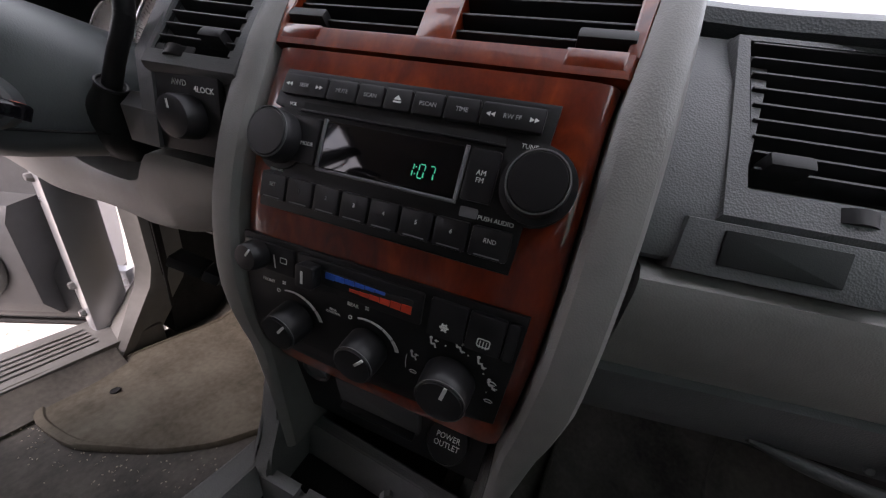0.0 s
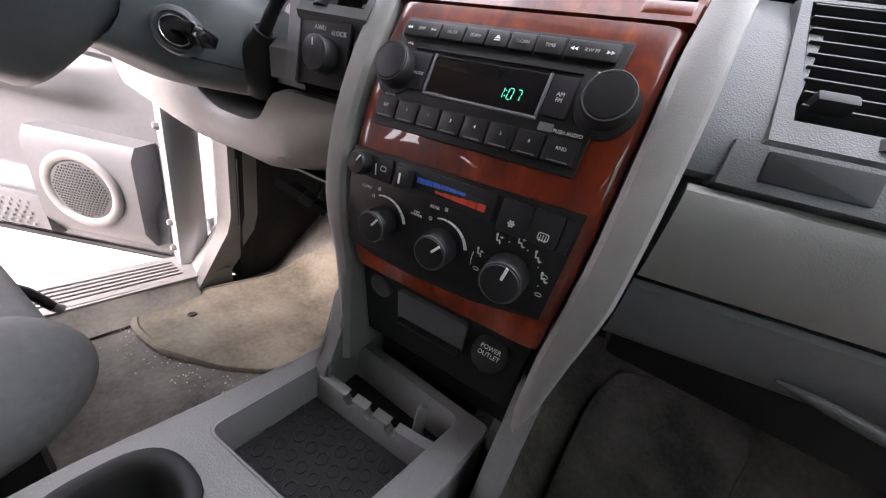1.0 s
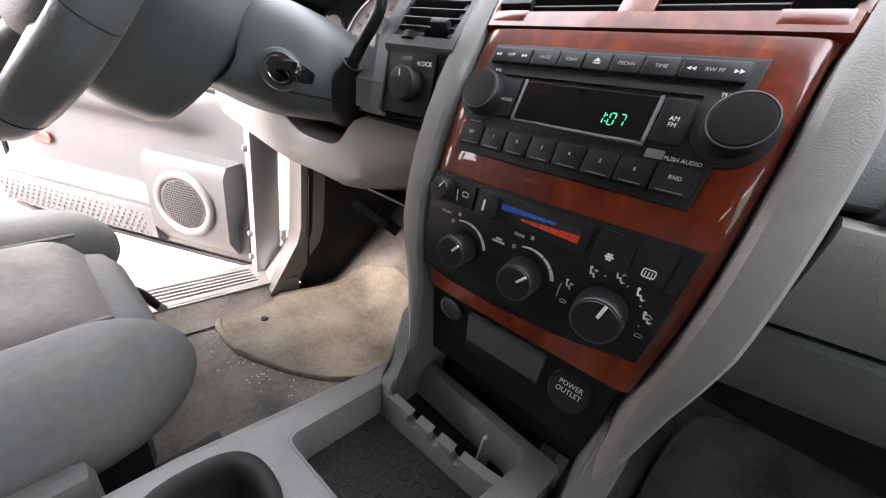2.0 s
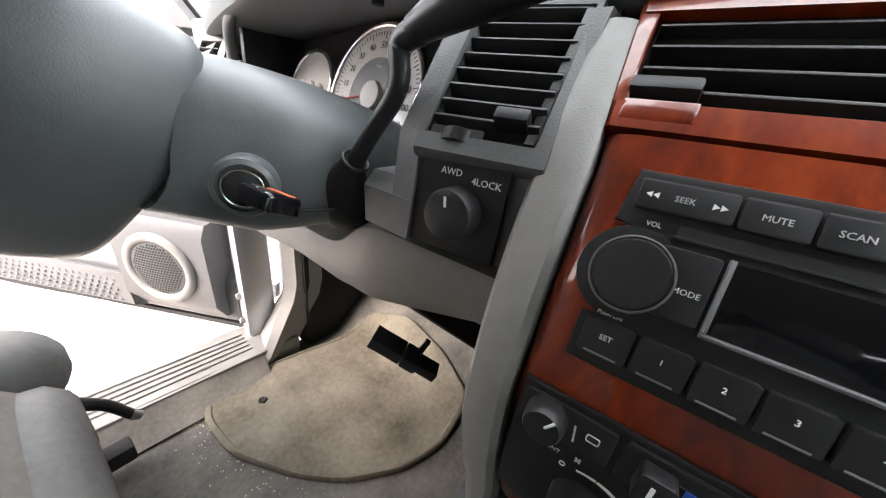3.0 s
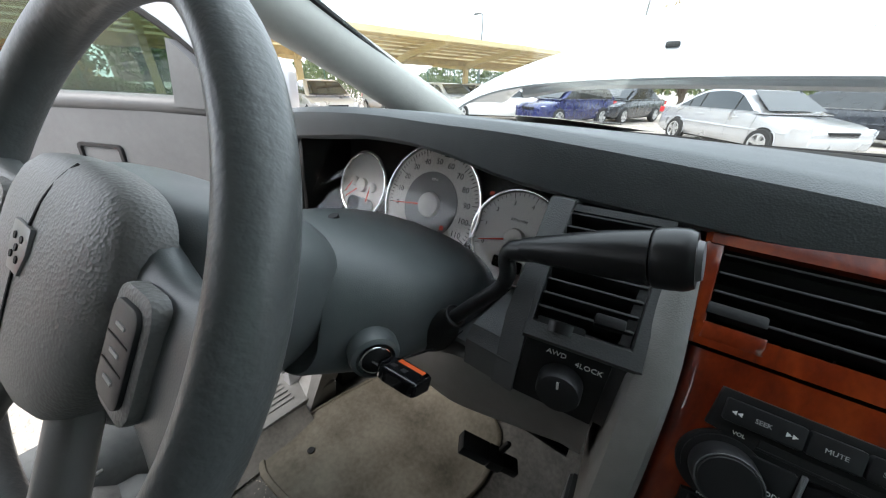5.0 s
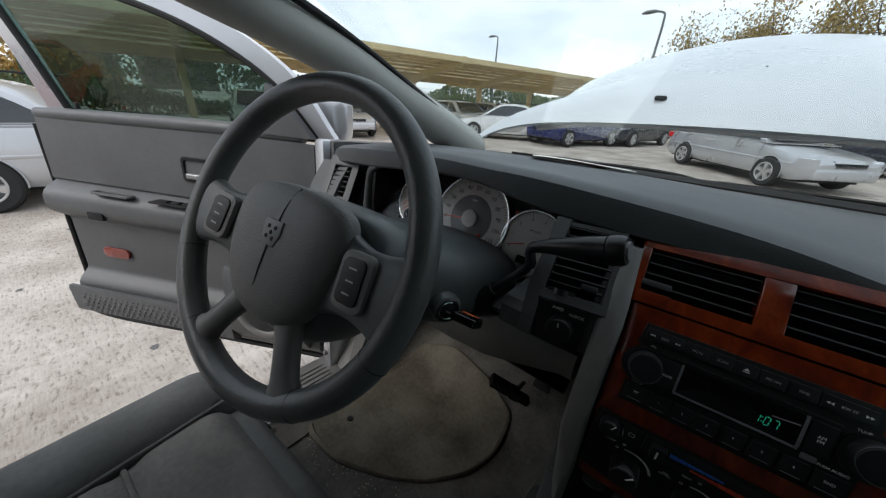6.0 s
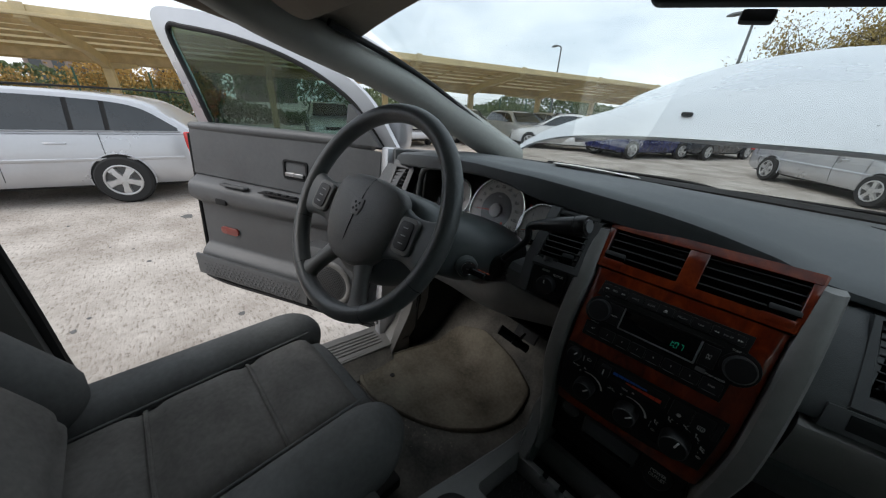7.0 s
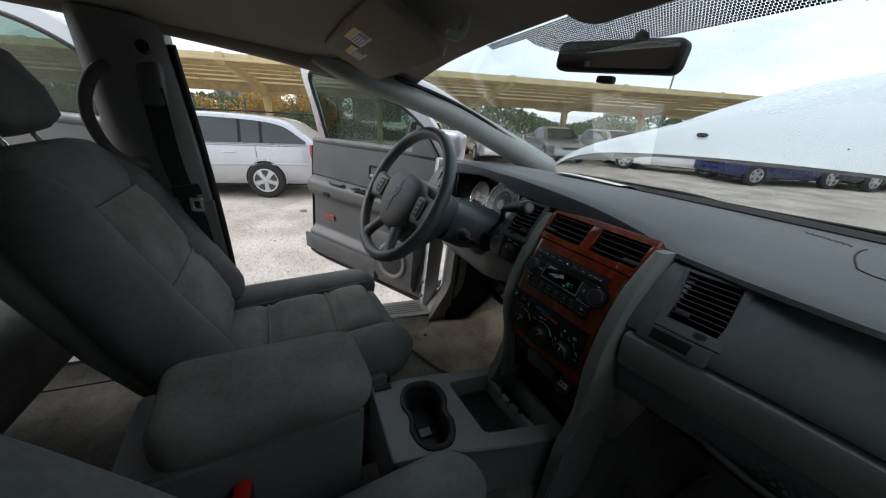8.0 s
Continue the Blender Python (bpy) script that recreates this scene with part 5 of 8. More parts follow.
# ---- steering column ----
col = thing("steering_column", "slate grey steering column shroud with ignition lock", "steering column", at=CAR)
rings = []
for k in range(15):
    t = k / 14
    y = -0.117 + 0.187 * t
    cx, cz = -0.428 + 0.006 * t, 1.304 - 0.010 * t
    tuck = max(0.0, 0.3 - t) / 0.3
    w, h = 0.098 - 0.012 * tuck + 0.038 * math.sin(math.pi * min(1, t * 1.2) * 0.5), 0.066 - 0.022 * t ** 2
    low = 0.074 - 0.008 * t - 0.022 * tuck
    ring = []
    for j in range(36):
        a = 2 * math.pi * j / 36
        ca, sa = math.cos(a), math.sin(a)
        px_ = cx + w * math.copysign(abs(ca) ** 0.5, ca)
        pz = cz + (h if sa > 0 else low) * math.copysign(abs(sa) ** 0.62, sa) - (0.012 * abs(ca) if sa > 0 else 0)
        ring.append(Vector((px_, y + 0.020 * sa * (1 - t), pz)))
    if k == 0:
        c = sum(ring, Vector()) / 36
        rings.append([c + (p - c) * 0.90 + Vector((0, 0.004, 0)) for p in ring])
        rings.append([c + (p - c) * 0.97 + Vector((0, -0.002, 0)) for p in ring])
    rings.append(ring)
part("shroud", loft(rings), M_COLUMN, col)
part("shroud_lip", tube([(-0.345, 0.066, 1.312), (-0.42, 0.074, 1.330), (-0.50, 0.066, 1.315)], [0.006], steps=14, seg=8), M_COLUMN, col)
part("seam", tube([(-0.316, -0.08, 1.262), (-0.292, -0.02, 1.262), (-0.286, 0.05, 1.262)], [0.0012], steps=10, seg=6), M_HOLESHADE, col)
IG = axes((-0.311, -0.090, 1.283), (0.50, 0.866, 0), (0, 0.05, 1.0))
part("lock_well", place(lathe([(0, 0), (0.0220, -0.012), (0.0220, 0.000), (0.0200, 0.005), (0.0165, 0.007), (0.0158, 0.002), (0, 0.002)], 36), IG @ pose(0, 0.002, 0, 90)), M_COLUMN, col)
part("lock_ring", place(torus(0.0128, 0.0009, 36, 8), IG @ pose(0, -0.005, 0, 90)), M_CHROME, col)
part("lock_face", place(lathe([(0, 0), (0.0122, 0), (0.0122, 0.002), (0.005, 0.004), (0, 0.004)], 28), IG @ pose(0, -0.002, 0, 90)), M_SATIN, col)
key = thing("ignition_key", "black ignition key with an orange strip in the lock", "car key", at=CAR)
KM = IG @ pose(0, -0.004, 0, 0, 20, 34) @ Matrix.Scale(0.86, 4)
part("key_head", place(plate(rounded([(-0.013, -0.056), (0.015, -0.058), (0.017, -0.020), (0.008, -0.008), (-0.008, -0.008), (-0.014, -0.020)], 0.006), 0.013, 0.004, 3), KM @ pose(0, 0, -0.0062, -90)), M_GLOSSBLK, key)
part("orange_strip", place(box(0.0090, -0.036, 0.0066, 0.0065, 0.030, 0.0014, 0.0005, 1), KM), M_ORANGE, key, "orange strip")
for q in (-0.024, -0.036):
    part("key_button", place(box(-0.003, q, 0.0068, 0.006, 0.006, 0.0012, 0.0004, 1), KM), M_SATIN, key)
part("key_blade", place(box(0, -0.006, -0.001, 0.009, 0.014, 0.003, 0.0005, 1), KM), M_CHROME, key)

lever = thing("gear_lever", "black column gear lever with a thick rounded grip", "gear lever", at=CAR)
part("boot", tube([(-0.328, 0.004, 1.262), (-0.312, -0.008, 1.270), (-0.297, -0.017, 1.283), (-0.284, -0.0215, 1.297), (-0.279, -0.0215, 1.304)], [0.034, 0.029, 0.019, 0.0115, 0.0100], steps=22, seg=22), M_RUBBER, lever, "black rubber boot")
part("boot_ring", place(torus(0.0102, 0.0012, 24, 8), axes((-0.2785, -0.0215, 1.3045), (0.78, 0, -0.62), (0.62, 0.0, 0.78))), M_SATIN, lever)
part("stalk", tube([(-0.284, -0.0215, 1.297), (-0.262, -0.0215, 1.325), (-0.241, -0.0205, 1.350), (-0.2365, -0.0195, 1.364), (-0.2395, -0.0185, 1.376), (-0.236, -0.018, 1.384), (-0.222, -0.019, 1.389)], [0.0068, 0.0064, 0.0064, 0.0066, 0.007, 0.0078, 0.0085], steps=44, seg=14), M_SATIN, lever)
part("grip", tube([(-0.228, -0.0188, 1.3885), (-0.208, -0.0205, 1.3945), (-0.178, -0.0235, 1.4035), (-0.152, -0.0255, 1.4105)], [0.0080, 0.0108, 0.0142, 0.0158], steps=18, seg=22), M_SATIN, lever)
part("grip_end", tube([(-0.1515, -0.0256, 1.4107), (-0.149, -0.0258, 1.4114), (-0.138, -0.0267, 1.4144), (-0.133, -0.0271, 1.4158)], [0.0150, 0.0168, 0.0168, 0.0146], steps=14, seg=24), M_SATIN, lever)
part("overdrive_button", tube([(-0.1335, -0.0270, 1.4157), (-0.1305, -0.0273, 1.4165)], [0.0110, 0.0100], steps=3, seg=24), M_DIALGREY, lever)
stem = thing("indicator_stalk", "black indicator stalk on the column", "stalk", at=CAR)
part("stalk", tube([(-0.53, -0.02, 1.318), (-0.57, -0.03, 1.33), (-0.62, -0.045, 1.343)], [0.007, 0.008, 0.011], steps=12, seg=12), M_SATIN, stem)
rs = thing("reset_stem", "small black knob on top of the steering column", "reset stem", at=CAR)
part("pin", tube([(-0.434, -0.034, 1.345), (-0.434, -0.040, 1.366)], [0.005, 0.0058], steps=4, seg=12), M_SATIN, rs)

# ---- steering wheel ----
WH = pose(-0.4774, -0.2262, 1.3671, 0, 0, 9.5) @ pose(0, 0, 0, 65.1) @ pose(0, 0, 0, 0, 0, -3) @ Matrix.Scale(1.05, 4)
wheel = thing("steering_wheel", "black leather steering wheel with a grey airbag pad", "steering wheel", at=CAR @ WH)
part("rim", torus(0.1910, 0.0165, 80, 20, 1.05), M_LEATHER, wheel, "black grained leather rim")
for a in (-22, 202, 236, 304):
    part("rim_seam", place(torus(0.0168, 0.0006, 20, 6, 1.05), pose(0, 0, 0, 0, 0, a) @ pose(0.1910, 0, 0, 90)), M_RUBBER, wheel)


def mirrored(half, steps=48):
    """Closed outline from the right half of a shape, top to bottom, smoothed."""
    line = spline([(x, y, 0) for x, y in half], steps)
    right = [(p[0], p[1]) for p in line]
    return [Vector((x, y, 0)) for x, y in right] + [Vector((-x, y, 0)) for x, y in reversed(right[1:-1])]


def ring_of(line, s, z, cy=-0.018):
    return [Vector((p.x * s, cy + (p.y - cy) * s, z)) for p in line]


PAD = mirrored([(0.0, 0.064), (0.035, 0.0625), (0.070, 0.056), (0.091, 0.041), (0.099, 0.012), (0.096, -0.022), (0.083, -0.060), (0.057, -0.091), (0.024, -0.104), (0.0, -0.106)])
part("airbag_pad", loft([ring_of(PAD, s_, z_) for s_, z_ in ((1.0, -0.016), (1.005, -0.010), (0.995, -0.003), (0.965, 0.004), (0.90, 0.0085), (0.78, 0.0125), (0.6, 0.0155), (0.35, 0.017), (0.06, 0.0175))]), M_WHEELGREY, wheel, "grey grained airbag cover")
for line in ([(0.006, 0.060, 0.0050), (0.004, 0.050, 0.0098), (0.003, 0.034, 0.0145), (0.002, 0.014, 0.0170)], [(-0.002, -0.014, 0.0178), (-0.003, -0.045, 0.0170), (-0.004, -0.072, 0.0138), (-0.004, -0.092, 0.0085), (-0.004, -0.102, 0.0030)]):
    part("pad_seam", tube(line, [0.0012], steps=14, seg=6), M_HOLESHADE, wheel)
part("badge", place(plate([(-0.015, 0.016), (0.015, 0.016), (0.016, 0.0), (0.010, -0.015), (-0.010, -0.015), (-0.016, 0.0)][::-1], 0.003, 0.0012), pose(-0.002, 0.000, 0.0160, -90)), M_SPOKE, wheel, "grey recess where a badge was fixed")
for dx, dy in ((-0.006, 0.007), (0.006, 0.007), (-0.006, -0.005), (0.005, -0.006), (0.0, 0.0005)):
    part("badge_dimple", place(lathe([(0, 0), (0.0026, 0), (0.0024, 0.0008), (0, 0.0008)], 12), pose(dx - 0.002, dy, 0.0188)), M_HOLESHADE, wheel)
for dx, dy, dz in ((-0.056, 0.010, 0.0126), (0.052, 0.000, 0.0135), (0.012, -0.080, 0.0120)):
    part("horn_mark", place(torus(0.0042, 0.0006, 16, 6, arc=(0.6, 5.4)), pose(dx, dy, dz, 0, 0, 40)), M_RUBBER, wheel)
for s in (-1, 1):
    # broad upper spokes, each with a framed black switch pod
    rings = []
    for k in range(11):
        t = k / 10
        x = 0.070 + 0.118 * t
        yc, hw_ = -0.012 - 0.002 * t, 0.058 - 0.014 * math.sin(math.pi * min(1, t * 1.1)) - 0.010 * t
        zc, th = -0.016 + 0.014 * t, 0.014
        rings.append([Vector((s * x, yc + hw_ * math.copysign(abs(math.cos(a)) ** 0.6, math.cos(a)), zc + th * math.copysign(abs(math.sin(a)) ** 0.7, math.sin(a)))) for a in (2 * math.pi * j / 20 for j in range(20))])
    part("spoke", loft(rings), M_COLUMN, wheel)
    PODM = pose(s * 0.127, -0.010, 0.0030, 0, -s * 5, s * 3)
    pd = part("switch_pod", place(plate(round_rect(0.046, 0.062, 0.012), 0.008, 0.003), PODM @ pose(0, 0, 0, -90)), M_WHEELGREY, wheel, "grey frame round the switches")
    part("switch_pad", place(plate(round_rect(0.032, 0.048, 0.008), 0.004, 0.0015), PODM @ pose(0, 0, 0.0062, -90)), M_BLACK, pd, "black switch pad")
    for j in range(3):
        part("switch_mark", place(box(0, 0, 0, 0.011, 0.0018, 0.0005), PODM @ pose(0, 0.013 - 0.013 * j, 0.0104)), M_DIMINK, pd, smooth=False)
    for j in range(2):
        part("switch_groove", place(box(0, 0, 0, 0.026, 0.0008, 0.0004), PODM @ pose(0, 0.0065 - 0.013 * j, 0.0103)), M_HOLESHADE, pd, smooth=False)
    # lower spokes: smooth grey faces that flare into the rim
    rings = []
    for k in range(13):
        t = k / 12
        p = Vector((s * 0.042, -0.088, -0.012)).lerp(Vector((s * 0.088, -0.168, 0.0)), t)
        d = Vector((s * 0.046, -0.080, 0)).normalized()
        q = Vector((-d.y, d.x, 0))
        wv = 0.021 - 0.005 * math.sin(math.pi * t) + 0.010 * max(0, t - 0.75) / 0.25
        rings.append([p + q * wv * math.cos(a) + Vector((0, 0, 0.013 * math.copysign(abs(math.sin(a)) ** 0.8, math.sin(a)))) for a in (2 * math.pi * j / 18 for j in range(18))])
    part("lower_spoke", loft(rings), M_SPOKE, wheel, "smooth grey lower spoke")
HUB = mirrored([(0.0, 0.067), (0.05, 0.067), (0.100, 0.063), (0.130, 0.048), (0.140, 0.020), (0.137, -0.018), (0.112, -0.062), (0.068, -0.112), (0.030, -0.132), (0.0, -0.134)])
part("hub_cover", loft([ring_of(HUB, s_, z_) for s_, z_ in ((0.80, -0.112), (0.90, -0.112), (0.965, -0.109), (0.995, -0.103), (1.0, -0.094), (1.0, -0.075), (0.97, -0.050), (0.91, -0.032), (0.84, -0.022), (0.76, -0.018), (0.5, -0.016))]), M_COLUMN, wheel, "slate grey cover behind the hub")

# brake release / diagnostic plug under the knee panel
pl = thing("diagnostic_plug", "black plug hanging under the knee panel", "plug", at=CAR)
PM = axes((-0.232, -0.002, 1.132), (0.80, 0.46, -0.40), (0.35, 0.2, 0.90)) @ Matrix.Scale(0.48, 4)
part("body", place(box(-0.030, 0, 0, 0.070, 0.045, 0.026, 0.004), PM), M_BLACK, pl)
part("collar", place(box(0.024, 0, -0.001, 0.036, 0.047, 0.028, 0.005), PM), M_SATIN, pl)
part("lever", place(box(0.060, 0.002, -0.004, 0.050, 0.036, 0.022, 0.004), PM), M_BLACK, pl)
for k in range(3):
    part("grip_rib", place(box(-0.064 + 0.003 * k, 0, 0, 0.0012, 0.043, 0.027), PM), M_HOLESHADE, pl, smooth=False)
part("bracket", place(box(0.034, 0.012, 0.03, 0.012, 0.010, 0.04, 0.003), PM), M_BLACK, pl)

# pedals, seen as dark shapes under the dash
for x, w, h in ((-0.42, 0.09, 0.06), (-0.27, 0.05, 0.11)):
    pd = thing("pedal", "black rubber foot pedal under the dash", "pedal", "foot pedals", at=CAR)
    part("pad", place(box(0, 0, 0, w, 0.016, h, 0.005), pose(x, 0.42, 0.86, -35)), M_RUBBER, pd)
    part("arm", tube([(x, 0.44, 0.88), (x, 0.50, 0.98), (x, 0.52, 1.12)], [0.008], steps=8, seg=8), M_BLACK, pd)

# ---- floor mats ----
def floor_mat(name, pts, material, label, z, hole=None, toe=0.30):
    mt = thing(name, label, "floor mat", "floor mats", at=CAR)
    line = []
    for k, p in enumerate(pts):
        a, b, q = Vector((*pts[k - 1], 0)), Vector((*pts[(k + 1) % len(pts)], 0)), Vector((*p, 0))
        ra, rb = min(0.035, (a - q).length * 0.4), min(0.035, (b - q).length * 0.4)
        pa, pb = q + (a - q).normalized() * ra, q + (b - q).normalized() * rb
        line += [pa, pa.lerp(q, 0.5).lerp(q.lerp(pb, 0.5), 0.25), pa.lerp(q, 0.5).lerp(q.lerp(pb, 0.5), 0.75), pb, pb.lerp(b, 0.33), pb.lerp(b, 0.66)]
    c = sum(line, Vector()) / len(line)
    zz = lambda p: z + 0.9 * (max(0, p.y - toe) if abs(p.y - toe) > 0.05 else (p.y - toe + 0.05) ** 2 / 0.2) + 0.002 * math.sin(17 * p.x + 11 * p.y) + 0.0012 * math.sin(43 * p.x - 29 * p.y)
    rings = []
    for s, dz in ((1.0, -0.008), (1.0, 0.004), (0.985, 0.008), (0.955, 0.009), (0.945, 0.006), *((0.9 - 0.0817 * q, 0.0062) for q in range(12))):
        rings.append([Vector((q.x, q.y, zz(q) + dz)) for q in (c + (p - c) * s for p in line)])
    part("mat_body", loft(rings, caps=False), material, mt)
    if hole:
        part("eyelet", place(torus(0.0075, 0.0018, 20, 8), pose(hole[0], hole[1], z + 0.0115)), M_RUBBER, mt)
        part("eyelet_hole", place(lathe([(0, 0), (0.0065, 0), (0.0065, 0.0015), (0, 0.0015)], 16), pose(hole[0], hole[1], z + 0.0105)), M_HOLESHADE, mt)


floor_mat("floor_mat", [(-0.825, -0.060), (-0.745, -0.095), (-0.62, -0.085), (-0.48, -0.012), (-0.40, 0.050), (-0.335, 0.14), (-0.31, 0.24), (-0.32, 0.36), (-0.45, 0.40), (-0.62, 0.42), (-0.74, 0.38), (-0.79, 0.18)],
          M_MAT, "worn olive-brown floor mat with dirt along its edge", 0.640, (-0.695, 0.015))
floor_mat("floor_mat", [(0.205, -0.06), (0.26, -0.12), (0.42, -0.13), (0.52, -0.08), (0.525, 0.30), (0.492, 0.40), (0.515, 0.47), (0.50, 0.525), (0.36, 0.515), (0.255, 0.49), (0.225, 0.41), (0.21, 0.22)], M_MATGREY, "dusty dark grey floor mat in the passenger footwell", 0.646)
rng = random.Random(4)
crumbs = bmesh.new()
for k in range(150):
    t = rng.random()
    p = Vector((-0.80, -0.085, 0)).lerp(Vector((-0.36, 0.03, 0)), t) + Vector((rng.gauss(0, 0.02), rng.gauss(-0.01, 0.022) - 0.05 * math.sin(math.pi * t), 0))
    s = rng.uniform(0.0005, 0.0019)
    add(crumbs, place(box(0, 0, 0, s * 1.6, s, s * 0.8), pose(p.x, p.y, 0.6385 + s * 0.4, rng.uniform(0, 90), 0, rng.uniform(0, 180))))
tagged(part("dirt_crumbs", crumbs, M_CRUMB, smooth=False), "pale crumbs and grit lying along the mat's edge", "dirt", kind="stuff").matrix_world = CAR

# ---- centre console ----
con = thing("centre_console", "grey plastic centre console with cup holders, tray and padded armrest", "centre console", at=CAR)
CZ = 0.925
CM = Matrix(((1, 0, 0, 0), (0, 1, 0, 0), (0, 0.02, 1, CZ), (0, 0, 0, 1)))


def cup_outline(grow=0.0, n=56):
    """Two round wells joined by a narrower neck, the left one larger."""
    pts = []
    for k in range(n):
        a = 2 * math.pi * k / n
        ca, sa = math.cos(a), math.sin(a)
        x = (0.086 + grow) * math.copysign(abs(ca) ** 0.75, ca)
        half = 0.046 - 0.004 * (x / 0.08) - 0.012 * math.exp(-((x - 0.008) / 0.020) ** 2)
        y = (half + grow) * math.copysign(abs(sa) ** 0.72, sa)
        pts.append((-0.072 + x * 0.995 + y * 0.09, -0.250 + y * 0.995 - x * 0.09))
    return pts


C_OUTER = rounded([(-0.158, 0.045), (-0.164, -0.05), (-0.176, -0.15), (-0.190, -0.25), (-0.192, -0.36), (0.020, -0.36), (0.034, -0.25), (0.060, -0.15), (0.080, -0.05), (0.092, 0.045)], 0.012)
C_TRAY = rounded([(-0.130, 0.030), (-0.142, -0.163), (0.024, -0.146), (0.056, 0.030)], 0.014)


def console_top():
    """Top plate with the tray opening and the two-cup opening cut through."""
    bm = bmesh.new()
    edges = []
    for loop in (C_OUTER, C_TRAY, cup_outline(0.006)):
        vs = [bm.verts.new((x, y, 0)) for x, y in loop]
        edges += [bm.edges.new((a, b)) for a, b in zip(vs, vs[1:] + vs[:1])]
    bmesh.ops.triangle_fill(bm, use_beauty=True, edges=edges)
    r = bmesh.ops.extrude_face_region(bm, geom=bm.faces[:])
    bmesh.ops.translate(bm, vec=(0, 0, -0.012), verts=[v for v in r["geom"] if isinstance(v, bmesh.types.BMVert)])
    return bm


def shrunk(pts, d):
    c = sum((Vector(p) for p in pts), Vector((0, 0))) / len(pts)
    return [tuple(Vector(p) + (c - Vector(p)).normalized() * d) for p in pts]


part("top_plate", place(console_top(), CM), M_CONSOLE, con, smooth=False)
part("body", place(loft([[Vector((x, y, z)) for x, y in shrunk(C_OUTER, d)] for d, z in ((-0.020, -0.30), (-0.004, -0.06), (0.001, -0.010))], caps=False), CM), M_CONSOLE, con)
part("top_edge", place(loft([[Vector((x, y, z)) for x, y in shrunk(C_OUTER, d)] for d, z in ((-0.001, -0.012), (-0.003, -0.007), (-0.002, -0.002), (0.002, 0.0008), (0.006, 0.0004))], caps=False), CM), M_CONSOLE, con)
part("tray_wall", place(loft([[Vector((x, y, z)) for x, y in shrunk(C_TRAY, d)] for d, z in ((-0.004, 0.0006), (0.0, -0.001), (0.002, -0.006), (0.008, -0.052))], caps=False), CM), M_CONSOLE, con)
tray_in = shrunk(C_TRAY, 0.008)
mat_t = part("tray_mat", place(loft([[Vector((x, y, z)) for x, y in tray_in] for z in (-0.058, -0.052)]), CM), M_RUBBER, con, "black rubber tray mat with raised rings")
for i in range(9):
    for j in range(6):
        x, y = -0.126 + 0.0205 * i + 0.010 * (j % 2), -0.148 + 0.0200 * j
        if -0.127 + 0.06 * (y + 0.148) * -1 < x < 0.024 + 0.16 * (y + 0.148) - 0.012:
            part("ring", place(torus(0.0068, 0.0011, 16, 6), CM @ pose(x, y, -0.0515)), M_SATIN, mat_t)
# comb wall across the tray with three round notches and a fork
COMB = axes((-0.037, -0.020, 0.0), (0.99, 0.09, 0), (0, 0, 1))
comb_line = [(0.088, -0.056), (0.088, -0.006), (0.066, -0.010)]
for k in range(3):
    cx = 0.030 - 0.034 * k
    comb_line += [(cx + 0.0085 * math.cos(a), -0.0190 + 0.0085 * math.sin(a)) for a in (radians(52 - 284 * q / 12) for q in range(13))]
comb_line += [(-0.090, -0.010), (-0.092, -0.056)]
part("comb_divider", place(plate(list(reversed(comb_line)), 0.013, 0.002), CM @ COMB), M_CONSOLE, con)
part("fork", place(plate([(0.002, -0.05), (0.002, 0.004), (0.006, 0.010), (0.013, 0.010), (0.017, 0.004), (0.017, -0.05)], 0.006, 0.0015), CM @ COMB @ pose(0.044, 0.018, 0, 0, 0, 30)), M_CONSOLE, con)
# flat near-black sheet painted as the shaded depth of the well
part("front_well", place(box(-0.036, 0.050, -0.054, 0.19, 0.13, 0.006), CM), M_HOLESHADE, con)
# cup holder liner: a raised lip, two wells and a pale square at the bottom
part("cup_liner", place(loft([[Vector((x, y, z)) for x, y in cup_outline(g)] for g, z in ((0.013, 0.0006), (0.012, 0.0040), (0.009, 0.0060), (0.004, 0.0058), (0.000, 0.0025), (-0.003, -0.008), (-0.007, -0.074))], caps=False), CM), M_RUBBER, con, "black cup holder liner")
part("cup_floor", place(box(-0.072, -0.250, -0.077, 0.18, 0.10, 0.004), CM), M_RUBBER, con)
for x, y, r in ((-0.112, -0.246, 0.032), (-0.030, -0.254, 0.027)):
    part("cup_foot", place(lathe([(0, 0), (r, 0), (r * 0.94, 0.006), (0, 0.006)], 28), CM @ pose(x, y, -0.075)), M_SATIN, con)
part("cup_pad", place(box(-0.071, -0.250, -0.066, 0.022, 0.030, 0.004, 0.001, 1), CM @ pose(0, 0, 0)), M_CONSOLE, con)
part("side_slot", place(box(-0.178, -0.335, 0.003, 0.018, 0.045, 0.003, 0.001, 1), CM), M_HOLESHADE, con)
arm_m = pose(-0.088, -0.590, 0, 0, 0, 6.0)
base = loft([[Vector((x * w, y, z)) for x, y in ((-0.098, -0.19), (0.098, -0.19), (0.098, 0.165), (-0.098, 0.165))] for w, z in ((0.98, 0.66), (0.98, 0.98), (0.97, 1.048))])
bmesh.ops.bevel(base, geom=base.edges, offset=0.008, segments=2, affect="EDGES")
part("bin", place(base, arm_m), M_CONSOLE, con)
lid_rings = []
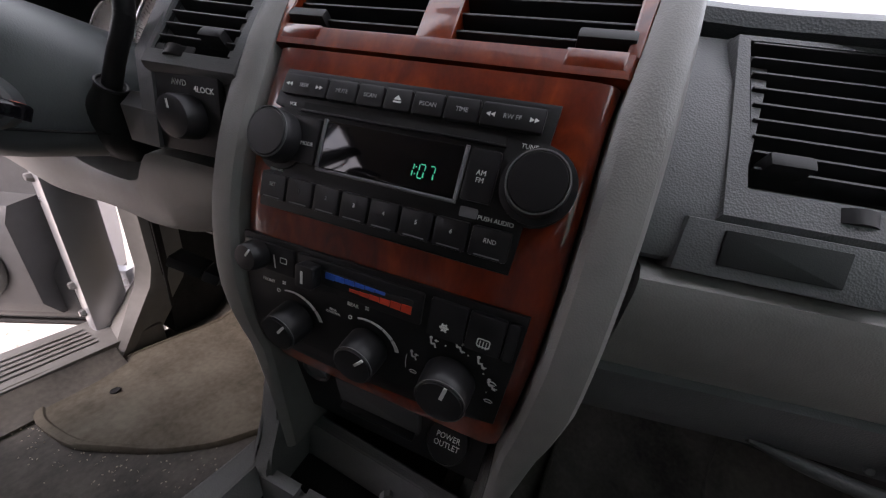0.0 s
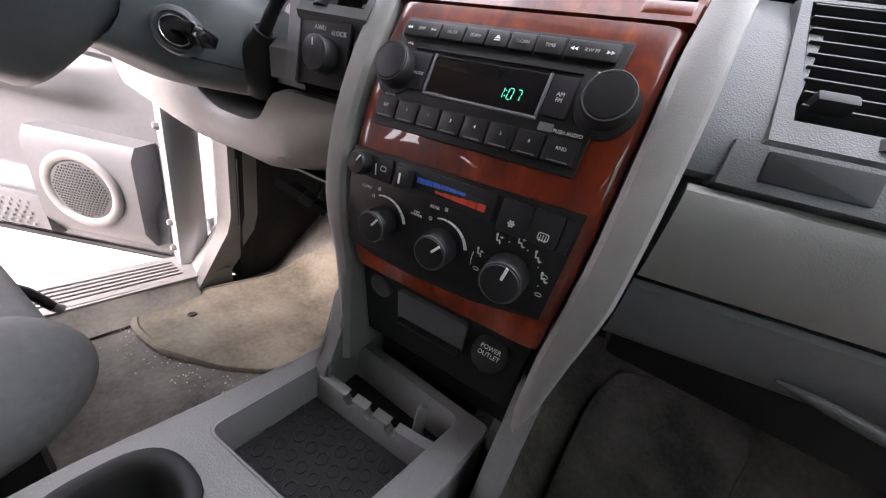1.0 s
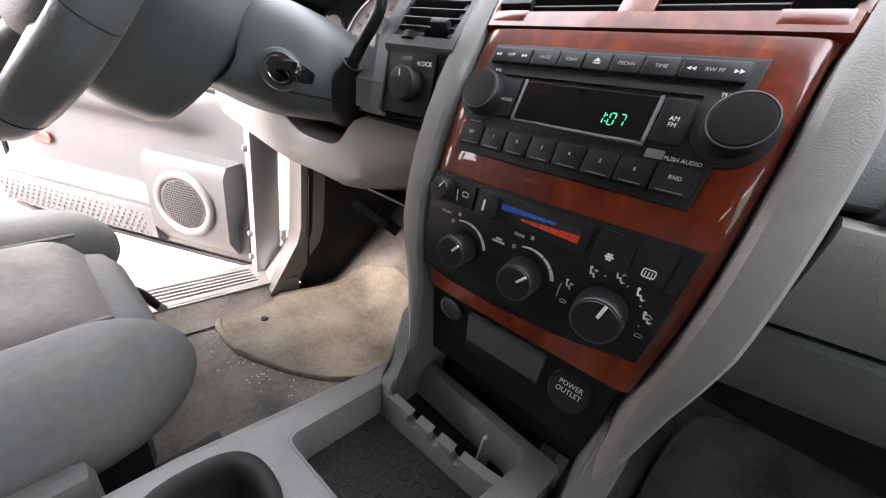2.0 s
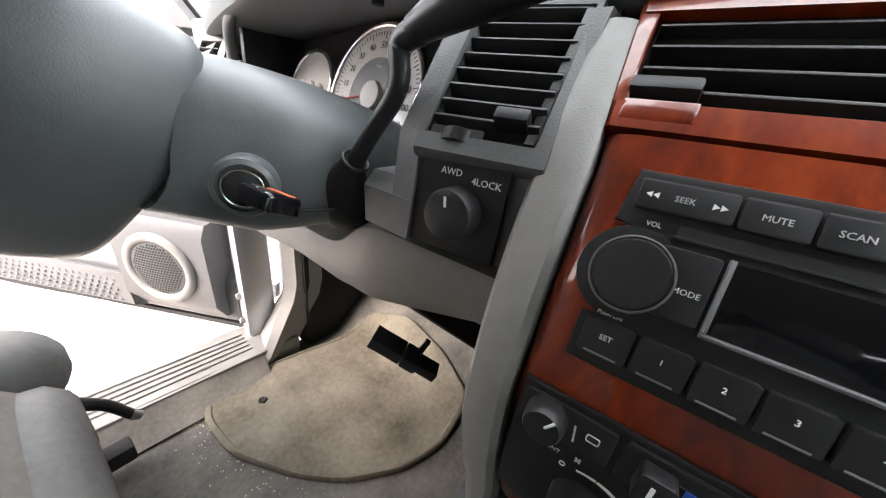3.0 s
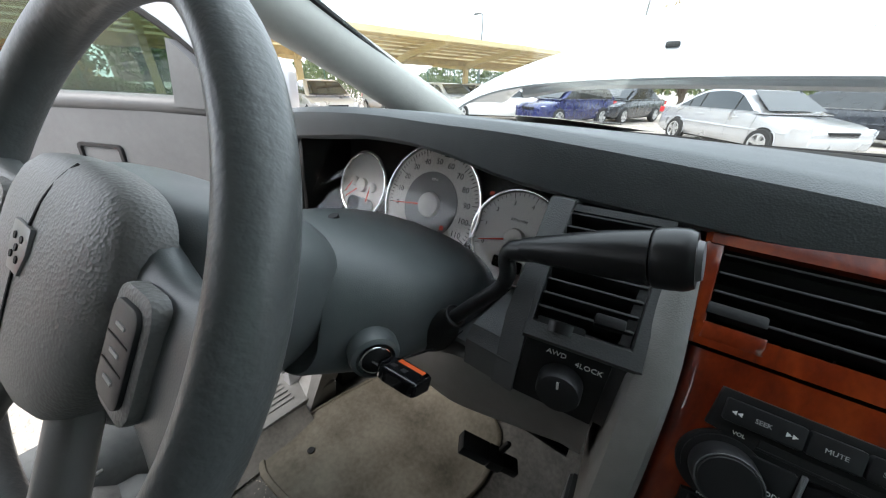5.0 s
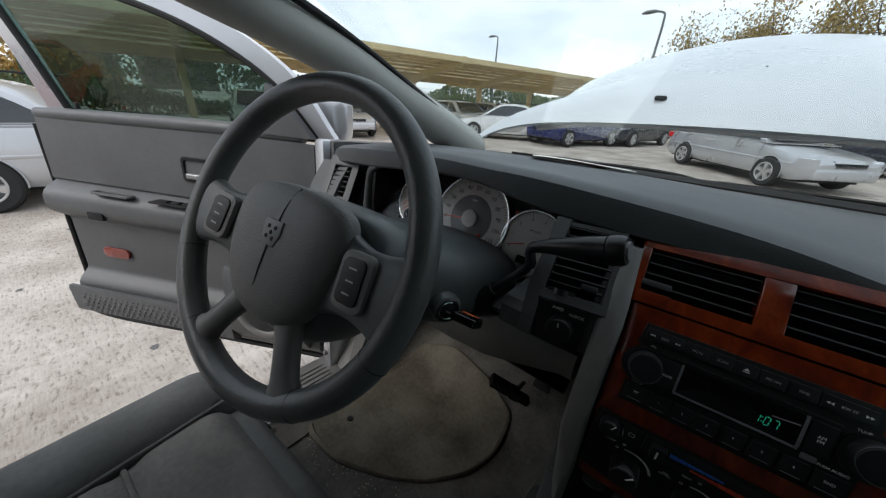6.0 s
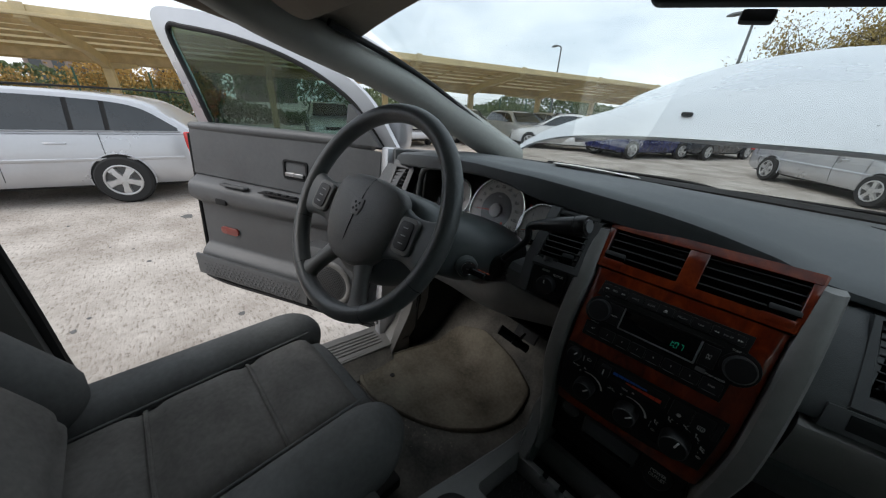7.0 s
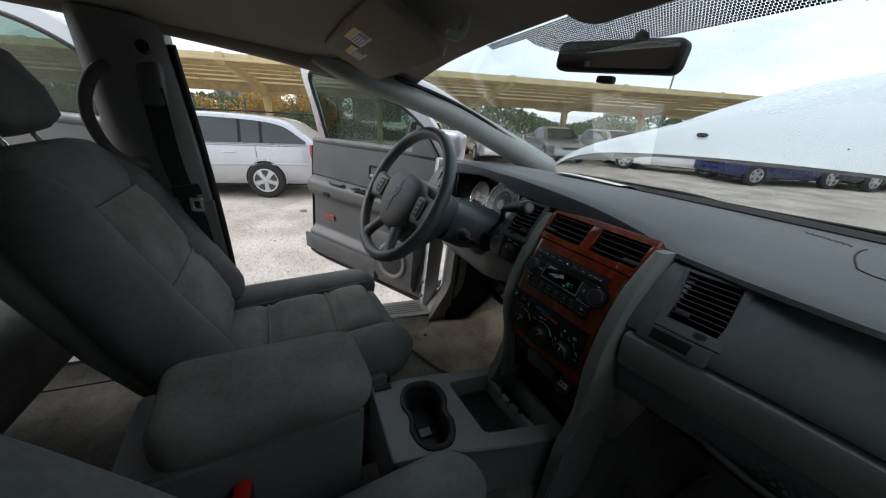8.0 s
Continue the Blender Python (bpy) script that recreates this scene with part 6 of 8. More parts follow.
for k in range(15):
    f = k / 14
    a = -math.pi / 2 + math.pi * f
    grow = abs(math.cos(a)) ** 0.42
    lid_rings.append([Vector((x, y + 0.020, 1.077 + 0.030 * math.sin(a) + (0.012 * (1 - (x / 0.10) ** 2) - 0.07 * max(0, y - 0.09) if f > 0.5 else 0))) for x, y in round_rect(0.196 - 0.05 * (1 - grow), 0.332 - 0.05 * (1 - grow), 0.040 - 0.012 * (1 - grow), 6)])
for s in (0.8, 0.6, 0.4, 0.2, 0.05):
    lid_rings.append([Vector((p.x * s, 0.020 + (p.y - 0.020) * s, 1.107 + 0.012 * (1 - (p.x * s / 0.10) ** 2) - 0.07 * max(0, (p.y - 0.020) * s - 0.09))) for p in lid_rings[14]])
lid = loft(lid_rings)
part("armrest", place(lid, arm_m), M_FABRIC, con, "padded grey cloth armrest lid")
buckle = thing("seat_belt_buckle", "black seat belt buckle with a red release button", "belt buckle", at=CAR @ Matrix.Translation((-0.088, -0.056, 0.0)))
part("housing", place(box(0.112, -0.560, 0.925, 0.038, 0.030, 0.11, 0.006), pose(0, 0, 0)), M_SATIN, buckle)
part("release_button", place(box(0.112, -0.558, 0.982, 0.034, 0.024, 0.009, 0.003), pose(0, 0, 0)), M_REDBTN, buckle, "red release button")

# ---- seats ----
def puff(rings, material, name, parent, label=""):
    return part(name, loft(rings), material, parent, label, angle=60)


def sring(cx, cy, cz, w, h, n=24, e=0.5, ax="y"):
    """A rounded box section across the seat at y (ax 'y'), or across its height."""
    out = []
    for j in range(n):
        a = 2 * math.pi * j / n
        ca, sa = math.cos(a), math.sin(a)
        out.append(Vector((cx + w * math.copysign(abs(ca) ** e, ca), cy, cz + h * math.copysign(abs(sa) ** e, sa))))
    return out


def seat(label, at, back=0.0):
    """A bucket seat: origin on the floor under the cushion's front edge, facing +y."""
    st = thing("bucket_seat", label, "seat", "front seats", at=at)
    part("base", box(0, -0.24, 0.14, 0.42, 0.44, 0.16, 0.03), M_RUBBER, st)
    for s in (-1, 1):
        part("seat_rail", box(s * 0.18, -0.22, 0.03, 0.035, 0.56, 0.035, 0.006), M_RUBBER, st)
    # cushion in three panels with seams between
    for k, (y0, y1) in enumerate(((-0.005, -0.1668), (-0.1672, -0.3468), (-0.3472, -0.50))):
        rings = []
        for j in range(13):
            t = j / 12
            y = y0 + (y1 - y0) * t
            z = 0.255 - 0.055 * (-y / 0.5)
            edge = min(t, 1 - t)
            h = 0.073 * (1 - math.exp(-edge * 16)) ** 0.6 if 0 < edge else 0.046
            fr = max(0, 0.06 + y) / 0.06
            w = 0.142
            rings.append(sring(0, y, z - 0.03 * fr ** 2, w, max(0.060, h) - 0.02 * fr ** 2, e=0.42))
        puff(rings, M_FABRIC, "cushion_panel", st)
    for y in (-0.167, -0.347):
        zc = 0.255 - 0.055 * (-y / 0.5)
        arc = [sring(0, y, zc, 0.142, 0.0625, e=0.42, n=36)[q] for q in range(3, 16)]
        part("seam", tube([tuple(p) for p in arc], [0.0042], steps=26, seg=8), M_FABRIC, st)
    for s in (-1, 1):
        rings = []
        for j in range(21):
            t = (j / 20) ** 1.7
            y = 0.036 - 0.566 * t
            r = math.sqrt(1 - (1 - min(1, (t + 0.003) / 0.17)) ** 2) * min(1, (1.04 - t) * 7) ** 0.5
            z = 0.262 - 0.05 * t
            cx = s * (0.198 + 0.015 * t)
            rings.append([Vector((cx + 0.068 * r * math.copysign(abs(math.cos(a)) ** 0.8, math.cos(a)), y, z + 0.078 * r * math.copysign(abs(math.sin(a)) ** 0.75, math.sin(a)) - 0.02 * s * 0)) for a in (2 * math.pi * q / 20 for q in range(20))])
        puff(rings, M_BOLSTER, "cushion_bolster", st)
    puff([sring(0, y, z, 0.15, h, e=0.5) for y, z, h in ((0.028, 0.20, 0.02), (0.024, 0.205, 0.05), (0.005, 0.215, 0.07), (-0.03, 0.22, 0.072))], M_BOLSTER, "cushion_front", st)
    for s in (-1, 1):
        part("piping", tube([(s * 0.1385, -0.02 - 0.46 * q / 6, 0.310 - 0.052 * q / 6) for q in range(7)], [0.0032], steps=24, seg=8), M_BOLSTER, st)
    part("side_shield", box(0.285, -0.30, 0.20, 0.03, 0.46, 0.10, 0.014), M_CONSOLE, st)
    # backrest
    lean = pose(0, -0.485 + back, 0.27, 26) @ Matrix.Diagonal((1.0, 1.0, 0.94, 1.0))
    for z0, z1 in ((0.02, 0.2268), (0.2272, 0.44)):
        rings = []
        for j in range(13):
            t = j / 12
            z = z0 + (z1 - z0) * t
            edge = min(t, 1 - t)
            d = 0.078 * (1 - math.exp(-edge * 16)) ** 0.6 if 0 < edge else 0.035
            w = 0.140 + 0.012 * z
            rings.append([lean @ Vector((w * math.copysign(abs(math.cos(a)) ** 0.35, math.cos(a)), max(0.064, d) * math.copysign(abs(math.sin(a)) ** 0.35, math.sin(a)), z)) for a in (2 * math.pi * q / 24 for q in range(24))])
        puff(rings, M_FABRIC, "backrest_panel", st)
    fold = [lean @ Vector((0.1427 * math.copysign(abs(math.cos(a)) ** 0.35, math.cos(a)), 0.0660 * abs(math.sin(a)) ** 0.35, 0.227)) for a in (math.pi * (0.08 + 0.84 * q / 12) for q in range(13))]
    part("seam", tube([tuple(p) for p in fold], [0.0042], steps=26, seg=8), M_FABRIC, st)
    for s in (-1, 1):
        rings = []
        for j in range(21):
            t = j / 20
            z = -0.02 + 0.56 * t
            r = min(1, (0.05 + t) * 6) ** 0.5 * min(1, (1.03 - t) * 6) ** 0.5
            cx = s * (0.198 - 0.045 * t ** 3)
            rings.append([lean @ Vector((cx + 0.070 * r * math.cos(a), 0.018 + 0.085 * r * math.sin(a) * (1 - 0.35 * t), z)) for a in (2 * math.pi * q / 20 for q in range(20))])
        puff(rings, M_BOLSTER, "backrest_bolster", st)
    puff([[lean @ Vector((w * math.copysign(abs(math.cos(a)) ** 0.5, math.cos(a)), d * math.copysign(abs(math.sin(a)) ** 0.6, math.sin(a)), z)) for a in (2 * math.pi * q / 24 for q in range(24))] for w, d, z in ((0.16, 0.05, 0.43), (0.185, 0.065, 0.47), (0.18, 0.062, 0.53), (0.16, 0.05, 0.565), (0.12, 0.03, 0.58))], M_BOLSTER, "backrest_top", st)
    puff([[lean @ Vector((w * math.copysign(abs(math.cos(a)) ** 0.5, math.cos(a)), -0.065 + d * math.sin(a), z)) for a in (2 * math.pi * q / 24 for q in range(24))] for w, d, z in ((0.21, 0.05, 0.0), (0.23, 0.055, 0.2), (0.22, 0.05, 0.45), (0.17, 0.035, 0.56))], M_CONSOLE, "back_shell", st)
    hr = puff([[lean @ Vector((w * math.copysign(abs(math.cos(a)) ** 0.42, math.cos(a)), 0.005 + d * math.copysign(abs(math.sin(a)) ** 0.8, math.sin(a)), z)) for a in (2 * math.pi * q / 24 for q in range(24))] for w, d, z in ((0.075, 0.03, 0.605), (0.112, 0.050, 0.622), (0.128, 0.058, 0.68), (0.122, 0.052, 0.745), (0.10, 0.035, 0.775), (0.05, 0.012, 0.785))], M_BOLSTER, "head_restraint", st)
    for s in (-1, 1):
        part("restraint_post", tube([tuple(lean @ Vector((s * 0.055, 0, 0.54))), tuple(lean @ Vector((s * 0.055, 0, 0.65)))], [0.006], steps=3, seg=10), M_CHROME, st)
    return st


seat("charcoal cloth front seat with stitched panels and side bolsters", CAR @ pose(-0.545, -0.252, 0.645, 0, 0, 4) @ Matrix.Scale(1.03, 4))
seat("charcoal cloth passenger seat with stitched panels and side bolsters", CAR @ pose(0.305, -0.225, 0.655, 0, 0, 5), 0.080)

sl_ = thing("seat_lever", "black seat release lever with a worn metal end beside the cushion", "lever", at=CAR @ Matrix.Translation((-0.042, 0.0, -0.031)))
part("arm", tube([(-0.712, -0.245, 0.842), (-0.710, -0.215, 0.815), (-0.707, -0.190, 0.770)], [0.012, 0.010, 0.009], steps=10, seg=10), M_SATIN, sl_)
part("tip", tube([(-0.707, -0.192, 0.773), (-0.705, -0.180, 0.762)], [0.010, 0.008], steps=3, seg=10), M_SILVERTRIM, sl_)
part("bracket", box(-0.712, -0.26, 0.80, 0.02, 0.04, 0.12, 0.006), M_RUBBER, sl_)
bench = thing("rear_bench", "grey cloth rear bench seat", "rear seat", at=CAR)
part("cushion", box(0, -1.36, 0.93, 1.40, 0.54, 0.22, 0.07, 4), M_BOLSTER, bench)
part("backrest", place(box(0, 0, 0.3, 1.35, 0.16, 0.62, 0.06, 4), pose(0, -1.66, 0.94, 18)), M_BOLSTER, bench)
for x in (-0.42, 0.42):
    part("head_restraint", box(x, -1.90, 1.60, 0.26, 0.10, 0.16, 0.045, 4), M_BOLSTER, bench)

# ---- seat belt on the pillar ----
belt = thing("seat_belt", "black seat belt with a metal tongue on the pillar", "seat belt", at=CAR @ Matrix.Translation((0.012, 0.012, 0.022)))
part("upper_anchor", place(box(0, 0, 0, 0.05, 0.055, 0.11, 0.018, 3), pose(-0.722, -0.858, 1.555, 0, -8, 0)), M_BEZEL, belt)
part("anchor_button", place(lathe([(0, 0), (0.016, 0), (0.014, 0.012), (0, 0.013)], 18), pose(-0.70, -0.855, 1.635, 0, 75, 0)), M_SATIN, belt)
part("webbing", loft([[Vector(p) + Vector((0, d, 0)) for d in (-0.024, 0.024)] + [Vector(p) + Vector((0.0025, d, 0)) for d in (0.024, -0.024)] for p in spline([(-0.700, -0.855, 1.55), (-0.715, -0.84, 1.35), (-0.725, -0.80, 1.15), (-0.735, -0.78, 0.80)], 16)]), M_BELT, belt)
part("tongue_cover", place(box(0, 0, 0, 0.016, 0.07, 0.032, 0.006), pose(-0.700, -0.815, 1.285, 12, 0, 0)), M_SATIN, belt)
part("tongue", place(frame_plate(round_rect(0.034, 0.042, 0.005), round_rect(0.016, 0.022, 0.003), 0.003), pose(-0.696, -0.795, 1.245, 8, 0, 80)), M_CHROME, belt, "bright metal tongue")
gh = thing("grab_handle", "grey plastic grab handle on the pillar", "grab handle", at=CAR)
# handle drawn in the shade-darkened pillar grey
part("handle", tube([(-0.73, -0.90, 1.62), (-0.685, -0.945, 1.585), (-0.672, -0.97, 1.50), (-0.685, -0.945, 1.40), (-0.735, -0.89, 1.36)], [0.018, 0.014, 0.013, 0.014, 0.018], steps=24, seg=12), M_PILLARSHADE, gh)

# ---- mirror and visor ----
mir = thing("rear_view_mirror", "black framed rear-view mirror hung from the windscreen", "mirror", at=CAR)
MM = axes((-0.030, -0.005, 1.714), (0.96, 0.20, -0.09), (0, -0.04, 1.0))
part("case", place(plate(round_rect(0.225, 0.049, 0.014, 5), 0.024, 0.008, 3), MM @ Matrix.Translation((0, 0.012, 0))), M_RUBBER, mir)
M_MIRROR = surface("mirror_glass", (0.75, 0.76, 0.76), 0.02, metal=1.0, vary=0.01, smudge=0.01)
part("glass", place(plate(round_rect(0.212, 0.038, 0.010, 5), 0.001), MM @ Matrix.Translation((0, -0.0121, 0))), M_MIRROR, mir, "mirror glass", smooth=False)
part("stem", tube([(-0.030, 0.005, 1.720), (-0.025, 0.030, 1.738), (-0.022, 0.045, 1.750)], [0.010, 0.010, 0.016], steps=8, seg=10), M_RUBBER, mir)
part("day_night_tab", place(box(0.0, 0.0, -0.036, 0.030, 0.018, 0.012, 0.004), MM), M_RUBBER, mir)
# sheet of paper on the dash under the screen
pap = thing("paper_sheet", "white printed sheet of paper lying on the dashboard under the windscreen", "paper", at=CAR)
PPM = pose(-0.36, 0.455, 1.4655, -3.5, 0, 24)
part("sheet", place(sheet(lambda u, v: (-0.105 + 0.21 * u, -0.148 + 0.296 * v, 0.004 * math.sin(3.0 * u + 1.0) + 0.003 * math.sin(4 * v)), 10, 12, 0.0006), PPM), M_PAPER, pap)
for k in range(9):
    part("text_bar", place(box(-0.01 + 0.01 * (k % 3), 0.10 - 0.024 * k, 0.0085, 0.15 - 0.02 * (k % 4), 0.006, 0.0006), PPM), M_DIALGREY, pap, smooth=False)
vis = thing("sun_visor", "grey cloth sun visor with white and yellow warning labels", "sun visor", at=CAR)
VM = axes((-0.395, -0.335, 1.728), (0.98, 0.12, 0.05), (0.0, -0.94, 0.34))
part("flap", place(plate(round_rect(0.40, 0.165, 0.035, 5), 0.020, 0.007, 3), VM), M_HEADLINER, vis)
for x, z, w, h in ((0.000, 0.045, 0.080, 0.042), (-0.090, 0.020, 0.070, 0.040)):
    lb = part("warning_label", place(plate(round_rect(w, h, 0.002), 0.0006), VM @ Matrix.Translation((x, -0.0203, z))), M_PAPER, vis, "white paper warning label", smooth=False)
    part("label_band", place(plate([(-w / 2, h / 2 - 0.009), (w / 2, h / 2 - 0.009), (w / 2, h / 2), (-w / 2, h / 2)], 0.0004), VM @ Matrix.Translation((x, -0.0210, z))), M_YELLOW, lb, smooth=False)
    for k in range(4):
        part("text_bar", place(plate([(-w * 0.44, -0.0008), (w * 0.2, -0.0008), (w * 0.2, 0.0008), (-w * 0.44, 0.0008)], 0.0004), VM @ Matrix.Translation((x, -0.0210, z + 0.004 - 0.006 * k))), M_DIALGREY, lb, smooth=False)
    part("picture_block", place(plate(round_rect(0.018, 0.02, 0.002), 0.0004), VM @ Matrix.Translation((x + w * 0.33, -0.0210, z - 0.005))), M_DIALGREY, lb, smooth=False)
part("pivot", tube([(-0.61, -0.26, 1.70), (-0.62, -0.27, 1.735)], [0.012], steps=3, seg=10), M_PILLAR, vis)
vis2 = thing("sun_visor", "grey cloth sun visor folded against the headliner", "sun visor", at=CAR)
part("flap", place(plate(round_rect(0.40, 0.165, 0.035, 5), 0.020, 0.007, 3), axes((0.30, -0.30, 1.722), (0.99, -0.06, 0), (0, -0.95, 0.30))), M_HEADLINER, vis2)
cl = thing("visor_clip", "small grey visor clip on the headliner", "clip", at=CAR)
part("hook", tube([(-0.15, -0.24, 1.745), (-0.15, -0.25, 1.715), (-0.15, -0.275, 1.712)], [0.008], steps=6, seg=8), M_PILLAR, cl)

# specks of dirt on the outside of the screen
rng = random.Random(3)
specks = bmesh.new()
for k in range(46):
    u, v = rng.uniform(0.12, 0.9), rng.uniform(0.10, 0.85)
    p = Vector(ws(u, v)) + Vector((0, 0, 0.006))
    r = rng.choice((0.0006, 0.0008, 0.0010, 0.0016))
    add(specks, place(lathe([(0, 0), (r, 0), (r * 0.6, r * 0.5), (0, r * 0.6)], 7), pose(p.x, p.y, p.z, -18, 0, rng.uniform(0, 180)) @ Matrix.Diagonal((1.0, rng.uniform(0.5, 1.6), 1.0, 1.0))))
tagged(part("dirt_specks", specks, M_STAINDARK, smooth=False), "small dark specks of dirt on the windscreen", "dirt", kind="stuff").matrix_world = CAR

# ---- open front door ----
DM = pose(-0.972, 0.105, 0, 0, 0, 211.3)
# local: x along the door to its rear edge, y outwards, z up


def dpart(name, bm, material, parent=None, label="", smooth=True):
    """A door part, drawn with y outwards and laid into the door's own axes with y inwards."""
    return part(name, place(bm, Matrix.Diagonal((1, -1, 1, 1))), material, parent, label, smooth)


def open_door(label, at, ln=1.02):
    dr = thing("entry_door", label, "car door", "open side doors", at=at)
    def skin(x0, x1, y0, y1):
        rings = []
        for k in range(11):
            z = 0.63 + 0.78 * k / 10
            b = 0.05 * math.sin(math.pi * k / 10) - 0.02 * (k / 10) ** 2
            rings.append([Vector((x0, y0, z)), Vector((x0, y1 + b, z)), Vector((x1, y1 + b, z)), Vector((x1, y0, z))])
        return loft(rings)
    dpart("outer_shell", skin(0.0, ln, 0.03, 0.10), M_SILVER, dr, "silver painted outer shell")
    # inner trim: sculpted sheet
    def trim(u, v):
        x = 0.02 + (ln - 0.045) * u
        z = 0.665 + 0.760 * v
        y = 0.026 - 0.006 * math.sin(math.pi * v)
        arm = math.exp(-((z - 1.135) / 0.052) ** 4) * (1 / (1 + math.exp(-(x - 0.20) * 30)))
        pock = math.exp(-((z - 0.755) / 0.085) ** 6) * (0.75 + 0.25 / (1 + math.exp(-(x - 0.1) * 20)))
        return (x, y - 0.055 * arm - 0.045 * pock - 0.012 * (z > 1.205), z)
    dpart("inner_trim", sheet(trim, 44, 64, 0.006), M_PANEL, dr, "grey moulded inner trim")
    dpart("trim_line", box(ln * 0.48, 0.012, 1.262, ln * 0.9, 0.006, 0.004), M_BLACK, dr)
    dpart("belt_rail", tube([(0.06, 0.025, 1.445), (0.4, 0.02, 1.437), (0.8, 0.018, 1.424), (ln - 0.03, 0.02, 1.415)], [0.022, 0.022, 0.02, 0.018], steps=20, seg=10), M_PANEL, dr)
    dpart("lock_pin", place(lathe([(0, 0), (0.006, 0), (0.006, 0.022), (0.004, 0.026), (0, 0.027)], 14), pose(0.83, 0.02, 1.436)), M_BLACK, dr)
    # window frame leaning inwards at the top
    def fr_line(off):
        pts = [(0.03 - off, 0.045, 1.44), (0.16 - off * 0.8, 0.03, 1.585 + off * 0.6), (0.36, 0.005, 1.690 + off), (0.60, -0.015, 1.752 + off), (0.86 + off * 0.2, -0.022, 1.784 + off), (0.985 + off * 1.3, -0.020, 1.778 + off * 0.8), (0.935 + off, 0.005, 1.60), (0.880 + off * 1.2, 0.03, 1.42)]
        return spline(pts, 60)
    o, i = fr_line(0.060), fr_line(0.0)
    rings = []
    for a, b in zip(o, i):
        a, b = Vector(a), Vector(b)
        rings.append([a + Vector((0, 0.030, 0)), a, b, b + Vector((0, 0.012, 0)), b.lerp(a, 0.4) + Vector((0, 0.045, 0))])
    dpart("window_frame", loft(rings), M_SILVER, dr, "silver painted window frame")
    sl = [Vector(b) for b in i]
    dpart("window_seal", tube([tuple(p + Vector((0, 0.006, 0))) for p in sl[::4]], [0.010], steps=60, seg=8), M_RUBBER, dr)
    gl = bmesh.new()
    vs = [gl.verts.new(p + Vector((0, 0.012, 0))) for p in sl]
    gl.faces.new(vs)
    bmesh.ops.triangulate(gl, faces=gl.faces[:])
    r = bmesh.ops.extrude_face_region(gl, geom=gl.faces[:])
    bmesh.ops.translate(gl, vec=(0, 0.004, 0), verts=[v for v in r["geom"] if isinstance(v, bmesh.types.BMVert)])
    g = dpart("window_glass", gl, M_SIDEGLASS, dr, "green tinted window glass", smooth=False)
    g.visible_shadow = False
    # handle, switches, reflector, speaker, pocket
    dpart("handle_recess", place(frame_plate(round_rect(0.125, 0.080, 0.012), round_rect(0.102, 0.060, 0.008), 0.010), pose(0.41, 0.010, 1.300)), M_BLACK, dr)
    dpart("handle_cup", box(0.41, 0.014, 1.300, 0.10, 0.004, 0.06), M_HOLESHADE, dr)
    dpart("pull_handle", box(0.41, 0.000, 1.281, 0.092, 0.014, 0.018, 0.005, 3), M_SILVERTRIM, dr, "satin silver pull handle")
    dpart("arm_pull", place(frame_plate(round_rect(0.15, 0.030, 0.012), round_rect(0.115, 0.016, 0.007), 0.008), pose(0.72, -0.030, 1.186) @ pose(0, 0, 0, -90)), M_PANEL, dr)
    dpart("arm_pull_hole", box(0.72, -0.030, 1.184, 0.115, 0.016, 0.004), M_HOLESHADE, dr)
    sw = dpart("switch_plate", box(0.47, -0.026, 1.188, 0.20, 0.042, 0.006, 0.002), M_BLACK, dr)
    for k in range(4):
        dpart("window_switch", box(0.40 + 0.042 * k, -0.028, 1.193, 0.028, 0.018, 0.007, 0.002), M_SATIN, sw)
    dpart("arm_notch", box(0.80, -0.038, 1.105, 0.06, 0.012, 0.026, 0.003), M_HOLESHADE, dr)
    dpart("reflector", place(plate(round_rect(0.110, 0.038, 0.018, 6), 0.008, 0.003), pose(0.83, 0.012, 0.945)), M_REDLENS, dr, "oval red reflector")
    pk = dpart("map_pocket", loft([[Vector((x, y, z)) for y, z in ((0.02, 0.685), (-0.030, 0.690), (-0.052, 0.705), (-0.058, 0.80), (-0.054, 0.812), (-0.044, 0.812), (-0.040, 0.72), (0.02, 0.70))] for x in (0.335, 0.5, 0.7, 0.9, 1.0)]), M_PANEL, dr, "grey map pocket with raised studs")
    for a in range(26):
        for b in range(5):
            dpart("stud", place(lathe([(0.0055, 0), (0.004, 0.0018), (0.0, 0.0024)], 8), pose(0.375 + 0.0225 * a + 0.011 * (b % 2), -0.0565 - 0.00002 * b, 0.717 + 0.017 * b, 90)), M_PANEL, pk)
    dpart("speaker_housing", loft([[Vector((x, y, z)) for y, z in ((0.03, 0.70), (-0.03, 0.71), (-0.062, 0.76), (-0.066, 0.97), (-0.050, 1.005), (0.03, 1.015))] for x in (0.05, 0.07, 0.30, 0.33)]), M_PANEL, dr)
    sp = pose(0.195, -0.066, 0.862, 90)
    dpart("speaker_ring", place(torus(0.092, 0.014, 44, 12, 0.7), sp), M_LOWER, dr, "pale grey speaker ring")
    grill = dpart("speaker_grille", place(lathe([(0, 0.002), (0.080, 0.0), (0.078, 0.004), (0.05, 0.008), (0, 0.010)], 40), sp), M_BEZEL, dr, "perforated speaker grille")
    holes = bmesh.new()
    for a in range(-9, 10):
        for b in range(-9, 10):
            x, z = a * 0.0082 + 0.0041 * (b % 2), b * 0.0078
            r = math.hypot(x, z)
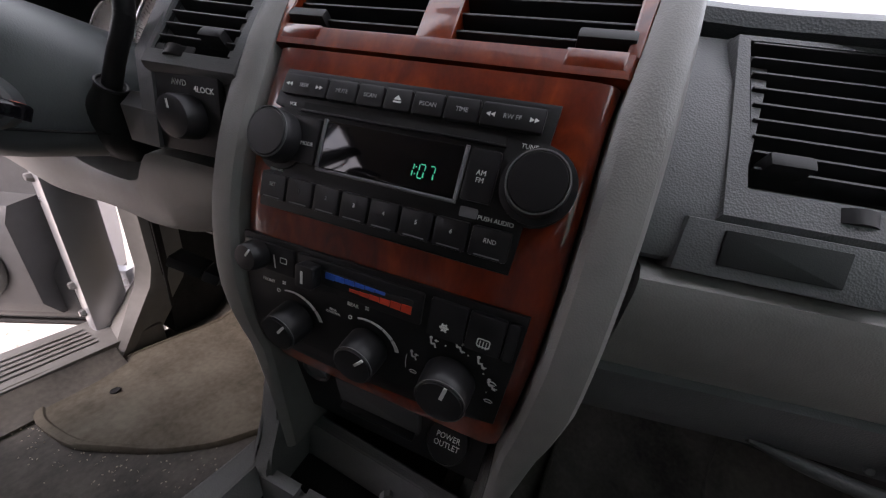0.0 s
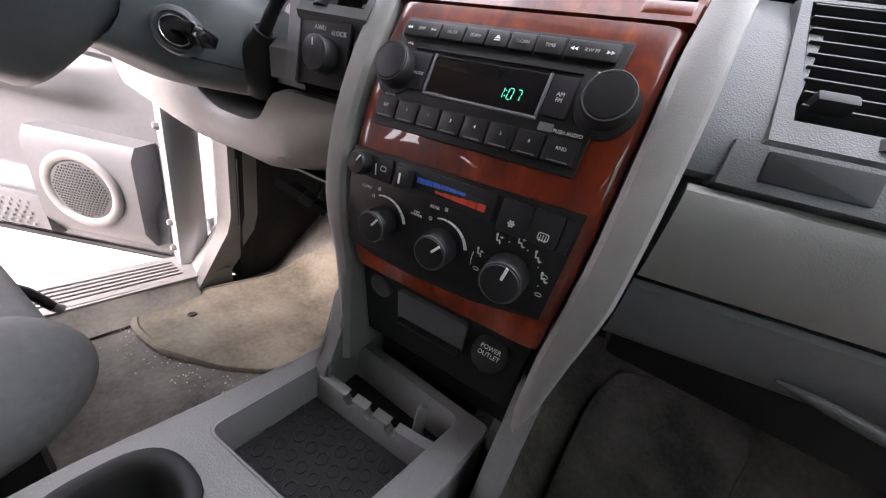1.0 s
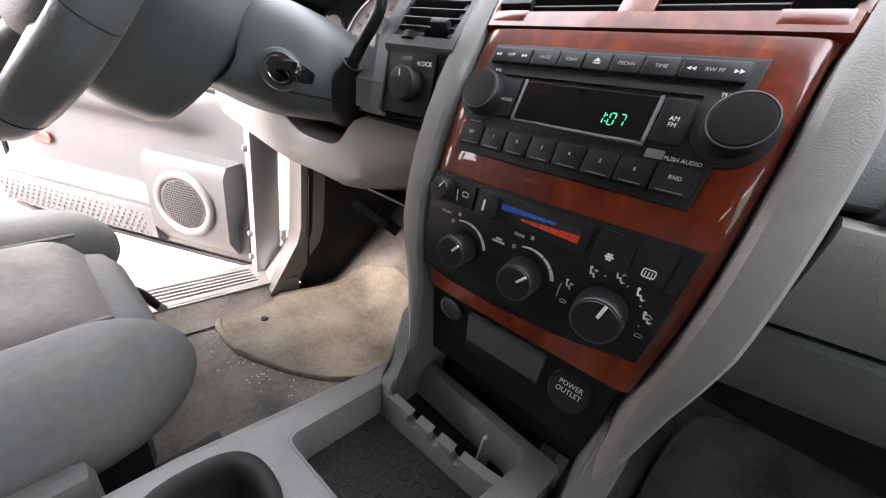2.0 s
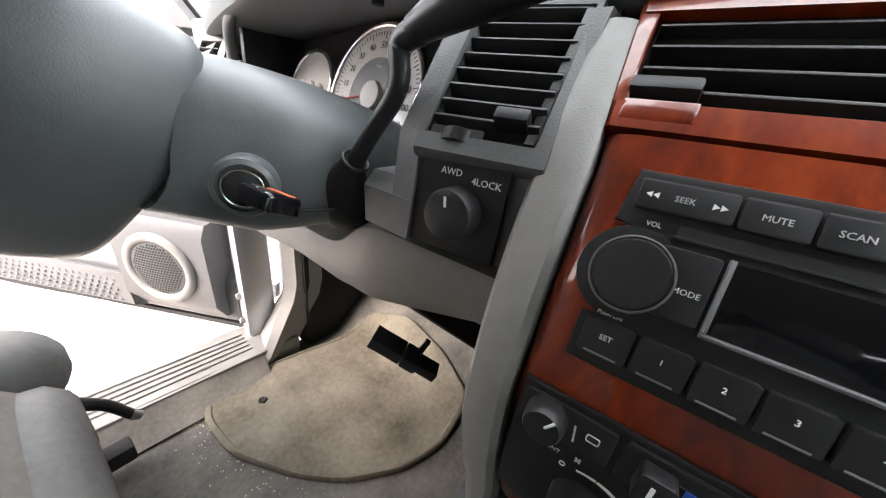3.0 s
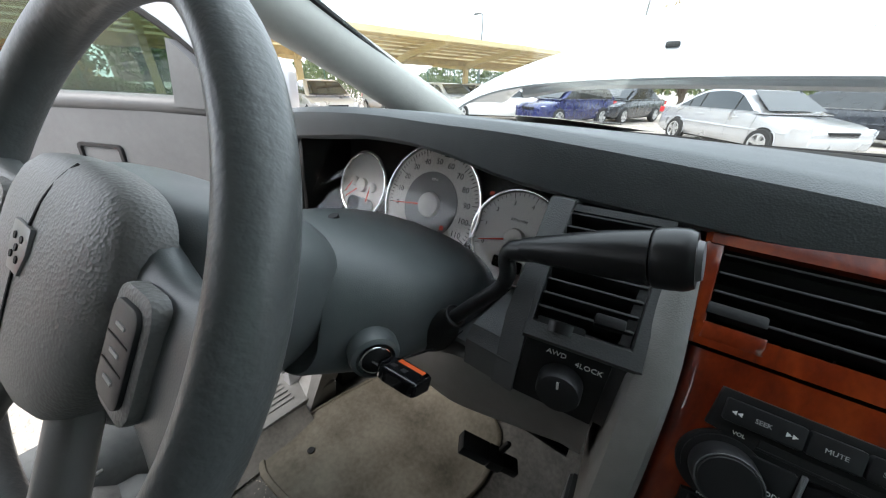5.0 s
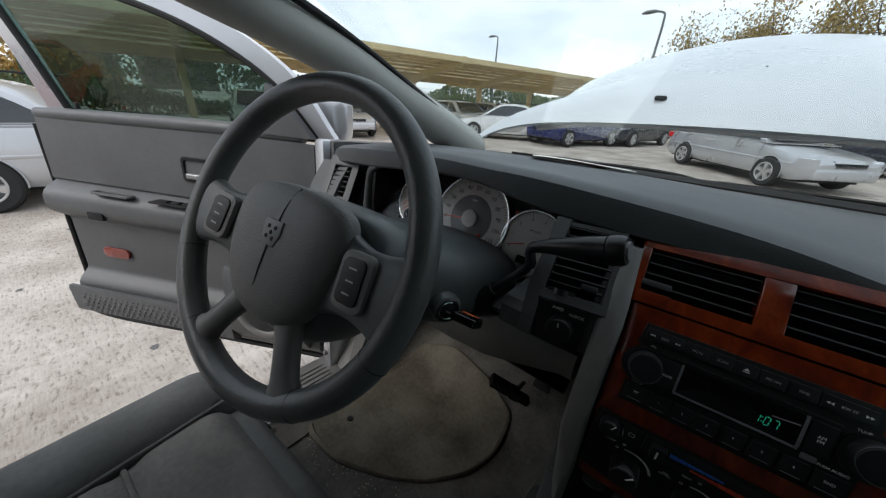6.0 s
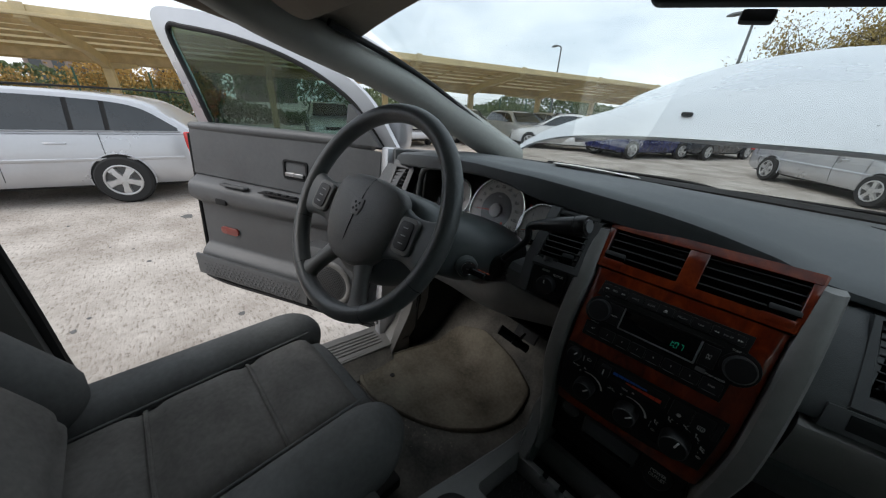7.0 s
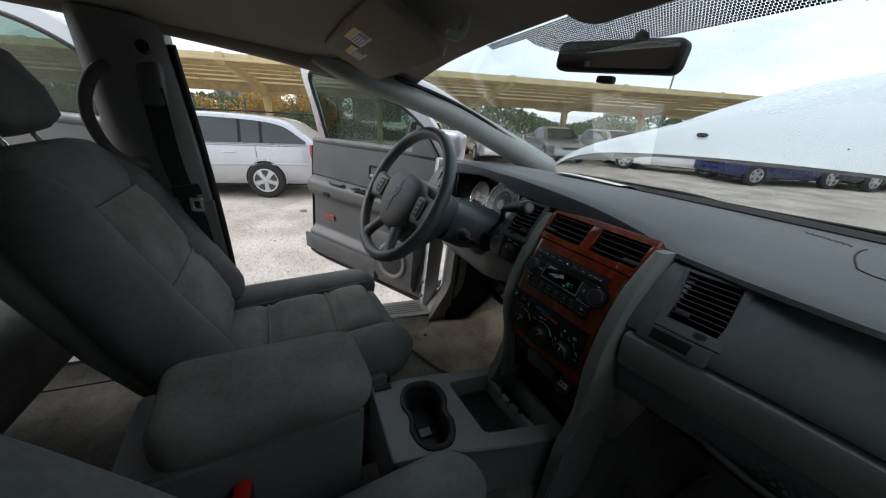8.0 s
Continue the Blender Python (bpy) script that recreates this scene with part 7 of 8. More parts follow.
            if r < 0.072:
                add(holes, place(box(0, 0, 0, 0.0042, 0.0042, 0.0016), sp @ pose(x, z, (0.0102 - 0.002 * r / 0.05 if r < 0.05 else 0.0082 - 0.004 * (r - 0.05) / 0.028))))
    dpart("grille_holes", holes, M_HOLESHADE, grill, smooth=False)
    dpart("hinge_edge", box(0.005, 0.06, 1.02, 0.012, 0.07, 0.70, 0.004), M_SILVER, dr)
    for z in (0.78, 1.12):
        dpart("hinge", box(-0.03, 0.055, z, 0.07, 0.035, 0.05, 0.008), M_SILVER, dr, "silver painted door hinge")
    dpart("bottom_flange", box(ln / 2, 0.055, 0.640, ln, 0.07, 0.022, 0.006), M_SILVER, dr)
    dpart("bottom_seal", tube([(0.0, 0.012, 0.648), (0.5, 0.010, 0.646), (ln - 0.02, 0.012, 0.648), (ln - 0.005, 0.02, 0.75), (ln - 0.005, 0.02, 1.38)], [0.009], steps=40, seg=8), M_RUBBER, dr)
    # mirror corner cover
    dpart("mirror_cover", loft([[Vector((x, y, z)) for x, z in ((0.02, 1.44), (0.17, 1.44), (0.155, 1.575), (0.12, 1.55))] for y in (0.028, 0.0)]), M_PANEL, dr)
    return dr


door = open_door("open grey-trimmed front door with silver window frame", CAR @ DM)
om = thing("door_mirror", "black outside mirror on the open door", "door mirror", at=CAR @ DM)
part("housing", place(box(0, 0, 0, 0.17, 0.10, 0.15, 0.04, 4), pose(0.08, -0.20, 1.50)), M_SILVER, om)
part("foot", box(0.09, -0.12, 1.45, 0.08, 0.10, 0.05, 0.015), M_RUBBER, om)
rear = copy_thing(door, CAR @ pose(-0.95, -0.93, 0, 0, 0, 232))
rear["label"] = "open rear side door behind the pillar"


# ---- outside: ground ----
# the carport and what stands along it run at an angle to the vehicle
ROW = pose(0, 0, 0, 0, 0, -13) @ Matrix.Translation((-3.0, 0, 0))


def ground_piece():
    bm = bmesh.new()
    n = 40
    xs = [-1500, -300, -120] + [-60 + 3 * k for k in range(41)] + [120, 300, 1500]
    v = [[bm.verts.new((x, y, -0.01)) for y in xs] for x in xs]
    for i in range(len(xs) - 1):
        for j in range(len(xs) - 1):
            bm.faces.new((v[i][j], v[i + 1][j], v[i + 1][j + 1], v[i][j + 1]))
    return bm


gd = tagged(part("ground", ground_piece(), M_CONCRETE), "pale weathered concrete parking ground with stains", "ground", kind="structure")
M_STAIN = surface("dark_oil_stain", (0.13, 0.125, 0.12), 0.8, vary=0.3, scale=4)
rng = random.Random(11)
stains = bmesh.new()
for k in range(26):
    cx, cy = rng.uniform(-6.2, -1.6), rng.uniform(-3.5, 1.0)
    r = rng.choice((0.02, 0.03, 0.05, 0.02, 0.10))
    pts = [stains.verts.new((cx + r * rng.uniform(0.6, 1.2) * math.cos(a), cy + r * rng.uniform(0.6, 1.2) * 0.7 * math.sin(a), -0.0065)) for a in (2 * math.pi * j / 14 for j in range(14))]
    stains.faces.new(pts)
tagged(part("ground_stains", stains, M_STAIN, smooth=False), "dark drips and stains on the concrete", "stain", kind="stuff")
for y in (-7.3, -2.9, 1.9, 6.4):
    tagged(part("joint", box(-5.0, y, -0.0085, 9, 0.012, 0.006), M_STAIN, smooth=False), "dark joint between concrete slabs", "joint", kind="structure")


M_RIMDARK = surface("shaded_wheel_steel", (0.10, 0.10, 0.10), 0.6, metal=0.4, vary=0.2)


# ---- parked cars ----
def wheel_part(parent, x, y, r, w, side):
    m = pose(x, y, r, 90 if side < 0 else -90)
    ty = part("wheel", place(lathe([(r * 0.60, -w / 2), (r * 0.92, -w / 2), (r, -w * 0.32), (r, w * 0.32), (r * 0.92, w / 2), (r * 0.60, w / 2), (r * 0.60, -w / 2)], 40), m), M_TYRE, parent, "black tyre")
    rim = part("rim", place(lathe([(0.0, w * 0.32), (r * 0.56, w * 0.32), (r * 0.60, w * 0.44), (r * 0.66, w * 0.50), (r * 0.66, w * 0.30), (0.0, w * 0.05)], 40), m), M_RIMDARK, ty)
    part("rim_lip", place(torus(r * 0.63, r * 0.045, 40, 8), m @ pose(0, 0, w * 0.47)), M_ALLOY, ty)
    for k in range(5):
        a = 72 * k + 18
        sp = loft([[Vector((x_, y_, z_)) for y_, z_ in ((-b, 0), (b, 0), (b * 0.8, t), (-b * 0.8, t))] for x_, b, t in ((r * 0.03, r * 0.15, w * 0.2), (r * 0.35, r * 0.125, w * 0.2), (r * 0.63, r * 0.19, w * 0.16))])
        part("wheel_spoke", place(sp, m @ pose(0, 0, w * 0.30, 0, 0, a)), M_ALLOY, ty)
    part("hub_cap", place(lathe([(0, 0), (r * 0.14, 0), (r * 0.12, w * 0.1), (0, w * 0.12)], 18), m @ pose(0, 0, w * 0.40)), M_ALLOY, ty)


def parked_car(label, at, paint, length=4.5, width=1.72, height=1.45, style="estate", detail=True, group="parked cars"):
    """A parked car along +x (nose at +x), on the ground."""
    c = thing("parked_car", label, "car", group, at=at)
    L, Wd, Hh = length, width / 2, height
    nose, tail = L / 2, -L / 2
    fw, rw, r = nose - 0.82, nose - 0.82 - L * 0.60, 0.315
    belt = 0.93 * Hh / 1.45
    if style == "estate":
        roof = [(tail + 0.06, belt), (tail + 0.32, belt + 0.20), (tail + 0.66, Hh - 0.11), (tail + 1.2, Hh - 0.03), (-0.1, Hh), (0.45, Hh - 0.06), (1.05, belt + 0.08), (1.30, belt)]
    elif style == "hatch":
        roof = [(tail + 0.12, belt), (tail + 0.50, Hh - 0.10), (tail + 1.0, Hh), (0.0, Hh - 0.01), (0.5, Hh - 0.10), (1.0, belt + 0.08), (1.2, belt)]
    else:
        roof = [(tail + 0.62, belt + 0.02), (tail + 1.35, Hh - 0.10), (-0.45, Hh - 0.01), (0.0, Hh), (0.42, Hh - 0.08), (1.05, belt + 0.05), (1.25, belt)]
    # lower body
    rings = []
    N = 36
    for k in range(N + 1):
        t = k / N
        x = tail + L * t
        e = min((x - tail) / 0.32, (nose - x) / 0.45, 1.0)
        w = Wd * (0.80 + 0.20 * math.sin(max(0, e) * math.pi / 2) ** 0.7)
        top = belt + 0.02 if x < 1.0 else belt - (x - 1.0) / (nose - 1.0) * 0.20 - 0.10 * max(0, (x - nose + 0.35) / 0.35) ** 2
        if style == "sedan" and x < tail + 0.62:
            top = belt + 0.02
        if x < tail + 0.10:
            top = belt - 0.10 * (tail + 0.10 - x) / 0.10
        low = 0.24 + 0.10 * max(0, 1 - e) ** 2
        rings.append([Vector((x, s * a, z)) for s, a, z in ((1, w * 0.90, low), (1, w * 0.985, low + 0.10), (1, w, 0.48), (1, w * 0.995, 0.70), (1, w * 0.96, top - 0.04), (1, w * 0.86, top), (-1, w * 0.86, top), (-1, w * 0.96, top - 0.04), (-1, w * 0.995, 0.70), (-1, w, 0.48), (-1, w * 0.985, low + 0.10), (-1, w * 0.90, low))])
    body = part("body", loft(rings), paint, c)
    # greenhouse
    line = spline([(x, z, 0) for x, z in roof], 40)
    rings = []
    for p in line:
        x, z = float(p[0]), float(p[1])
        k = max(0.02, (z - belt) / (Hh - belt))
        wt = Wd * (0.925 - 0.17 * k)
        rings.append([Vector((x, s * a, zz)) for s, a, zz in ((1, Wd * 0.925, belt - 0.01), (1, Wd * 0.925 - (Wd * 0.925 - wt) * 0.75, belt + (z - belt) * 0.75), (1, wt * 0.97, belt + (z - belt) * 0.94), (1, wt * 0.80, z), (-1, wt * 0.80, z), (-1, wt * 0.97, belt + (z - belt) * 0.94), (-1, Wd * 0.925 - (Wd * 0.925 - wt) * 0.75, belt + (z - belt) * 0.75), (-1, Wd * 0.925, belt - 0.01))])
    part("roof", loft(rings), paint, c)
    xs = [float(p[0]) for p in line]
    zs = [float(p[1]) for p in line]
    def top_at(x):
        return float(np.interp(x, xs, zs))
    # side windows follow the tumblehome
    x0, x1 = xs[0], xs[-1]
    cuts_ = [x0 + 0.18, x0 + (0.95 if style != "sedan" else 0.55), x0 + (1.30 if style == "estate" else 0.95), x0 + 2.05, x1 - 0.20]
    for s in (-1, 1):
        band = [(cuts_[0], cuts_[-1], 40, -0.003)] if detail else []
        for a, b, n, out in band + [(a, b, 10, 0.0) for a, b in zip(cuts_, cuts_[1:])]:
            lo, up = [], []
            for j in range(n + 1):
                x = a + 0.025 + (b - a - 0.05) * j / n
                z = min(top_at(x - 0.02), top_at(x + 0.02)) - 0.075
                z0 = belt + 0.035
                z = max(z, z0 + 0.004)
                yy = lambda q: s * (Wd * 0.925 - 0.17 * Wd * max(0, (q - belt) / (Hh - belt)) + 0.006 + out)
                lo.append(Vector((x, yy(z0), z0)))
                up.append(Vector((x, yy(z), z)))
            bm = loft([[p + Vector((0, s * d, 0)) for p in lo + up[::-1]] for d in (0.0, -0.012)])
            part("pillar_trim" if out else "side_window", bm, M_RUBBER if out else M_CARGLASS, c, "black window pillars" if out else "dark tinted side window", smooth=False)
        part("window_line", tube([(cuts_[0], s * (Wd * 0.925 + 0.004), belt + 0.022), (0, s * (Wd * 0.925 + 0.006), belt + 0.022), (cuts_[-1], s * (Wd * 0.925 + 0.004), belt + 0.022)], [0.009], steps=12, seg=6), M_SILVERTRIM, c)
        part("rub_strip", tube([(tail + 0.25, s * (Wd * 0.985), 0.60), (0, s * (Wd + 0.004), 0.585), (nose - 0.35, s * (Wd * 0.985), 0.58)], [0.018], steps=16, seg=8, flat=1.4), paint, c)
        if detail:
            for xh in (cuts_[2] + 0.18, cuts_[3] + 0.15):
                part("door_handle", tube([(xh - 0.10, s * (Wd * 0.985 + 0.006), 0.800), (xh, s * (Wd * 0.99 + 0.020), 0.803), (xh + 0.10, s * (Wd * 0.985 + 0.006), 0.800)], [0.013], steps=10, seg=8), paint, c)
            for xd in (cuts_[1] + 0.10, cuts_[3] - 0.0, cuts_[4] + 0.05):
                part("door_gap", tube([(xd, s * (Wd * 0.965 + 0.0), belt), (xd - 0.01, s * (Wd * 0.998), 0.66), (xd, s * (Wd * 1.0), 0.48), (xd + 0.02, s * (Wd * 0.985), 0.33)], [0.0035], steps=14, seg=6), M_HOLESHADE, c)
            part("roof_rail", tube([(cuts_[0] + 0.05, s * Wd * 0.66, Hh - 0.03), (cuts_[0] + 0.3, s * Wd * 0.68, Hh + 0.025), (0.2, s * Wd * 0.68, Hh + 0.03), (0.55, s * Wd * 0.66, Hh - 0.04)], [0.012], steps=24, seg=8), M_RUBBER, c)
        for xw in (fw, rw):
            # near-black disc drawn for the shade inside the wheel well
            part("wheel_arch", place(lathe([(0, 0), (r * 1.07, 0), (r * 1.07, 0.006), (0, 0.008)], 36), pose(xw, s * (Wd * 1.004 - 0.004), r + 0.01, -90 * s)), M_HOLESHADE, c)
            part("arch_lip", place(torus(r * 1.085, 0.010, 30, 8, 1.0, (radians(-12), radians(192))), pose(xw, s * (Wd * 1.004), r + 0.01, 90)), paint, c)
            wheel_part(c, xw, s * (Wd - 0.050), r, 0.20, s)
        part("tail_lamp", place(box(0, 0, 0, 0.20, 0.06, 0.30 if style == "estate" else 0.16, 0.02, 3), pose(tail + 0.105, s * (Wd * 0.925), 0.80)), M_TAIL, c, "red tail lamp")
        part("head_lamp", place(box(0, 0, 0, 0.30, 0.16, 0.13, 0.04, 3), pose(nose - 0.22, s * (Wd * 0.80), 0.66, 0, 0, -s * 14)), M_HEADLAMP, c, "clear head lamp")
    for nm, xa, za, xb, zb in (("windscreen", 1.18, belt + 0.05, 0.50, Hh - 0.07), ("rear_window", xs[0] + 0.06, belt + (0.025 if style == "estate" else 0.07), xs[0] + (0.57 if style == "estate" else 0.6), Hh - (0.165 if style == "estate" else 0.12))):
        bm = loft([[Vector((xa + d, y, za + 0.015)) for y in (-Wd * 0.80, Wd * 0.80)] + [Vector((xb + d, y, zb + 0.02)) for y in (Wd * 0.66, -Wd * 0.66)] for d in ((0.02, 0.0) if nm == "windscreen" else (-0.02, 0.0))])
        part(nm, bm, M_CARGLASS, c, "dark reflecting glass", smooth=False)
    for nm, x, w in (("front_bumper", nose - 0.08, 0.80), ("rear_bumper", tail + 0.08, 0.84)):
        part(nm, box(x, 0, 0.42, 0.20, 2 * Wd * w, 0.24, 0.06, 3), paint, c)
    part("grille", box(nose - 0.015, 0, 0.60, 0.03, 0.7, 0.12, 0.02), M_HOLESHADE, c)
    part("number_plate", box(tail - 0.025, 0, 0.66, 0.012, 0.50, 0.11, 0.003), M_PAPER, c)
    part("underbody", box(0, 0, 0.26, L * 0.86, 2 * Wd * 0.86, 0.12, 0.02), M_HOLESHADE, c)
    return c


# silver estate beside the open door: its tail towards our nose
wag = parked_car("silver estate car with five-spoke alloy wheels parked by the carport", pose(-7.30, -2.05, 0, 0, 0, -104), M_SILVER, 4.54, 1.74, 1.44, "estate")
parked_car("white saloon car parked ahead", pose(-7.50, 13.0, 0, 0, 0, -152), M_WHITEPAINT, 4.4, 1.72, 1.42, "sedan")
parked_car("blue hatchback parked ahead", pose(-4.75, 14.0, 0, 0, 0, -114), M_BLUEPAINT, 4.1, 1.70, 1.45, "hatch")
parked_car("dark grey saloon car parked far ahead", pose(-3.2, 17.2, 0, 0, 0, -108), M_DARKPAINT, 4.5, 1.75, 1.43, "sedan")
parked_car("silver dented saloon car parked across the lane", pose(0.75, 11.6, 0, 0, 0, -50), M_SILVER, 4.5, 1.74, 1.43, "sedan")
parked_car("dark blue car parked beyond the lane", pose(4.2, 15.5, 0, 0, 0, -30), M_DARKPAINT, 4.4, 1.74, 1.45, "hatch")
for k, (x, y, rz, pt, st, nm) in enumerate(((-10.9, 8.0, -10, M_SILVER, "sedan", "silver saloon car under the carport"), (-10.6, 11.0, -8, M_WHITEPAINT, "hatch", "white hatchback under the carport"), (-10.5, 4.6, -6, M_SILVER, "sedan", "silver saloon car under the carport"),
                                  (-10.7, 1.7, -4, M_WHITEPAINT, "sedan", "white saloon car under the carport"), (-11.0, 14.2, -8, M_SILVER, "hatch", "silver hatchback under the carport"))):
    parked_car(nm, ROW @ pose(x, y, 0, 0, 0, rz), pt, 4.3, 1.7, 1.42, st, detail=False)
parked_car("red car parked behind the rear door", pose(-5.4, -6.6, 0, 0, 0, -80), M_REDPAINT, 4.2, 1.7, 1.5, "hatch", detail=False)
van = parked_car("white van far behind the fence", pose(-88, -5.4, 0, 0, 0, 90), M_WHITEPAINT, 5.2, 1.9, 2.1, "estate", detail=False)

# ---- carport ----
cp = thing("carport", "long carport of cream painted steel with a pale sheet roof", "carport", at=ROW)
FX, BX, FZ, BZ = -8.5, -15.6, 2.95, 2.38
Y0, Y1 = -30.0, 34.0


def roof_z(x):
    t = (FX - x) / (FX - BX)
    return FZ + (BZ - FZ) * t + 0.30 * math.sin(math.pi * min(1, t * 1.1)) * 0.6


part("roof_sheet", sheet(lambda u, v: (FX + (BX - FX) * u, Y0 + (Y1 - Y0) * v, roof_z(FX + (BX - FX) * u) + 0.09), 14, 32, 0.01), M_ROOFSHEET, cp, "pale corrugated roof sheet")
part("fascia", box(FX + 0.03, (Y0 + Y1) / 2, FZ + 0.02, 0.06, Y1 - Y0, 0.20, 0.01), M_STEEL, cp)
part("gutter", box(FX + 0.10, (Y0 + Y1) / 2, FZ - 0.06, 0.08, Y1 - Y0, 0.07, 0.01), M_STEEL, cp)
part("rear_beam", box(-12.45, (Y0 + Y1) / 2, 2.40, 0.16, Y1 - Y0, 0.22, 0.01), M_STEELDARK, cp)
for k in range(9):
    x = FX - 0.5 - 0.8 * k
    part("purlin", box(x, (Y0 + Y1) / 2, roof_z(x) + 0.03, 0.06, Y1 - Y0, 0.10, 0.004), M_STEELDARK, cp)
for k in range(30):
    y = Y0 + 0.8 + 2.15 * k
    part("roof_strut", loft([[Vector((x, y + d, roof_z(x) + 0.06 + h)) for d, h in ((-0.03, -0.03), (0.03, -0.03), (0.03, 0.03), (-0.03, 0.03))] for x in [FX - 0.1 - 0.7 * j for j in range(11)]]), M_STEEL, cp)
for k in range(14):
    y = -4.90 + 4.72 * (k - 5)
    if not Y0 < y < Y1:
        continue
    part("post", box(-12.45, y, 1.18, 0.24, 0.24, 2.36, 0.015), M_STEEL, cp)
    part("bracket_arm", loft([[Vector((x, y + d, z + h)) for d, h in ((-0.09, -t), (0.09, -t), (0.09, t), (-0.09, t))] for x, z, t in ((-12.5, 2.22, 0.16), (-11.2, 2.55, 0.13), (FX - 0.05, FZ - 0.10, 0.10))]), M_STEEL, cp)
    part("bracket_arm", loft([[Vector((x, y + d, z + h)) for d, h in ((-0.09, -t), (0.09, -t), (0.09, t), (-0.09, t))] for x, z, t in ((-12.4, 2.25, 0.14), (BX, BZ + 0.02, 0.08))]), M_STEEL, cp)
    part("end_plate", box(FX + 0.08, y, FZ + 0.0, 0.02, 0.22, 0.30, 0.005), M_STEEL, cp)

# ---- fence ----
fe = thing("wire_fence", "green wire mesh fence behind the carport", "fence", at=ROW)
for k in range(27):
    part("fence_post", box(-17.5, -30 + 2.5 * k, 1.15, 0.06, 0.06, 2.3), M_FENCE, fe, smooth=False)
wire = bmesh.new()
for z in [0.1 + 0.2 * k for k in range(11)]:
    add(wire, box(-17.5, 2, z, 0.008, 65, 0.008))
for k in range(440):
    add(wire, box(-17.5, -30 + 0.15 * k, 1.1, 0.006, 0.006, 2.1))
tagged(part("wire_mesh", wire, M_FENCE, fe, smooth=False), kind="stuff")

# ---- lamp posts ----
def lamp_post(label, x, y, h, rz):
    lp = thing("street_lamp", label, "street lamp", "lamp posts", at=pose(x, y, 0, 0, 0, rz))
    part("post", tube([(0, 0, 0), (0, 0, h * 0.6), (0, 0, h - 0.5), (0.12, 0, h - 0.12), (0.55, 0, h)], [0.09, 0.07, 0.055, 0.05, 0.045], steps=24, seg=10), M_POLE, lp)
    part("lamp_head", loft([[Vector((xx, yy * w, h + zz * t)) for yy, zz in ((-1, 0), (-0.6, 0.8), (0.6, 0.8), (1, 0), (0.6, -0.6), (-0.6, -0.6))] for xx, w, t in ((0.45, 0.05, 0.06), (0.6, 0.13, 0.10), (1.0, 0.15, 0.11), (1.25, 0.06, 0.05))]), M_POLE, lp)


lamp_post("grey street lamp behind the carport", -16.9, 26.6, 6.6, 160)
lamp_post("grey street lamp beside the trees", -4.0, 21.5, 6.1, 160)

# ---- trees, hedge, far town ----
def tree(label, x, y, h, spread, leaf, seed, density=900, bare=0.3):
    rg = random.Random(seed)
    tr = thing("tree", label, "tree", "autumn trees", at=pose(x, y, 0))
    trunk = tube([(0, 0, 0), (rg.uniform(-0.1, 0.1), 0, h * 0.25), (rg.uniform(-0.2, 0.2), rg.uniform(-0.2, 0.2), h * 0.55)], [0.16, 0.12, 0.07], steps=10, seg=10)
    tips = []
    for k in range(46):
        a, z0 = rg.uniform(0, 6.28), h * rg.uniform(0.10, 0.55)
        ln = spread * rg.uniform(0.5, 1.0)
        p1 = Vector((math.cos(a) * ln * 0.4, math.sin(a) * ln * 0.4, z0 + h * 0.15))
        p2 = Vector((math.cos(a + 0.3) * ln, math.sin(a + 0.3) * ln, z0 + h * rg.uniform(0.2, 0.45)))
        add(trunk, tube([(0, 0, z0), tuple(p1), tuple(p2)], [0.045, 0.025, 0.007], steps=6, seg=6))
        for j in range(4):
            q = p1.lerp(p2, rg.uniform(0.3, 1.0))
            e = q + Vector((rg.gauss(0, 0.4), rg.gauss(0, 0.4), rg.uniform(0.1, 0.8)))
            add(trunk, tube([tuple(q), tuple(q.lerp(e, 0.5) + Vector((0, 0, 0.05))), tuple(e)], [0.012, 0.008, 0.004], steps=4, seg=5))
            tips += [q, e, q.lerp(e, 0.5)]
    part("trunk", trunk, M_BARK, tr)
    vs, fs = [], []
    for k in range(density):
        c = Vector(rg.choice(tips)) + Vector((rg.gauss(0, 0.28), rg.gauss(0, 0.28), rg.gauss(0, 0.24)))
        s = rg.uniform(0.035, 0.085)
        m = Euler((rg.uniform(0, 6), rg.uniform(0, 6), rg.uniform(0, 6))).to_matrix()
        i = len(vs)
        vs += [tuple(c + m @ Vector(p) * s) for p in ((-1, 0, 0), (0, -0.55, 0.15), (1, 0, 0), (0, 0.55, 0.15))]
        fs += [(i, i + 1, i + 2, i + 3)]
    me = bpy.data.meshes.new("crown")
    me.from_pydata(vs, [], fs)
    me.materials.append(leaf)
    cr = new("crown", me)
    cr.parent = tr
    return tr


rng = random.Random(8)
for k, (x, y, h, s) in enumerate(((-1.5, 24, 6.2, 2.2), (1.2, 23, 7.0, 2.6), (4.2, 22, 7.2, 2.7), (7.5, 21, 7.0, 2.8), (10.5, 19, 6.8, 2.6), (13.5, 16, 6.6, 2.6), (16, 12, 6.8, 2.6), (-3.6, 26, 5.0, 1.7))):
    tree("thin autumn tree with yellow-brown leaves", x, y, h, s, M_LEAF_Y, 20 + k, 9000 if k < 6 else 4000)


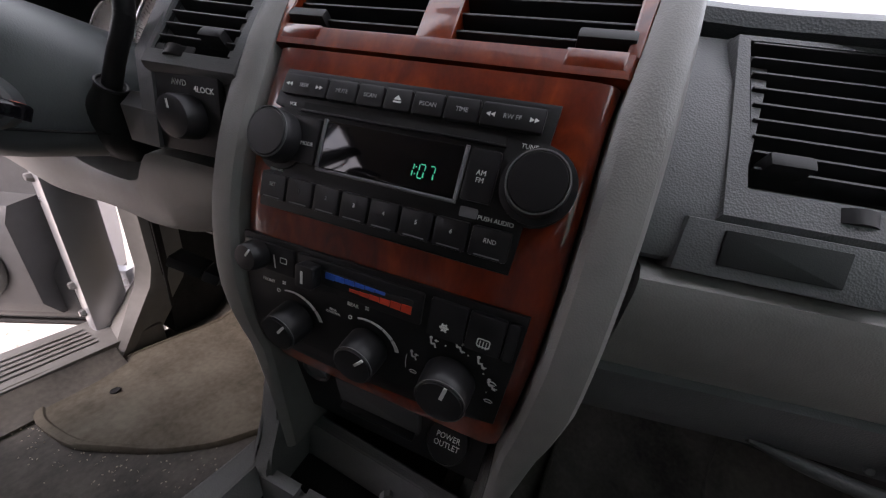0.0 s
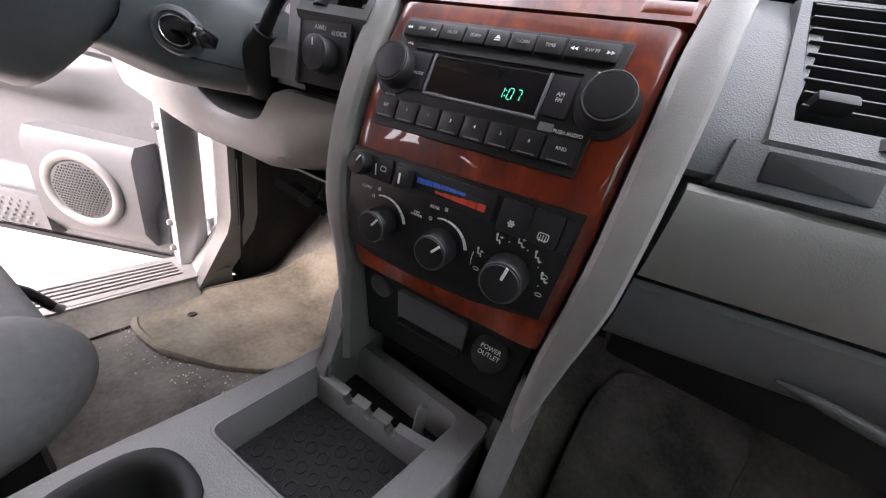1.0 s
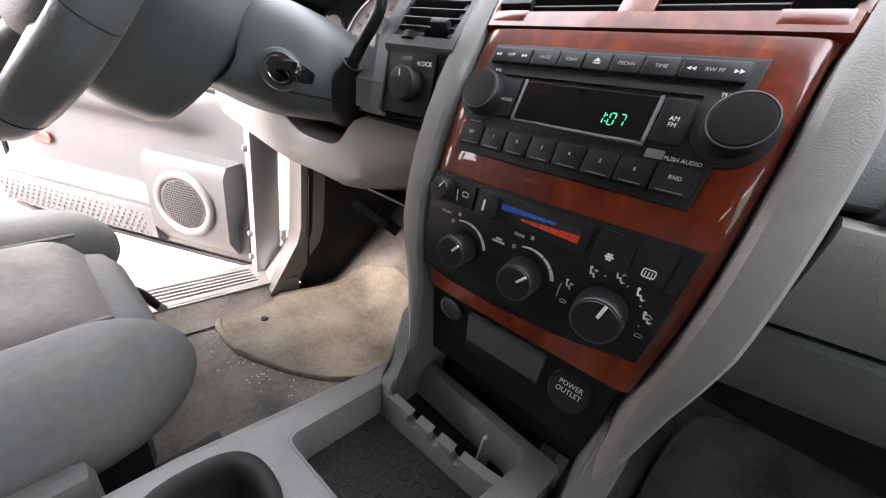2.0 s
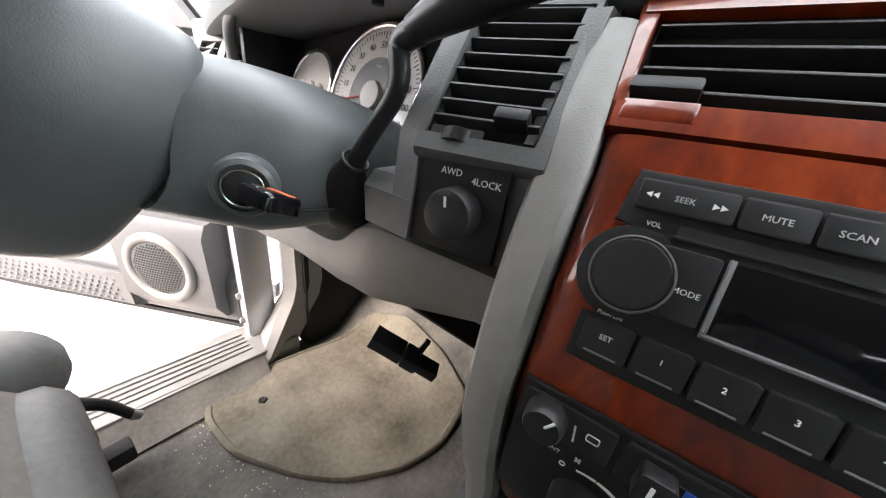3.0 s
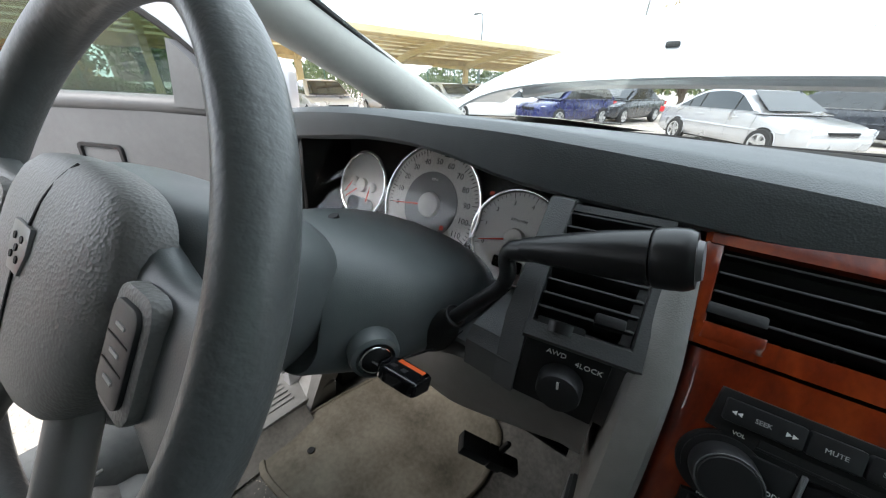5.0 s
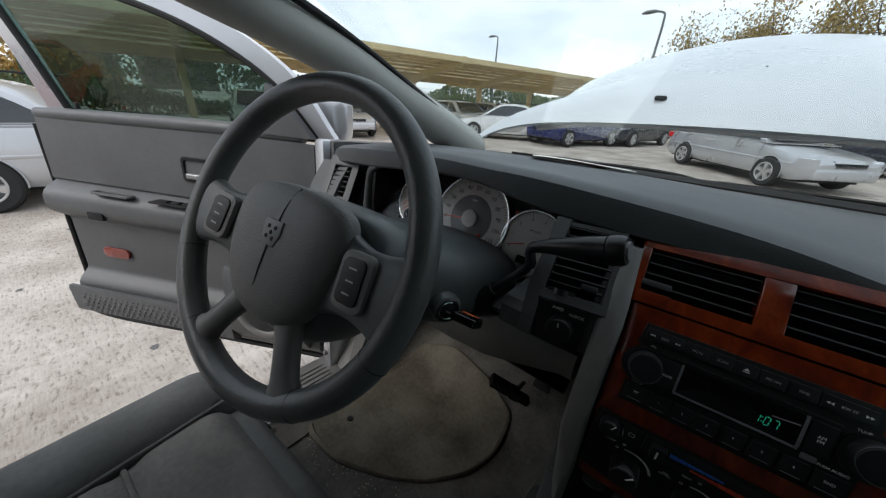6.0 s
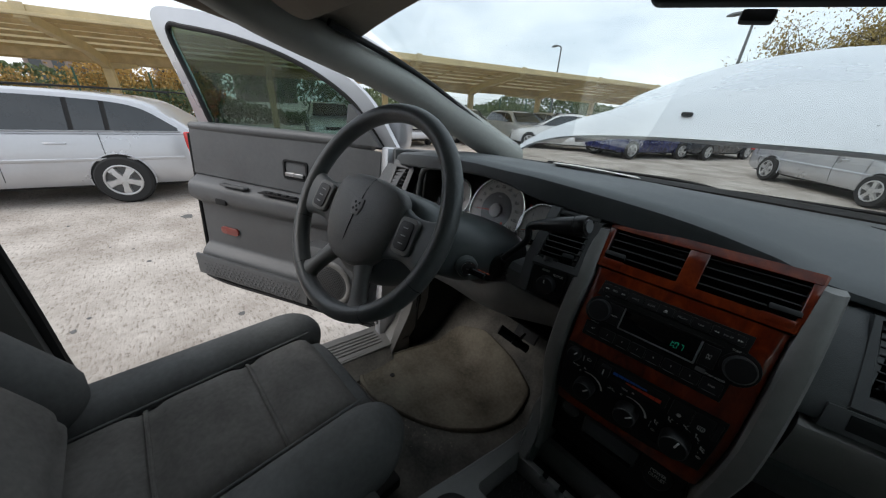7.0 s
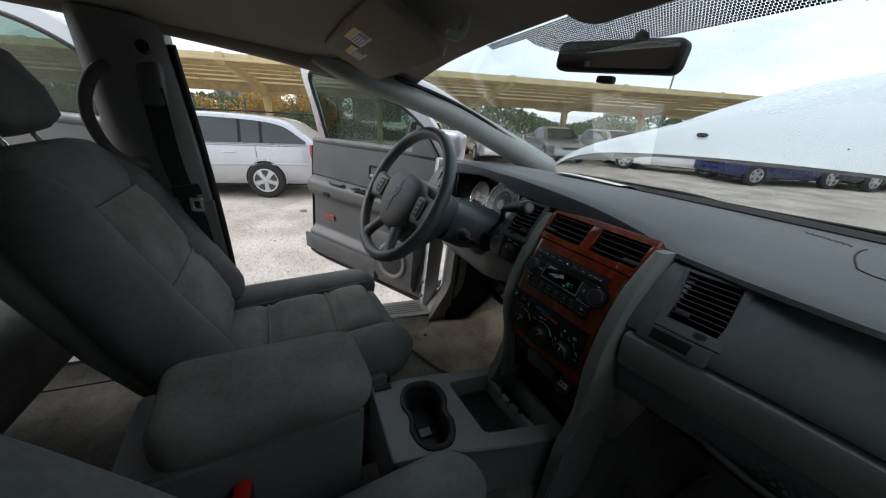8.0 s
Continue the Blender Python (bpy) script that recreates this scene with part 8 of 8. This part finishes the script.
def leaf_bank(name, label, x0, x1, y0, y1, h, leaf, seed, n, size=1.0):
    rg = random.Random(seed)
    vs, fs = [], []
    for k in range(n):
        u = rg.random()
        bump = 0.6 + 0.4 * math.sin(9 * u + seed) * math.sin(23 * u)
        c = Vector((x0 + (x1 - x0) * u + rg.gauss(0, 0.6), y0 + (y1 - y0) * u + rg.gauss(0, 0.6), h * bump * rg.random() ** 0.6))
        s = size * rg.uniform(0.05, 0.12)
        m = Euler((rg.uniform(0, 6), rg.uniform(0, 6), rg.uniform(0, 6))).to_matrix()
        i = len(vs)
        vs += [tuple(c + m @ Vector(p) * s) for p in ((-1, 0, 0), (0, -0.6, 0.2), (1, 0, 0), (0, 0.6, 0.2))]
        fs.append((i, i + 1, i + 2, i + 3))
    me = bpy.data.meshes.new(name)
    me.from_pydata(vs, [], fs)
    me.materials.append(leaf)
    return tagged(new(name, me), label, "hedge", kind="stuff")


leaf_bank("hedge", "dull green bushes behind the fence", -21, -21, -30, 34, 2.6, M_LEAF_G, 3, 42000).matrix_world = ROW
leaf_bank("hedge", "orange autumn bushes behind the fence", -23, -22, -22, -3, 3.6, M_LEAF_O, 5, 20000).matrix_world = ROW
leaf_bank("far_woods", "far green trees on the horizon", -120, -60, -70, 120, 9, M_LEAF_G, 7, 9000, 6.0)
leaf_bank("far_woods", "far green trees on the horizon", -60, 90, 110, 80, 8, M_LEAF_G, 9, 9000, 6.0)
for x, y, w, h in ((-160, -14, 22, 13), (-165, 12, 18, 11), (-170, 40, 22, 13)):
    b = thing("apartment_building", "brown apartment block far beyond the trees", "building", "far blocks")
    part("wall", box(x, y, h / 2, 14, w, h), M_WALL, b, smooth=False)
    part("roof", box(x, y, h + 0.4, 14.6, w + 0.6, 0.8), M_STEELDARK, b, smooth=False)
    for i in range(6):
        for j in range(5):
            part("window", box(x + 7.05, y - w / 2 + w * (j + 0.5) / 5, 3 + i * (h - 4) / 6, 0.1, w / 9, 1.5), M_CARGLASS, b, smooth=False)
